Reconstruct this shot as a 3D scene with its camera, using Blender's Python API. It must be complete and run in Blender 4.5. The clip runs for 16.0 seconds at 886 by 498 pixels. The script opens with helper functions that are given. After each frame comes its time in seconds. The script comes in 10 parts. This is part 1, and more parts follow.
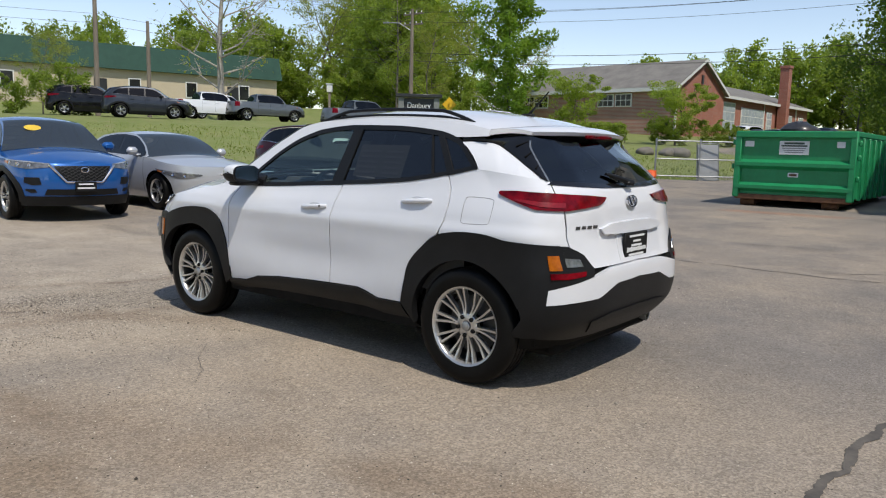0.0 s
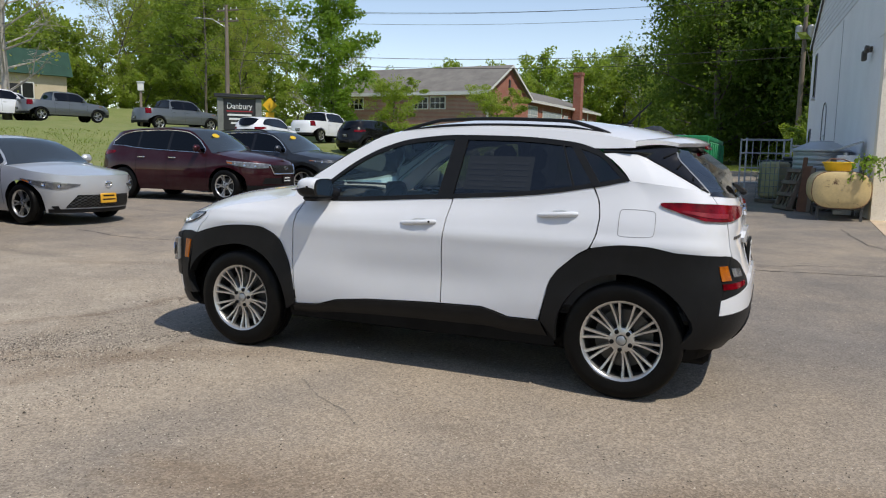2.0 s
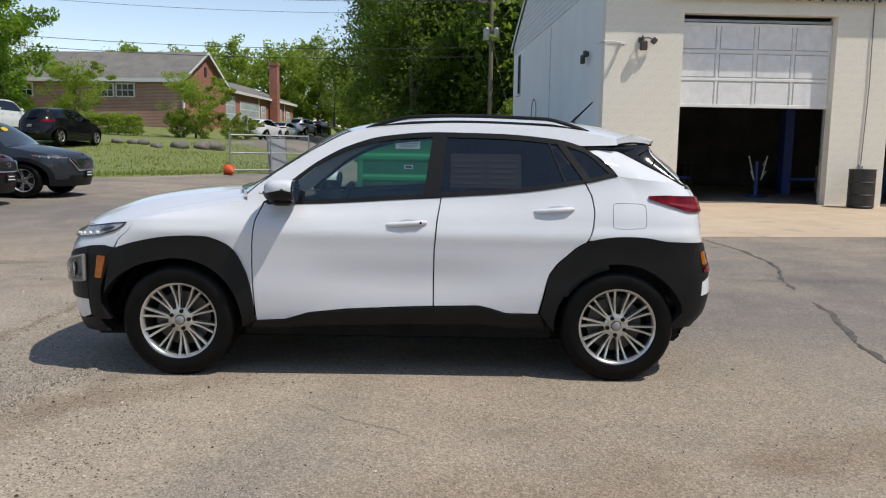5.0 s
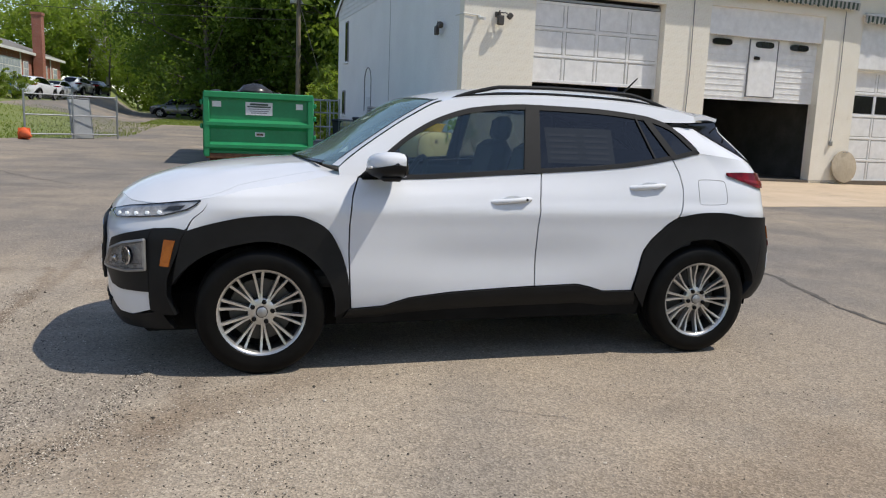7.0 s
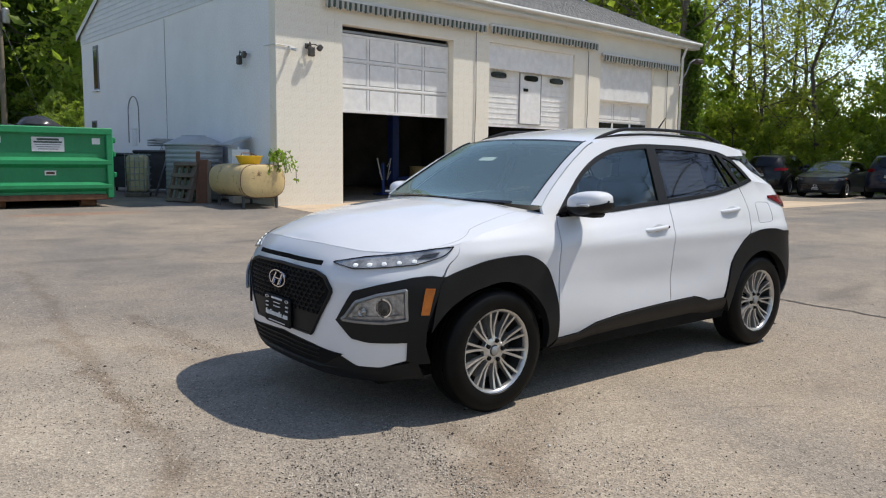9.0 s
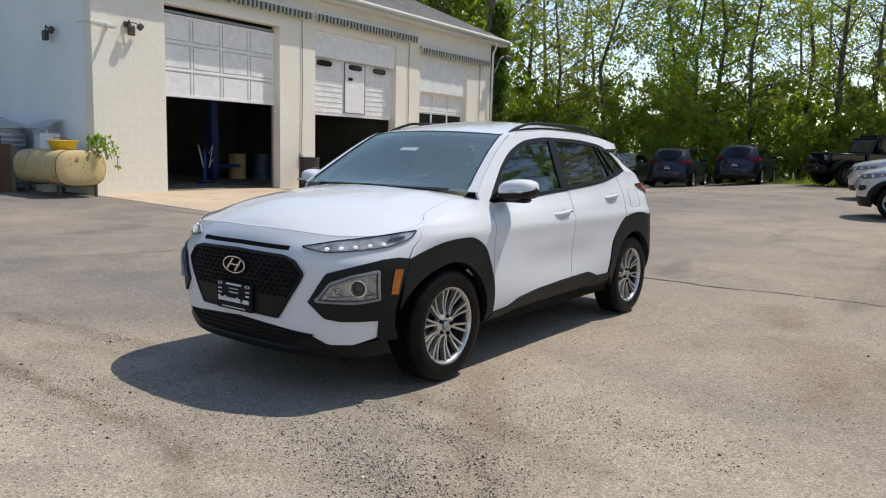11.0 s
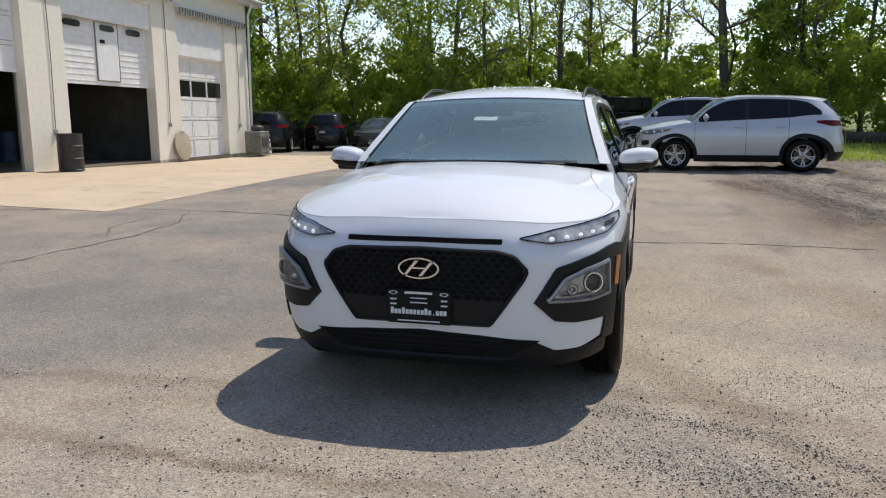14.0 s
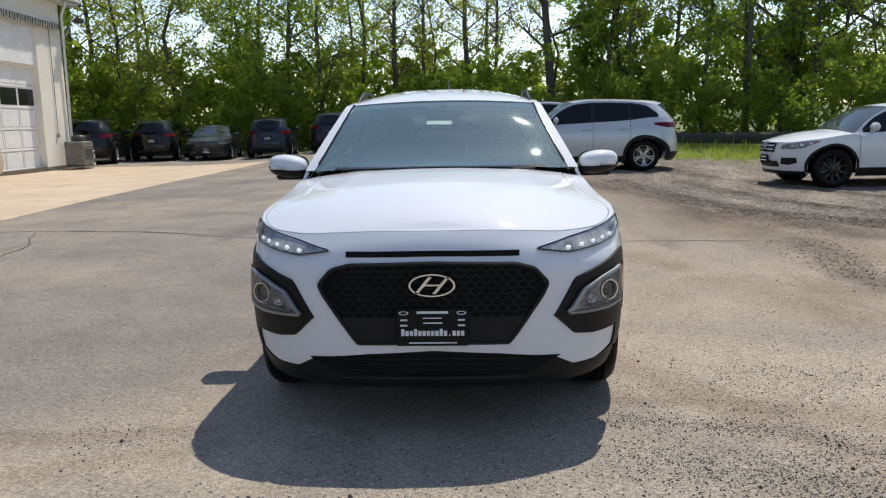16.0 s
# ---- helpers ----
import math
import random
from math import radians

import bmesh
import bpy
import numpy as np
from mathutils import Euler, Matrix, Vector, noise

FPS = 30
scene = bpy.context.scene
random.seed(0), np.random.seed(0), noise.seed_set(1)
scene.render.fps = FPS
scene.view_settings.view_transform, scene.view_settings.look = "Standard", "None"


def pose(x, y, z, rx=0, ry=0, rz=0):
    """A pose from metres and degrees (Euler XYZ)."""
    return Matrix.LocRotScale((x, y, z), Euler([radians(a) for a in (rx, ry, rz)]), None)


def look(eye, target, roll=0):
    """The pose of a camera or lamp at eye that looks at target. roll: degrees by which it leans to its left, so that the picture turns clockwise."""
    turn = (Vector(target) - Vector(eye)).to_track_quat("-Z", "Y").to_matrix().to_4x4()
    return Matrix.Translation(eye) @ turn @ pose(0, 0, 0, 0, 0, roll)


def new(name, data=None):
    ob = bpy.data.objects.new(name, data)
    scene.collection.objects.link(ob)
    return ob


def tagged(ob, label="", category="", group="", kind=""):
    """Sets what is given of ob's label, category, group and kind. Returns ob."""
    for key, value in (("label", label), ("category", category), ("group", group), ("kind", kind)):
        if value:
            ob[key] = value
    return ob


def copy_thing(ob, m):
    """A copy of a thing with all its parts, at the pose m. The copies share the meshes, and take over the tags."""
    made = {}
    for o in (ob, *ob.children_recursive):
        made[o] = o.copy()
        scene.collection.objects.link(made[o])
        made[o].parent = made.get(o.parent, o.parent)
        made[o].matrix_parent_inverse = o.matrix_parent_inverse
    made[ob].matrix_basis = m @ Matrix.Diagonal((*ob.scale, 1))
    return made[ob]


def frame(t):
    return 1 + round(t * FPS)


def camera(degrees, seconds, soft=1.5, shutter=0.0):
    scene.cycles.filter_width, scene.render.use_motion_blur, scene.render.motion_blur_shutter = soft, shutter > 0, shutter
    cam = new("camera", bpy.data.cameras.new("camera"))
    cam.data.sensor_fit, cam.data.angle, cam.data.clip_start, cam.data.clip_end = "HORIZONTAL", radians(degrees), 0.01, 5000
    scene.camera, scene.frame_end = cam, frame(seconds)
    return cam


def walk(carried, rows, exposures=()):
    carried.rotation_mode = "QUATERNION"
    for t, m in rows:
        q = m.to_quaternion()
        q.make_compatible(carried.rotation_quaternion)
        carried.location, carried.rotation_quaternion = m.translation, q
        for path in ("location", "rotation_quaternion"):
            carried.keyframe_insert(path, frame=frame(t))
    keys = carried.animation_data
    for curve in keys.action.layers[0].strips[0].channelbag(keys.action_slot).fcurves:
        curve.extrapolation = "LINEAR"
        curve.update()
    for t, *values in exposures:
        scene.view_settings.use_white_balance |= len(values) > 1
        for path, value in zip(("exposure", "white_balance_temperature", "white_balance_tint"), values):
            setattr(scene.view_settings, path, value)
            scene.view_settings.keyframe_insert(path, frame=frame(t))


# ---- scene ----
# camera and walk
cam = camera(60.7, 16.0, soft=1.15)
PATH = [
    (0, (3.789, -4.22, 1.321), (2.558, -2.665, 1.06), 1.5),
    (0.5, (3.52, -4.393, 1.271), (2.372, -2.78, 0.986), 1.9),
    (1, (3.095, -4.625, 1.308), (2.052, -2.943, 1.019), 2.0),
    (1.5, (2.561, -4.822, 1.327), (1.636, -3.07, 1.052), 1.8),
    (2, (2.012, -5.031, 1.338), (1.226, -3.209, 1.092), 1.2),
    (2.5, (1.442, -5.136, 1.342), (0.817, -3.248, 1.129), 0.6),
    (3, (0.923, -5.24, 1.356), (0.477, -3.299, 1.165), 0.2),
    (3.5, (0.567, -5.291, 1.367), (0.284, -3.32, 1.177), -0.2),
    (4, (0.38, -5.293, 1.356), (0.211, -3.311, 1.155), -0.2),
    (4.5, (0.326, -5.279, 1.355), (0.237, -3.293, 1.13), 0.0),
    (4.7, (0.319, -5.275, 1.353), (0.261, -3.29, 1.116), 0.3),
    (6.8, (-1.206, -4.853, 1.34), (-0.715, -2.942, 1.013), 2.4),
    (7, (-1.482, -4.782, 1.325), (-0.928, -2.887, 1.004), 2.2),
    (7.5, (-2.115, -4.586, 1.342), (-1.411, -2.739, 1.038), 1.8),
    (8, (-2.756, -4.316, 1.336), (-1.893, -2.534, 1.056), 1.5),
    (8.5, (-3.401, -4.083, 1.35), (-2.363, -2.394, 1.088), 1.0),
    (9, (-3.966, -3.802, 1.353), (-2.744, -2.236, 1.116), 0.7),
    (9.5, (-4.442, -3.657, 1.361), (-3.046, -2.242, 1.141), 0.7),
    (10, (-4.655, -3.528, 1.361), (-3.154, -2.225, 1.134), 0.6),
    (10.2, (-4.703, -3.499, 1.362), (-3.176, -2.228, 1.131), 0.6),
    (12.3, (-4.986, -2.917, 1.314), (-3.282, -1.932, 0.961), 4.1),
    (12.5, (-5.06, -2.722, 1.351), (-3.328, -1.792, 0.983), 4.2),
    (13, (-5.207, -2.159, 1.375), (-3.434, -1.298, 1.037), 1.9),
    (13.5, (-5.345, -1.543, 1.365), (-3.527, -0.766, 1.062), 0.4),
    (14, (-5.355, -0.978, 1.348), (-3.452, -0.465, 1.012), -0.3),
    (14.5, (-5.26, -0.524, 1.345), (-3.308, -0.23, 1.022), -0.8),
    (15, (-5.227, -0.25, 1.35), (-3.26, -0.1, 1.023), -0.9),
    (15.5, (-5.21, -0.164, 1.35), (-3.24, -0.074, 1.019), -0.9),
    (16, (-5.206, -0.157, 1.347), (-3.234, -0.087, 1.021), -1.0),
]
walk(cam, [(t, look(eye, target, roll)) for t, eye, target, roll in PATH], exposures=[(0, 0.0), (4.5, 0.02), (7, 0.08), (9, 0.16), (13, 0.14), (16, 0.19)])

# world and sun
SUN = Vector((0.58, -0.25, 1.05)).normalized()
world = bpy.data.worlds.new("sky")
scene.world = world
world.use_nodes = True
wn = world.node_tree.nodes
sky = wn.new("ShaderNodeTexSky")
sky.sky_type, sky.sun_disc = "NISHITA", False
sky.sun_elevation = math.asin(SUN.z)
sky.sun_rotation = math.atan2(SUN.x, SUN.y)
sky.altitude = 900
sky.air_density, sky.dust_density, sky.ozone_density = 1.0, 0.35, 1.6
wn["Background"].inputs["Strength"].default_value = 0.18
warm = wn.new("ShaderNodeMix")
warm.data_type, warm.blend_type = "RGBA", "MULTIPLY"
warm.inputs["Factor"].default_value, warm.inputs[7].default_value = 1.0, (1.15, 1.0, 0.90, 1)
world.node_tree.links.new(sky.outputs[0], warm.inputs[6])
world.node_tree.links.new(warm.outputs[2], wn["Background"].inputs["Color"])
sun_data = bpy.data.lights.new("sun", "SUN")
sun_data.energy, sun_data.angle, sun_data.color = 3.9, radians(0.53), (1.0, 0.935, 0.83)
sun = new("sun", sun_data)
sun.matrix_world = look(SUN * 60, (0, 0, 0))

# ---------------------------------------------------------------- materials
def nodes_of(m):
    m.use_nodes = True
    nt = m.node_tree
    return nt, nt.nodes, nt.links, nt.nodes["Principled BSDF"]


def noise_fac(nt, scale, detail=5.0, rough=0.6, coord="Object", stretch=None):
    tc = nt.nodes.new("ShaderNodeTexCoord")
    n = nt.nodes.new("ShaderNodeTexNoise")
    n.inputs["Scale"].default_value, n.inputs["Detail"].default_value, n.inputs["Roughness"].default_value = scale, detail, rough
    if stretch:
        mp = nt.nodes.new("ShaderNodeMapping")
        mp.inputs["Scale"].default_value = stretch
        nt.links.new(tc.outputs[coord], mp.inputs["Vector"])
        nt.links.new(mp.outputs[0], n.inputs["Vector"])
    else:
        nt.links.new(tc.outputs[coord], n.inputs["Vector"])
    return n.outputs["Fac"]


def ramp(nt, fac, lo, hi):
    r = nt.nodes.new("ShaderNodeMapRange")
    r.inputs["From Min"].default_value, r.inputs["From Max"].default_value = lo, hi
    nt.links.new(fac, r.inputs["Value"])
    return r.outputs[0]


def mix(nt, fac, a, b, kind="MIX"):
    m = nt.nodes.new("ShaderNodeMix")
    m.data_type, m.blend_type = "RGBA", kind
    for sock, v in ((m.inputs["Factor"], fac), (m.inputs[6], a), (m.inputs[7], b)):
        if isinstance(v, (int, float)):
            sock.default_value = v
        elif isinstance(v, tuple):
            sock.default_value = (*v, 1.0) if len(v) == 3 else v
        else:
            nt.links.new(v, sock)
    return m.outputs[2]


def bump(nt, bsdf, fac, strength, dist):
    b = nt.nodes.new("ShaderNodeBump")
    b.inputs["Strength"].default_value, b.inputs["Distance"].default_value = strength, dist
    nt.links.new(fac, b.inputs["Height"])
    nt.links.new(b.outputs[0], bsdf.inputs["Normal"])


def surface(name, col, col2=None, rough=0.6, metal=0.0, scale=8.0, fine=60.0, relief=0.0, coat=0.0, spec=0.5, stretch=None, wear=None, rough2=None):
    """A mottled surface: two tones at two scales, with relief and optional wear patches."""
    m = bpy.data.materials.new(name)
    nt, ns, lk, b = nodes_of(m)
    col2 = col2 or tuple(c * 0.8 for c in col)
    big = ramp(nt, noise_fac(nt, scale, 4, stretch=stretch), 0.35, 0.65)
    small = noise_fac(nt, fine, 3, stretch=stretch)
    c = mix(nt, big, col, col2)
    c = mix(nt, ramp(nt, small, 0.3, 0.7), c, mix(nt, 1.0, c, (0.86, 0.86, 0.86), "MULTIPLY"))
    if wear:
        wcol, lo, hi = wear
        c = mix(nt, ramp(nt, noise_fac(nt, scale * 2.3, 8, 0.7), lo, hi), c, wcol)
    lk.new(c, b.inputs["Base Color"])
    b.inputs["Roughness"].default_value, b.inputs["Metallic"].default_value = rough, metal
    if rough2:
        rr = nt.nodes.new("ShaderNodeMapRange")
        rr.inputs["To Min"].default_value, rr.inputs["To Max"].default_value = rough, rough2
        lk.new(big, rr.inputs["Value"])
        lk.new(rr.outputs[0], b.inputs["Roughness"])
    b.inputs["Coat Weight"].default_value, b.inputs["Specular IOR Level"].default_value = coat, spec
    b.inputs["Coat Roughness"].default_value = 0.04
    if relief:
        bump(nt, b, small, 0.6, relief)
    return m


def paint(name, col, metal=0.0, rough=0.5):
    """Car paint under clear coat, with faint dust."""
    m = bpy.data.materials.new(name)
    nt, ns, lk, b = nodes_of(m)
    c = mix(nt, ramp(nt, noise_fac(nt, 3.0, 5), 0.4, 0.8), col, tuple(c * 0.94 + 0.012 for c in col))
    lk.new(c, b.inputs["Base Color"])
    b.inputs["Roughness"].default_value, b.inputs["Metallic"].default_value = rough, metal
    b.inputs["Coat Weight"].default_value, b.inputs["Coat Roughness"].default_value = 1.0 if max(col) > 0.05 else 0.6, 0.03
    b.inputs["Specular IOR Level"].default_value = 0.15 if max(col) > 0.05 else 0.05
    return m


def glazing(name, tint, gloss=0.02, ior=1.5, pale_film=0.0, sheen=(1, 1, 1), reflect_tone=(0.5, 0.48, 0.44)):
    """A thin tinted pane: clear tint with a mirror sheen on top, and a matt film that paints in a reflection."""
    m = bpy.data.materials.new(name)
    nt, ns, lk, b = nodes_of(m)
    ns.remove(b)
    out = ns["Material Output"]
    tr, gl, fr, mx = ns.new("ShaderNodeBsdfTransparent"), ns.new("ShaderNodeBsdfGlossy"), ns.new("ShaderNodeFresnel"), ns.new("ShaderNodeMixShader")
    tr.inputs[0].default_value = (*tint, 1)
    gl.inputs["Color"].default_value = (*sheen, 1)
    gl.inputs["Roughness"].default_value, fr.inputs["IOR"].default_value = gloss, ior
    lk.new(fr.outputs[0], mx.inputs[0])
    lk.new(tr.outputs[0], mx.inputs[1])
    lk.new(gl.outputs[0], mx.inputs[2])
    last = mx
    # matt colour mixed over the pane as a painted reflection
    if pale_film:
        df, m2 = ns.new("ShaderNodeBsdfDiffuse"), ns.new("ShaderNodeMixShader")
        df.inputs[0].default_value = (*reflect_tone, 1)
        m2.inputs[0].default_value = pale_film
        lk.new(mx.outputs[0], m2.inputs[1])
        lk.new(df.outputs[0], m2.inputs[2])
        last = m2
    lk.new(last.outputs[0], out.inputs[0])
    return m


def glow(name, col, strength):
    m = bpy.data.materials.new(name)
    nt, ns, lk, b = nodes_of(m)
    b.inputs["Base Color"].default_value = (*col, 1)
    b.inputs["Emission Color"].default_value = (*col, 1)
    b.inputs["Emission Strength"].default_value = strength
    return m


def leafy(name, a, b_, c_):
    """Leaves: three greens by island, some light let through."""
    m = bpy.data.materials.new(name)
    nt, ns, lk, b = nodes_of(m)
    geo = ns.new("ShaderNodeNewGeometry")
    col = mix(nt, geo.outputs["Random Per Island"], a, b_)
    col = mix(nt, ramp(nt, noise_fac(nt, 0.8, 3), 0.4, 0.7), col, c_)
    lk.new(col, b.inputs["Base Color"])
    b.inputs["Roughness"].default_value = 0.55
    b.inputs["Specular IOR Level"].default_value = 0.3
    tl, mx = ns.new("ShaderNodeBsdfTranslucent"), ns.new("ShaderNodeMixShader")
    lk.new(mix(nt, 1.0, col, (1.5, 1.6, 0.7), "MULTIPLY"), tl.inputs[0])
    mx.inputs[0].default_value = 0.62
    lk.new(b.outputs[0], mx.inputs[1])
    lk.new(tl.outputs[0], mx.inputs[2])
    lk.new(mx.outputs[0], ns["Material Output"].inputs[0])
    return m


def streak(nt, place, a, b, width):
    """A soft mask round the line from a to b on the ground."""
    ns, lk = nt.nodes, nt.links

    def vec(op, p, q):
        n = ns.new("ShaderNodeVectorMath")
        n.operation = op
        for sock, v in zip(n.inputs, (p, q)):
            if isinstance(v, tuple):
                sock.default_value = v
            else:
                lk.new(v, sock)
        return n
    d = Vector((b[0] - a[0], b[1] - a[1], 0))
    rel = vec("SUBTRACT", place, (a[0], a[1], 0.0)).outputs[0]
    t = vec("DOT_PRODUCT", rel, tuple(d / d.length_squared)).outputs["Value"]
    along = ramp(nt, t, 0.0, 1.0)
    sc = ns.new("ShaderNodeVectorMath")
    sc.operation = "SCALE"
    sc.inputs[0].default_value = tuple(d)
    lk.new(along, sc.inputs["Scale"])
    far = vec("DISTANCE", rel, sc.outputs[0]).outputs["Value"]
    return ramp(nt, far, width, width * 0.25)


# tyre tracks, mud streaks and dirt blotches on the lot: two ends, half width, strength
STREAKS = (((-2.5, 5.6), (-2.95, -0.6), 0.09, 0.40), ((-2.95, -0.6), (-3.7, -2.2), 0.12, 0.40), ((-2.95, -0.55), (-2.2, -2.6), 0.16, 0.25), ((-1.6, -0.8), (-1.95, -2.2), 0.15, 0.40),
           ((-1.0, -0.95), (-2.6, -1.9), 0.22, 0.40), ((-0.1, -2.75), (1.1, -2.4), 0.48, 0.42), ((1.8, -2.05), (2.4, -1.8), 0.30, 0.45), ((-3.2, 2.2), (-5.6, 1.2), 0.16, 0.30), ((5.2, -3.9), (12.5, -4.8), 1.0, 0.65), ((8.5, -2.6), (14.0, -3.4), 0.5, 0.5),
           ((-2.92, 2.2), (-2.82, -0.2), 0.08, 0.5), ((-2.2, 2.7), (-2.03, 1.1), 0.11, 0.45), ((-2.4, 1.6), (-2.2, 1.0), 0.14, 0.3))


# churned mud and pale gravel where the lot meets the trees, and a rust stain before the dumpster
MUD = (((10.5, -2.4), (6.5, -3.9), 0.45, 0.95), ((6.5, -3.9), (3.6, -4.7), 0.55, 0.95), ((9.5, -3.9), (5.0, -5.2), 0.7, 0.9), ((3.4, -3.9), (0.8, -3.45), 0.30, 0.6), ((12.5, -3.6), (8.0, -5.0), 0.8, 0.8), ((13.0, -5.8), (9.0, -6.6), 0.9, 0.8), ((6.5, -6.2), (3.5, -6.0), 0.8, 0.8), ((17.0, -4.5), (12.0, -5.5), 0.8, 0.6))
RUST_STAIN = (((-1.4, 12.3), (0.6, 12.35), 0.42, 0.55),)


def asphalt_material(name="asphalt_worn"):
    """Worn asphalt with sand drifts, stains, aggregate and dirt near the south-east corner."""
    m = bpy.data.materials.new(name)
    nt, ns, lk, b = nodes_of(m)
    big, mid, tiny = noise_fac(nt, 0.16, 5, 0.65), noise_fac(nt, 0.9, 6, 0.7), noise_fac(nt, 55, 3, 0.8)
    c = mix(nt, ramp(nt, mid, 0.35, 0.65), (0.165, 0.149, 0.134), (0.220, 0.196, 0.172))
    sand = mix(nt, ramp(nt, tiny, 0.3, 0.7), (0.30, 0.242, 0.178), (0.40, 0.332, 0.252))
    mul = ns.new("ShaderNodeMath")
    mul.operation = "MULTIPLY"
    lk.new(ramp(nt, big, 0.40, 0.62), mul.inputs[0])
    lk.new(ramp(nt, mid, 0.22, 0.62), mul.inputs[1])
    c = mix(nt, mul.outputs[0], c, sand)
    # more pale sand and grit towards the lot's south and west, cleaner towards the garage
    tc, sep = ns.new("ShaderNodeTexCoord"), ns.new("ShaderNodeSeparateXYZ")
    lk.new(tc.outputs["Object"], sep.inputs[0])
    pale = mix(nt, ramp(nt, noise_fac(nt, 2.2, 5, 0.7), 0.35, 0.65), (0.40, 0.336, 0.255), (0.51, 0.44, 0.342))
    for axis, lo, hi, patch in ((1, 2.5, -4.0, 0.55), (0, 0.5, -3.7, 0.35)):
        side = ns.new("ShaderNodeMath")
        side.operation = "MULTIPLY"
        lk.new(ramp(nt, sep.outputs[axis], lo, hi), side.inputs[0])
        lk.new(ramp(nt, noise_fac(nt, patch, 6, 0.7), 0.33, 0.62), side.inputs[1])
        near = ns.new("ShaderNodeMath")
        near.operation = "MULTIPLY"
        lk.new(side.outputs[0], near.inputs[0])
        lk.new(ramp(nt, sep.outputs[1], 3.0, -1.0), near.inputs[1])
        c = mix(nt, near.outputs[0], c, sand if axis else pale)
    dirt = ns.new("ShaderNodeMath")
    dirt.operation = "MULTIPLY"
    lk.new(ramp(nt, noise_fac(nt, 0.5, 6, 0.7, stretch=(0.45, 1.3, 1)), 0.33, 0.47), dirt.inputs[0])
    lk.new(ramp(nt, sep.outputs[1], -2.0, -3.4), dirt.inputs[1])
    east = ns.new("ShaderNodeMath")
    east.operation = "MULTIPLY"
    lk.new(dirt.outputs[0], east.inputs[0])
    lk.new(ramp(nt, sep.outputs[0], 1.5, 4.5), east.inputs[1])
    c = mix(nt, east.outputs[0], c, mix(nt, ramp(nt, tiny, 0.35, 0.65), (0.075, 0.056, 0.040), (0.15, 0.115, 0.085)))
    brown = ns.new("ShaderNodeMath")
    brown.operation = "MULTIPLY"
    lk.new(ramp(nt, noise_fac(nt, 0.42, 7, 0.72, stretch=(0.7, 1.5, 1)), 0.48, 0.60), brown.inputs[0])
    lk.new(ramp(nt, sep.outputs[1], -1.2, -3.0), brown.inputs[1])
    c = mix(nt, brown.outputs[0], c, mix(nt, ramp(nt, tiny, 0.3, 0.7), (0.20, 0.15, 0.105), (0.28, 0.22, 0.155)))
    stain = ramp(nt, noise_fac(nt, 0.7, 3, 0.5, stretch=(0.5, 1.6, 1)), 0.60, 0.72)
    sm = ns.new("ShaderNodeMath")
    sm.operation = "MULTIPLY"
    sm.inputs[1].default_value = 0.45
    lk.new(stain, sm.inputs[0])
    c = mix(nt, sm.outputs[0], c, (0.075, 0.068, 0.06))
    warp = ns.new("ShaderNodeTexNoise")
    warp.inputs["Scale"].default_value, warp.inputs["Detail"].default_value = 2.6, 6.0
    lk.new(tc.outputs["Object"], warp.inputs["Vector"])
    shift = ns.new("ShaderNodeVectorMath")
    shift.operation = "MULTIPLY_ADD"
    shift.inputs[1].default_value = (0.45, 0.45, 0.0)
    lk.new(warp.outputs["Color"], shift.inputs[0])
    flat = ns.new("ShaderNodeVectorMath")
    flat.operation = "MULTIPLY_ADD"
    flat.inputs[1].default_value, flat.inputs[2].default_value = (1, 1, 0), (-0.225, -0.225, 0)
    lk.new(tc.outputs["Object"], flat.inputs[0])
    lk.new(flat.outputs[0], shift.inputs[2])
    for a, e, w, k in STREAKS:
        sm2 = ns.new("ShaderNodeMath")
        sm2.operation = "MULTIPLY"
        lk.new(streak(nt, shift.outputs[0], a, e, w), sm2.inputs[0])
        sm2.inputs[1].default_value = k
        c = mix(nt, sm2.outputs[0], c, mix(nt, 1.0, c, (0.62, 0.54, 0.47), "MULTIPLY"))
    for places, dark, light in ((MUD, (0.060, 0.042, 0.031), (0.150, 0.108, 0.078)), (RUST_STAIN, (0.34, 0.15, 0.07), (0.28, 0.15, 0.09))):
        for a, e, w, k in places:
            sm3, sm4 = ns.new("ShaderNodeMath"), ns.new("ShaderNodeMath")
            sm3.operation = sm4.operation = "MULTIPLY"
            lk.new(streak(nt, shift.outputs[0], a, e, w), sm3.inputs[0])
            lk.new(ramp(nt, noise_fac(nt, 2.4, 10, 0.82, stretch=(0.5, 1.9, 1)), 0.36, 0.50), sm3.inputs[1])
            lk.new(sm3.outputs[0], sm4.inputs[0])
            sm4.inputs[1].default_value = k
            c = mix(nt, sm4.outputs[0], c, mix(nt, ramp(nt, tiny, 0.3, 0.7), dark, light))
    vor = ns.new("ShaderNodeTexVoronoi")
    vor.inputs["Scale"].default_value = 110
    lk.new(tc.outputs["Object"], vor.inputs["Vector"])
    c = mix(nt, ramp(nt, vor.outputs["Color"], 0.2, 0.9), mix(nt, 1.0, c, (0.72, 0.72, 0.72), "MULTIPLY"), mix(nt, 1.0, c, (1.28, 1.28, 1.28), "MULTIPLY"))
    grit = ns.new("ShaderNodeTexVoronoi")
    grit.inputs["Scale"].default_value = 60
    lk.new(tc.outputs["Object"], grit.inputs["Vector"])
    spot = mix(nt, ramp(nt, grit.outputs["Color"], 0.25, 0.85), (0.80, 0.79, 0.78), (1.16, 1.16, 1.16))
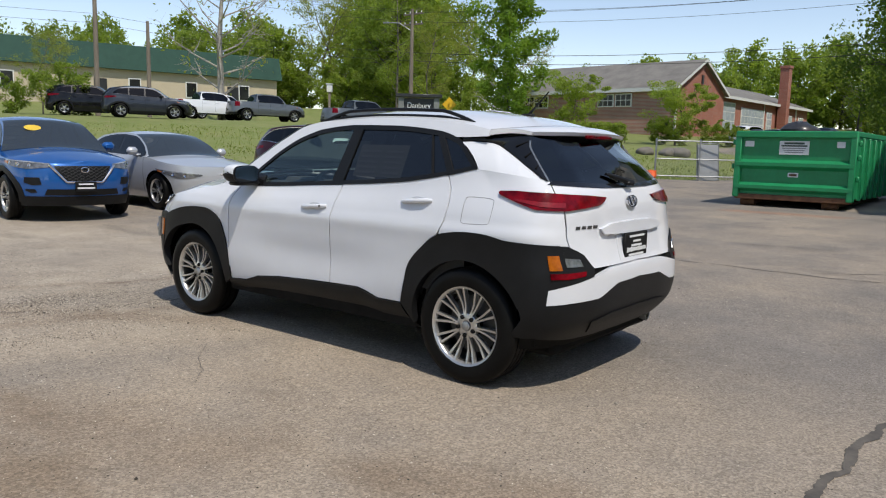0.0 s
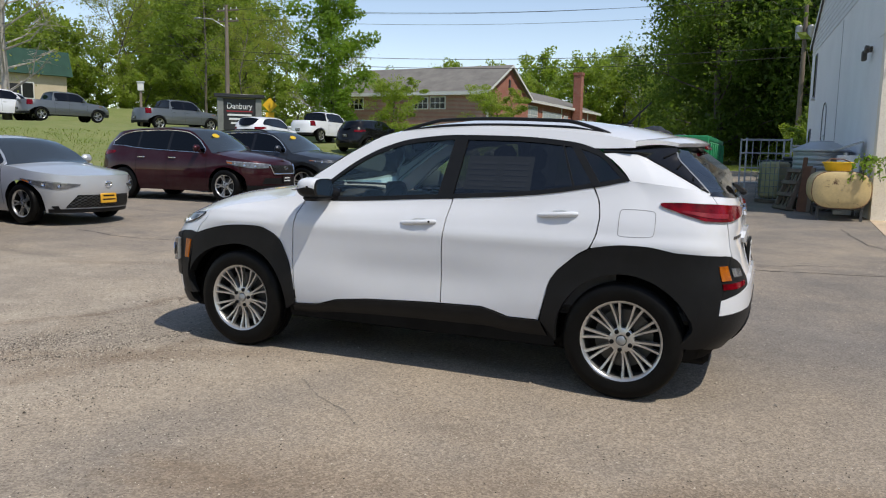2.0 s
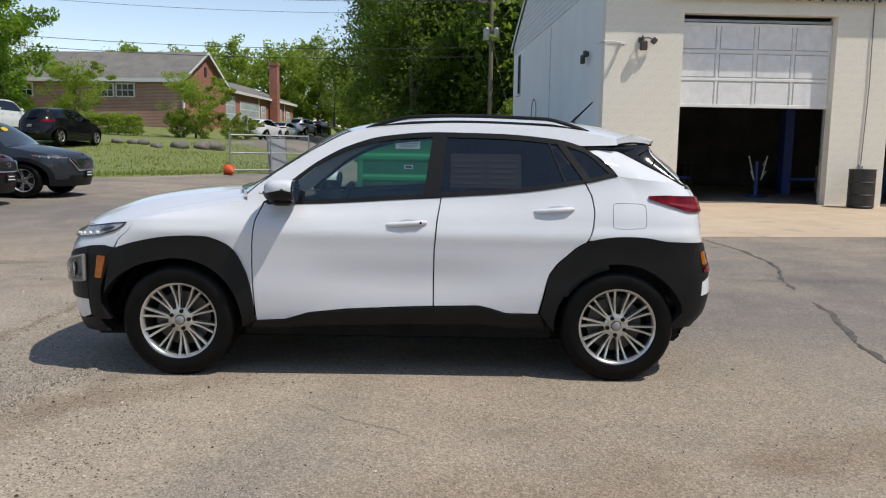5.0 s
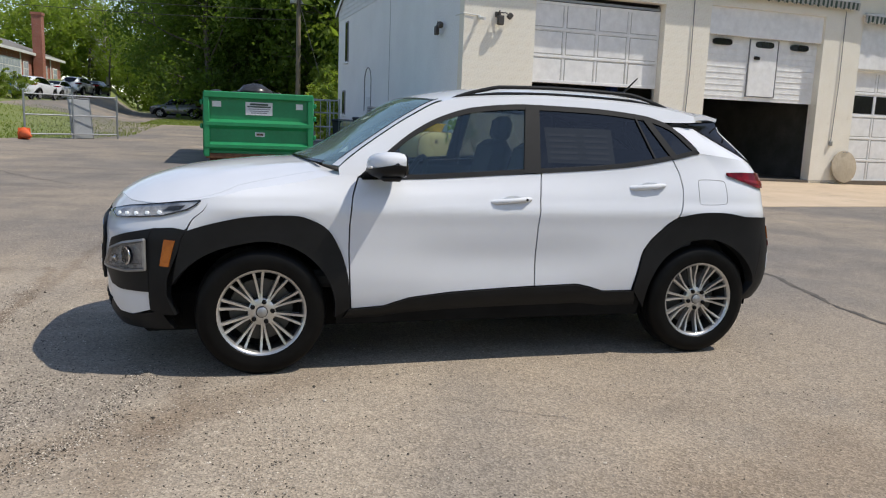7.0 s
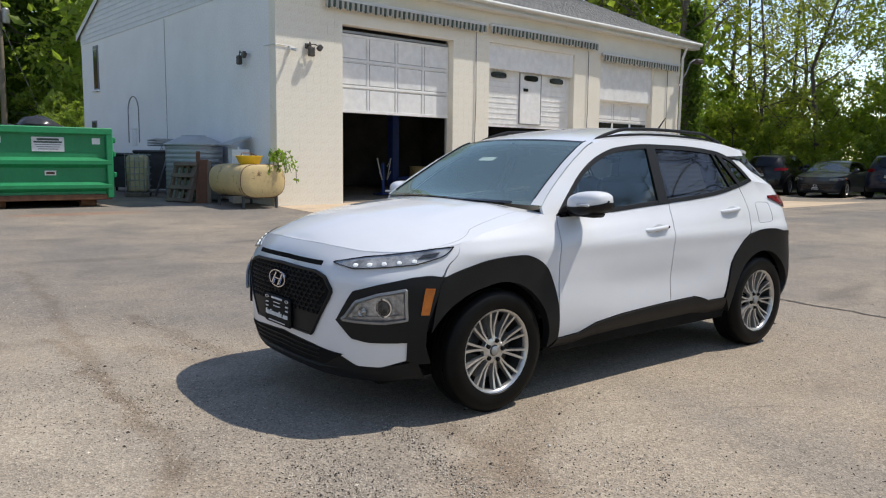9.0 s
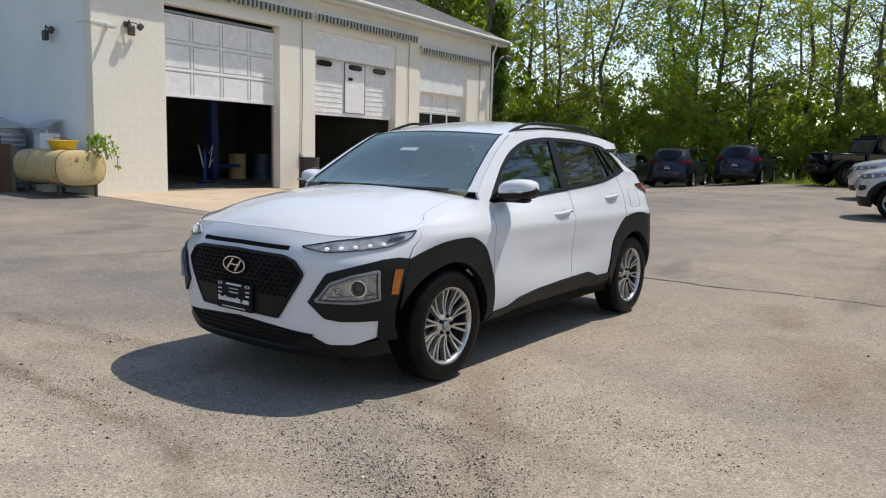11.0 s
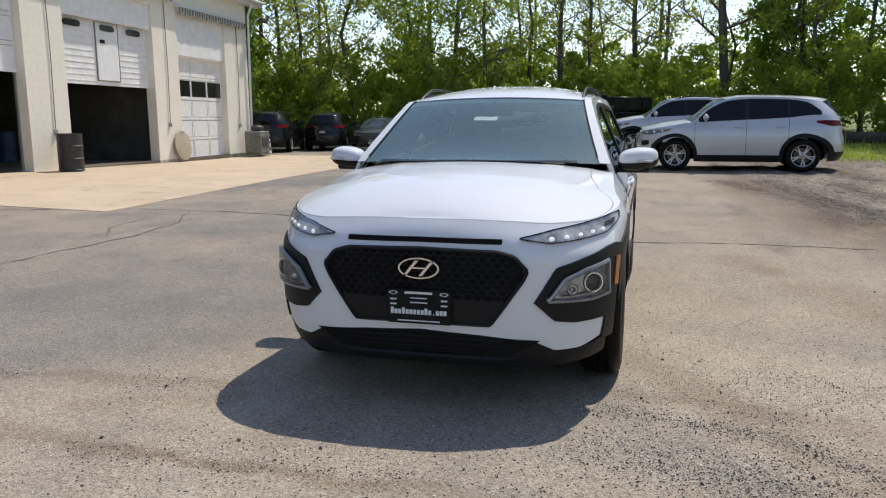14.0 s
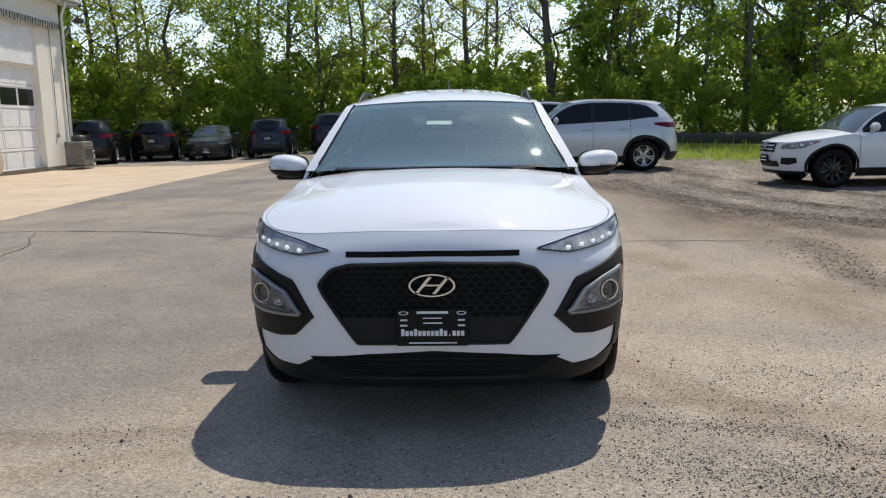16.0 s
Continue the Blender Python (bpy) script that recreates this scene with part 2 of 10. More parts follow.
    c = mix(nt, ramp(nt, noise_fac(nt, 1.7, 4, 0.7), 0.35, 0.70), c, mix(nt, 1.0, c, spot, "MULTIPLY"))
    lk.new(c, b.inputs["Base Color"])
    b.inputs["Roughness"].default_value = 0.88
    b.inputs["Specular IOR Level"].default_value = 0.35
    bump(nt, b, vor.outputs["Distance"], 0.6, 0.006)
    return m


M = {
    "asphalt": asphalt_material(),
    "concrete": surface("apron_concrete", (0.58, 0.455, 0.325), (0.50, 0.385, 0.27), 0.9, scale=0.8, fine=40, relief=0.002, wear=((0.30, 0.25, 0.19), 0.55, 0.72)),
    "grass": surface("lawn_soil", (0.15, 0.19, 0.045), (0.20, 0.22, 0.07), 0.95, scale=0.7, fine=14, relief=0.05, wear=((0.24, 0.20, 0.11), 0.56, 0.74)),
    "blade": leafy("grass_blades", (0.155, 0.205, 0.05), (0.27, 0.29, 0.095), (0.21, 0.25, 0.07)),
    "gravel": surface("grit", (0.42, 0.37, 0.31), (0.15, 0.13, 0.11), 0.9, scale=14, fine=90),
    "crack_faint": surface("crack_faint", (0.13, 0.115, 0.098), (0.17, 0.15, 0.13), 0.95, scale=6),
    "crack": surface("crack_fill", (0.07, 0.063, 0.056), (0.125, 0.11, 0.093), 0.95, scale=6),
    "white": paint("white_paint", (0.665, 0.68, 0.715), rough=0.6),
    "blue": paint("blue_paint", (0.008, 0.085, 0.31), 0.2, 0.4),
    "silver": paint("silver_paint", (0.50, 0.52, 0.55), 0.35, 0.35),
    "maroon": paint("maroon_paint", (0.035, 0.006, 0.010), 0.3, 0.3),
    "slate": paint("slate_paint", (0.035, 0.040, 0.050), 0.4, 0.3),
    "gray": paint("gray_paint", (0.13, 0.14, 0.145), 0.5, 0.35),
    "black": paint("black_paint", (0.004, 0.004, 0.005), 0.0, 0.25),
    "navy": paint("navy_paint", (0.010, 0.014, 0.030), 0.3, 0.3),
    "clad": surface("black_cladding", (0.0092, 0.0096, 0.0104), (0.013, 0.0135, 0.0145), 0.46, scale=5, fine=300, relief=0.0005, spec=0.19),
    "gloss_black": surface("gloss_black", (0.008, 0.008, 0.009), (0.012, 0.012, 0.013), 0.12, scale=5),
    "tyre": surface("tyre_rubber", (0.005, 0.005, 0.005), (0.008, 0.0078, 0.0076), 0.42, scale=9, fine=80, relief=0.0006, spec=0.10),
    "alloy": surface("alloy", (0.62, 0.615, 0.60), (0.50, 0.495, 0.485), 0.28, 0.75, scale=6, fine=80),
    "dark_alloy": surface("dark_alloy", (0.10, 0.10, 0.10), (0.07, 0.07, 0.07), 0.4, 0.6, scale=6),
    "black_alloy": surface("black_alloy", (0.012, 0.012, 0.013), (0.02, 0.02, 0.02), 0.25, 0.3, scale=6),
    "mirror": surface("mirror_glass", (0.70, 0.73, 0.75), (0.66, 0.69, 0.71), 0.02, 1.0, scale=3),
    "chrome": surface("chrome", (0.75, 0.76, 0.78), (0.7, 0.7, 0.72), 0.12, 1.0, scale=3),
    "steel": surface("galvanised", (0.42, 0.43, 0.44), (0.34, 0.35, 0.36), 0.45, 0.8, scale=8),
    "inner": surface("dark_inner", (0.007, 0.007, 0.007), (0.012, 0.012, 0.012), 0.9, scale=5, spec=0.12),
    "cabin": surface("cabin_trim", (0.035, 0.036, 0.038), (0.05, 0.05, 0.052), 0.75, scale=6, fine=120),
    "headliner": surface("headliner", (0.34, 0.34, 0.33), (0.30, 0.30, 0.29), 0.9, scale=6),
    "glass": glazing("clear_glass", (0.72, 0.83, 0.79), ior=1.8, sheen=(0.85, 1.0, 1.0)),
    # the matt teal share stands in for the sky's reflection
    "screen": glazing("windscreen_glass", (0.62, 0.76, 0.76), ior=2.6, pale_film=0.13, sheen=(0.76, 0.98, 0.98), reflect_tone=(0.48, 0.64, 0.64)),
    "tint": glazing("privacy_glass", (0.12, 0.13, 0.13), ior=1.65),
    # a little matt grey paints in a lighter reflection
    "car_screen": glazing("car_screen", (0.16, 0.18, 0.18), ior=2.2, sheen=(0.9, 1.0, 1.0), pale_film=0.05, reflect_tone=(0.40, 0.44, 0.45)),
    "dark_glass": glazing("dark_window", (0.04, 0.044, 0.048), ior=1.45),
    "dark_glass_solid": surface("dark_pane", (0.015, 0.016, 0.018), (0.02, 0.02, 0.022), 0.08, scale=4),
    "lens": glazing("lamp_lens", (0.85, 0.86, 0.88), ior=1.5),
    "red_lens": surface("red_lens", (0.20, 0.002, 0.008), (0.05, 0.0006, 0.003), 0.16, scale=11, coat=0.1, spec=0.15),
    "orange": surface("orange_lens", (0.46, 0.13, 0.008), (0.32, 0.08, 0.005), 0.2, scale=20, coat=0.5),
    "lamp_inner": surface("lamp_reflector", (0.42, 0.43, 0.45), (0.22, 0.23, 0.25), 0.18, 0.7, scale=22),
    "head_lamp": surface("head_lamp", (0.46, 0.48, 0.50), (0.20, 0.21, 0.22), 0.12, 0.3, scale=16, coat=0.5),
    "led": glow("led_cell", (0.92, 0.95, 0.97), 0.45),
    "lamp_dark": surface("lamp_bowl", (0.60, 0.61, 0.63), (0.24, 0.245, 0.255), 0.18, 0.55, scale=26),
    "label": surface("paper_sticker", (0.78, 0.79, 0.80), (0.7, 0.71, 0.72), 0.7, scale=12),
    "ink": surface("print_ink", (0.012, 0.012, 0.013), (0.018, 0.018, 0.018), 0.6, scale=12, spec=0.1),
    "yellow": surface("yellow_plastic", (0.75, 0.50, 0.02), (0.68, 0.45, 0.02), 0.5, scale=12),
    "plate_yellow": surface("yellow_plate", (0.80, 0.42, 0.03), (0.72, 0.38, 0.03), 0.5, scale=12),
}


# ---------------------------------------------------------------- geometry helpers
class Geo:
    """Vertices and faces gathered for one mesh."""

    def __init__(self):
        self.v, self.f = [], []

    def add(self, verts, faces, m=None):
        k = len(self.v)
        if m is not None:
            verts = [tuple(m @ Vector(p)) for p in verts]
        self.v.extend(tuple(float(c) for c in p) for p in verts)
        self.f.extend(tuple(i + k for i in f) for f in faces)
        return self

    def box(self, size, at=(0, 0, 0), bevel=0.0, m=None):
        sx, sy, sz = (s / 2 for s in size)
        b = min(bevel, sx * 0.9, sy * 0.9, sz * 0.9)
        vs, idx = [], {}
        for cx in (-1, 1):
            for cy in (-1, 1):
                for cz in (-1, 1):
                    for ax in range(3):
                        p = [cx * (sx - b), cy * (sy - b), cz * (sz - b)]
                        p[ax] = (cx * sx, cy * sy, cz * sz)[ax]
                        idx[(cx, cy, cz, ax)] = len(vs)
                        vs.append((p[0] + at[0], p[1] + at[1], p[2] + at[2]))
        fs = []
        for ax in range(3):
            o = [a for a in range(3) if a != ax]
            for s in (-1, 1):
                loop = []
                for u, w in ((-1, -1), (1, -1), (1, 1), (-1, 1)):
                    c = [0, 0, 0]
                    c[ax], c[o[0]], c[o[1]] = s, u, w
                    loop.append(idx[(*c, ax)])
                flip = (s > 0) == (ax == 1)
                fs.append(tuple(loop[::-1] if flip else loop))
        if b > 0:
            for ax in range(3):
                o = [a for a in range(3) if a != ax]
                for u in (-1, 1):
                    for w in (-1, 1):
                        q = []
                        for s, a in ((-1, o[0]), (1, o[0]), (1, o[1]), (-1, o[1])):
                            c = [0, 0, 0]
                            c[ax], c[o[0]], c[o[1]] = s, u, w
                            q.append(idx[(*c, a)])
                        flip = (u * w > 0) == (ax == 1)
                        fs.append(tuple(q if flip else q[::-1]))
            for cx in (-1, 1):
                for cy in (-1, 1):
                    for cz in (-1, 1):
                        t = [idx[(cx, cy, cz, a)] for a in range(3)]
                        fs.append(tuple(t if cx * cy * cz > 0 else t[::-1]))
        return self.add(vs, fs, m)

    def lathe(self, profile, n=32, m=None, a0=0.0, a1=2 * math.pi):
        """Turns (radius, height) points round z."""
        full = abs(a1 - a0 - 2 * math.pi) < 1e-6
        cols = n if full else n + 1
        vs = []
        for i in range(cols):
            a = a0 + (a1 - a0) * i / n
            vs += [(r * math.cos(a), r * math.sin(a), h) for r, h in profile]
        k = len(profile)
        fs = []
        for i in range(n):
            j = (i + 1) % cols
            fs += [(i * k + p, j * k + p, j * k + p + 1, i * k + p + 1) for p in range(k - 1)]
        return self.add(vs, fs, m)

    def tube(self, path, radius, n=8, closed=False, cap=True):
        """A round bar along a path; radius is one number or one a point."""
        pts = [Vector(p) for p in path]
        rad = [radius] * len(pts) if isinstance(radius, (int, float)) else list(radius)
        vs, fs, ref = [], [], None
        for i, p in enumerate(pts):
            a, b = pts[i - 1 if i or closed else i], pts[(i + 1) % len(pts) if i < len(pts) - 1 or closed else i]
            d = (b - a).normalized()
            if ref is None:
                ref = d.orthogonal().normalized()
            ref = (ref - d * ref.dot(d))
            ref = ref.normalized() if ref.length > 1e-6 else d.orthogonal().normalized()
            side = d.cross(ref)
            vs += [tuple(p + (ref * math.cos(2 * math.pi * k / n) + side * math.sin(2 * math.pi * k / n)) * rad[i]) for k in range(n)]
        rings = len(pts) if closed else len(pts) - 1
        for i in range(rings):
            j = (i + 1) % len(pts)
            fs += [(i * n + k, i * n + (k + 1) % n, j * n + (k + 1) % n, j * n + k) for k in range(n)]
        if cap and not closed:
            fs += [tuple(range(n - 1, -1, -1)), tuple((len(pts) - 1) * n + k for k in range(n))]
        return self.add(vs, fs)

    def sheet(self, g, flip=False):
        """A grid of points as a surface."""
        nu, nv = g.shape[:2]
        fs = []
        for i in range(nu - 1):
            for j in range(nv - 1):
                q = (i * nv + j, (i + 1) * nv + j, (i + 1) * nv + j + 1, i * nv + j + 1)
                fs.append(q[::-1] if flip else q)
        return self.add(g.reshape(-1, 3), fs)

    def panel(self, g, back, flip=False):
        """A surface with turned-in edges down to the grid behind it."""
        self.sheet(g, flip)
        nu, nv = g.shape[:2]
        loop = [(i, 0) for i in range(nu)] + [(nu - 1, j) for j in range(1, nv)] + [(i, nv - 1) for i in range(nu - 2, -1, -1)] + [(0, j) for j in range(nv - 2, 0, -1)]
        n = len(loop)
        vs = [g[i, j] for i, j in loop] + [back[i, j] for i, j in loop]
        fs = [(k, k + n, (k + 1) % n + n, (k + 1) % n) for k in range(n)]
        return self.add(vs, [f[::-1] for f in fs] if flip else fs)

    def prism(self, poly, depth, m=None):
        """A flat outline in x, z pushed out along y by depth (front at y = 0)."""
        n = len(poly)
        vs = [(x, 0, z) for x, z in poly] + [(x, depth, z) for x, z in poly]
        fs = [tuple(range(n)), tuple(range(2 * n - 1, n - 1, -1))] + [(i, i + n, (i + 1) % n + n, (i + 1) % n) for i in range(n)]
        return self.add(vs, fs, m)


def mesh_of(name, geo, smooth=True, angle=38):
    me = bpy.data.meshes.new(name)
    me.from_pydata(geo.v, [], geo.f)
    me.polygons.foreach_set("use_smooth", [smooth] * len(me.polygons))
    if smooth:
        me.set_sharp_from_angle(angle=radians(angle))
    me.update()
    return me


def part(name, geo, material, parent=None, label="", smooth=True, angle=38, at=None):
    """One mesh object under a thing or a part."""
    me = mesh_of(name, geo, smooth, angle)
    me.materials.append(M[material] if isinstance(material, str) else material)
    ob = new(name, me)
    if parent is not None:
        ob.parent = parent
    if at is not None:
        ob.matrix_basis = at
    if label:
        tagged(ob, label)
    return ob


def thing(name, m, label, category, group="", kind=""):
    ob = new(name)
    ob.empty_display_size = 0.2
    ob.matrix_basis = m
    return tagged(ob, label, category, group, kind)


def resample(poly, n):
    p = np.array(poly, float)
    s = np.concatenate([[0], np.cumsum(np.linalg.norm(np.diff(p, axis=0), axis=1))])
    t = np.linspace(0, s[-1], n)
    return np.stack([np.interp(t, s, p[:, k]) for k in range(p.shape[1])], -1)


def rounded(poly, n=6, closed=False):
    """Softens the corners of a polyline by corner cutting."""
    p = np.array(poly, float)
    for _ in range(2):
        a, b = p[:-1], p[1:]
        q = np.stack([a * 0.75 + b * 0.25, a * 0.25 + b * 0.75], 1).reshape(-1, p.shape[1])
        p = np.concatenate([p[:1], q[1:-1], p[-1:]])
    return p


def coons(b, t, l, r, nu, nv):
    """A patch between four edges: bottom, top (both left to right), left, right (both bottom to top)."""
    b, t, l, r = resample(b, nu), resample(t, nu), resample(l, nv), resample(r, nv)
    u, v = np.linspace(0, 1, nu)[:, None, None], np.linspace(0, 1, nv)[None, :, None]
    return ((1 - v) * b[:, None] + v * t[:, None] + (1 - u) * l[None] + u * r[None]
            - ((1 - u) * (1 - v) * b[0] + u * (1 - v) * b[-1] + (1 - u) * v * t[0] + u * v * t[-1]))


def ruled(a, b, nu, nv):
    """A patch between two edges."""
    a, b = resample(a, nu), resample(b, nu)
    v = np.linspace(0, 1, nv)[None, :, None]
    return (1 - v) * a[:, None] + v * b[:, None]


def crv(*pts):
    """A smooth curve without overshoot through (x, y) points."""
    xs, ys = np.array([p[0] for p in pts], float), np.array([p[1] for p in pts], float)
    d = np.diff(ys) / np.diff(xs)
    m = np.concatenate([[d[0]], np.where(d[:-1] * d[1:] > 0, 2 * d[:-1] * d[1:] / np.where(d[:-1] + d[1:] == 0, 1, d[:-1] + d[1:]), 0), [d[-1]]])

    def f(x):
        x = np.clip(np.asarray(x, float), xs[0], xs[-1])
        i = np.clip(np.searchsorted(xs, x) - 1, 0, len(d) - 1)
        h = xs[i + 1] - xs[i]
        t = (x - xs[i]) / h
        return ((1 + 2 * t) * (1 - t) ** 2 * ys[i] + t * (1 - t) ** 2 * h * m[i]
                + t * t * (3 - 2 * t) * ys[i + 1] + t * t * (t - 1) * h * m[i + 1])
    return f

# ---------------------------------------------------------------- the lie of the land
def smooth_step(a, b, x):
    t = np.clip((x - a) / (b - a), 0, 1)
    return t * t * (3 - 2 * t)


def lot_height(x, y):
    """The lot: level round the parked car, rising gently to the garage, the west and the east."""
    north = 0.018 * np.maximum(0, np.sqrt((y - 2) ** 2 * (y > 2) + 0.0) - 0.0) * (1 - 0.75 * smooth_step(8, 19, x))
    return north + 0.008 * np.maximum(0, -x - 3) + 0.019 * np.maximum(0, x - 4) * (1 - smooth_step(2, 10, y))


RISE = crv((-10, 0.2), (0, 0.33), (6, 0.8), (13.6, 1.7), (17.6, 2.42), (22, 2.8), (30, 3.1), (38, 3.35), (52, 5.2), (60, 5.7), (140, 8.0))


def bank(x, y):
    """Distance north-west beyond the lot's edge."""
    return (x + 17.0) * -0.814 + (y - 10.0) * 0.581


def land(x, y):
    x, y = np.asarray(x, float), np.asarray(y, float)
    low, d = lot_height(x, y), bank(x, y)
    along = (x + 17.0) * 0.581 + (y - 10.0) * 0.814
    rise = RISE(d) * (0.95 - 0.24 * smooth_step(4, 16, along) * smooth_step(38, 26, d))
    k = smooth_step(-2.0, 4.0, d) * smooth_step(-4.0, -9.0, x + 0.10 * (y - 24))
    far = 0.9 + 0.012 * np.maximum(0, y - 40)
    drive = np.where(y > 24, np.minimum(0.018 * (y - 2), far), low)
    base = np.where(y > 24, drive, low)
    return base * (1 - k) + np.maximum(rise, base) * k


def ground_z(x, y):
    return float(land(x, y))


# ---------------------------------------------------------------- ground
def grid_axis(lo, hi, step, far):
    a = np.arange(lo, hi + step / 2, step)
    out = [hi + step * (1.35 ** k - 1) / 0.35 * 1.35 for k in range(1, 30)]
    out = [v for v in out if v < far] + [far]
    inn = [lo - (v - hi) for v in out]
    return np.concatenate([inn[::-1], a, out])


def ground_sheet():
    xs, ys = grid_axis(-75, 60, 1.0, 1500), grid_axis(-40, 100, 1.0, 1500)
    X, Y = np.meshgrid(xs, ys, indexing="ij")
    Z = land(X, Y)
    paved = np.zeros_like(Z)
    for poly in (LOT, DRIVE, ROAD):
        inside = np.ones_like(Z)
        for (ax, ay), (bx, by) in zip(poly, poly[1:] + poly[:1]):
            l = math.hypot(bx - ax, by - ay)
            inside = np.minimum(inside, np.clip(((bx - ax) * (Y - ay) - (by - ay) * (X - ax)) / l, 0, 1))
        paved = np.maximum(paved, inside)
    rough = np.array([[noise.noise(Vector((x * 0.35, y * 0.35, 0))) for y in ys] for x in xs]) * 0.05
    Z = Z - 0.12 * paved + rough * (1 - paved) - 0.01
    g = Geo().sheet(np.stack([X, Y, Z], -1))
    tagged(part("ground", g, "grass"), "grassy ground with mown lawn and bare patches", "ground", kind="structure")


def paved_sheet(name, poly, material, label, lift=0.0, step=1.0, category="pavement", thick=0.15):
    """A convex piece of paving laid over the land, with a real edge."""
    xs, ys = [p[0] for p in poly], [p[1] for p in poly]
    nx, ny = int((max(xs) - min(xs)) / step) + 2, int((max(ys) - min(ys)) / step) + 2
    X, Y = np.meshgrid(np.linspace(min(xs) - 0.1, max(xs) + 0.1, nx), np.linspace(min(ys) - 0.1, max(ys) + 0.1, ny), indexing="ij")
    g = Geo().sheet(np.stack([X, Y, X * 0], -1))
    me = mesh_of(name, g, False)
    bm = bmesh.new()
    bm.from_mesh(me)
    for (ax, ay), (bx, by) in zip(poly, poly[1:] + poly[:1]):
        bmesh.ops.bisect_plane(bm, geom=bm.verts[:] + bm.edges[:] + bm.faces[:], plane_co=(ax, ay, 0), plane_no=(by - ay, ax - bx, 0), clear_outer=True)
    for v in bm.verts:
        v.co.z = ground_z(v.co.x, v.co.y) + lift
    edges = [e for e in bm.edges if e.is_boundary]
    ext = bmesh.ops.extrude_edge_only(bm, edges=edges)
    for el in ext["geom"]:
        if isinstance(el, bmesh.types.BMVert):
            el.co.z -= thick
    bm.to_mesh(me)
    bm.free()
    me.polygons.foreach_set("use_smooth", [True] * len(me.polygons))
    me.set_sharp_from_angle(angle=radians(40))
    me.materials.append(M[material])
    return tagged(new(name, me), label, category, kind="structure")


LOT = [(-44.5, -30), (-5.3, -30), (29.5, 6), (31, 9), (31, 26), (-5.6, 26), (-8.4, 22.3), (-17, 10)]
DRIVE = [(-6.4, 26), (4.5, 26), (4.5, 44), (-9, 44)]
ROAD = [(-14, 44), (-6.5, 44), (-5, 95), (-13.5, 95)]
ground_sheet()
paved_sheet("parking_lot", LOT, "asphalt", "worn sandy grey asphalt parking lot with cracks", category="parking lot")
paved_sheet("driveway", DRIVE, "asphalt", "grey asphalt drive leading out of the lot", category="driveway")
paved_sheet("street", ROAD, "asphalt", "grey asphalt street running past the school", category="street")
APRON = [(3.75, 6.45), (21.8, 7.0), (21.0, 13.9), (3.9, 12.9)]
paved_sheet("apron", APRON, "concrete", "tan concrete apron in front of the garage", lift=0.008, step=0.6, category="apron", thick=0.05)


# ---------------------------------------------------------------- cars
class Shell:
    """The skin of a car body: a side surface that wraps round both ends. Forward is -x, r runs along the side and on round the corners."""

    def __init__(self, side, zs, belt, yb, xf, xr, xsf, xsr, nf=2.3, nr=2.6, tumble=0.45, hollow=0.0, wrap=None, full=None):
        self.side, self.zs, self.belt, self.yb = crv(*side), zs, crv(*belt), crv(*yb)
        self.xf, self.xr, self.xsf, self.xsr = crv(*xf), crv(*xr), crv(*xsf), crv(*xsr)
        self.nf, self.nr, self.tumble, self.hollow = nf, nr, tumble, hollow
        self.wrap, self.full = crv(*wrap) if wrap else None, crv(*full) if full else None

    def width(self, x, z):
        zb, yb = self.belt(x), self.yb(x)
        low = self.side(np.minimum(z, self.zs))
        t = np.clip((z - self.zs) / np.maximum(zb - self.zs, 0.01), 0, 1)
        mid = low + (yb - self.side(self.zs)) * t * t * (3 - 2 * t) * 0.5 + (yb - self.side(self.zs)) * t * 0.5
        y = np.where(z < self.zs, low, np.where(z < zb, mid, yb - self.tumble * (z - zb)))
        return y - self.hollow * np.exp(-((z - 0.58) / 0.13) ** 2 - ((x - 0.05) / 0.55) ** 4)

    def at(self, r, z, off=0.0):
        r, z = np.broadcast_arrays(np.asarray(r, float), np.asarray(z, float))
        if self.wrap:
            r = np.where(r > 1.4, self.wrap(np.maximum(r, 1.4)), r)
        a, b = self.xsf(z), self.xsr(z)
        side = self.width(np.clip(r, a, b), z)
        fr, re = r < a, r > b
        phi = np.where(fr, (a - r) / 1.0, np.where(re, (r - b) / 1.0, 0.0)) * math.pi / 2
        phi = np.clip(phi, 0, math.pi / 2)
        n = np.where(fr, self.nf, self.nr)
        c, s = np.cos(phi), np.sin(phi)
        k = (np.abs(c) ** n + np.abs(s) ** n) ** (-1 / n)
        ks = k * s
        if self.full:
            m = self.full(z)
            ks = np.where(fr, (1 - np.minimum(np.abs(k * c), 1) ** m) ** (1 / m), ks)
        depth = np.where(fr, a - self.xf(z), self.xr(z) - b)
        x = np.where(fr, a - depth * ks - off * s, np.where(re, b + depth * ks + off * s, r))
        y = side * k * c + off * c
        return np.stack([x, y, z], -1)


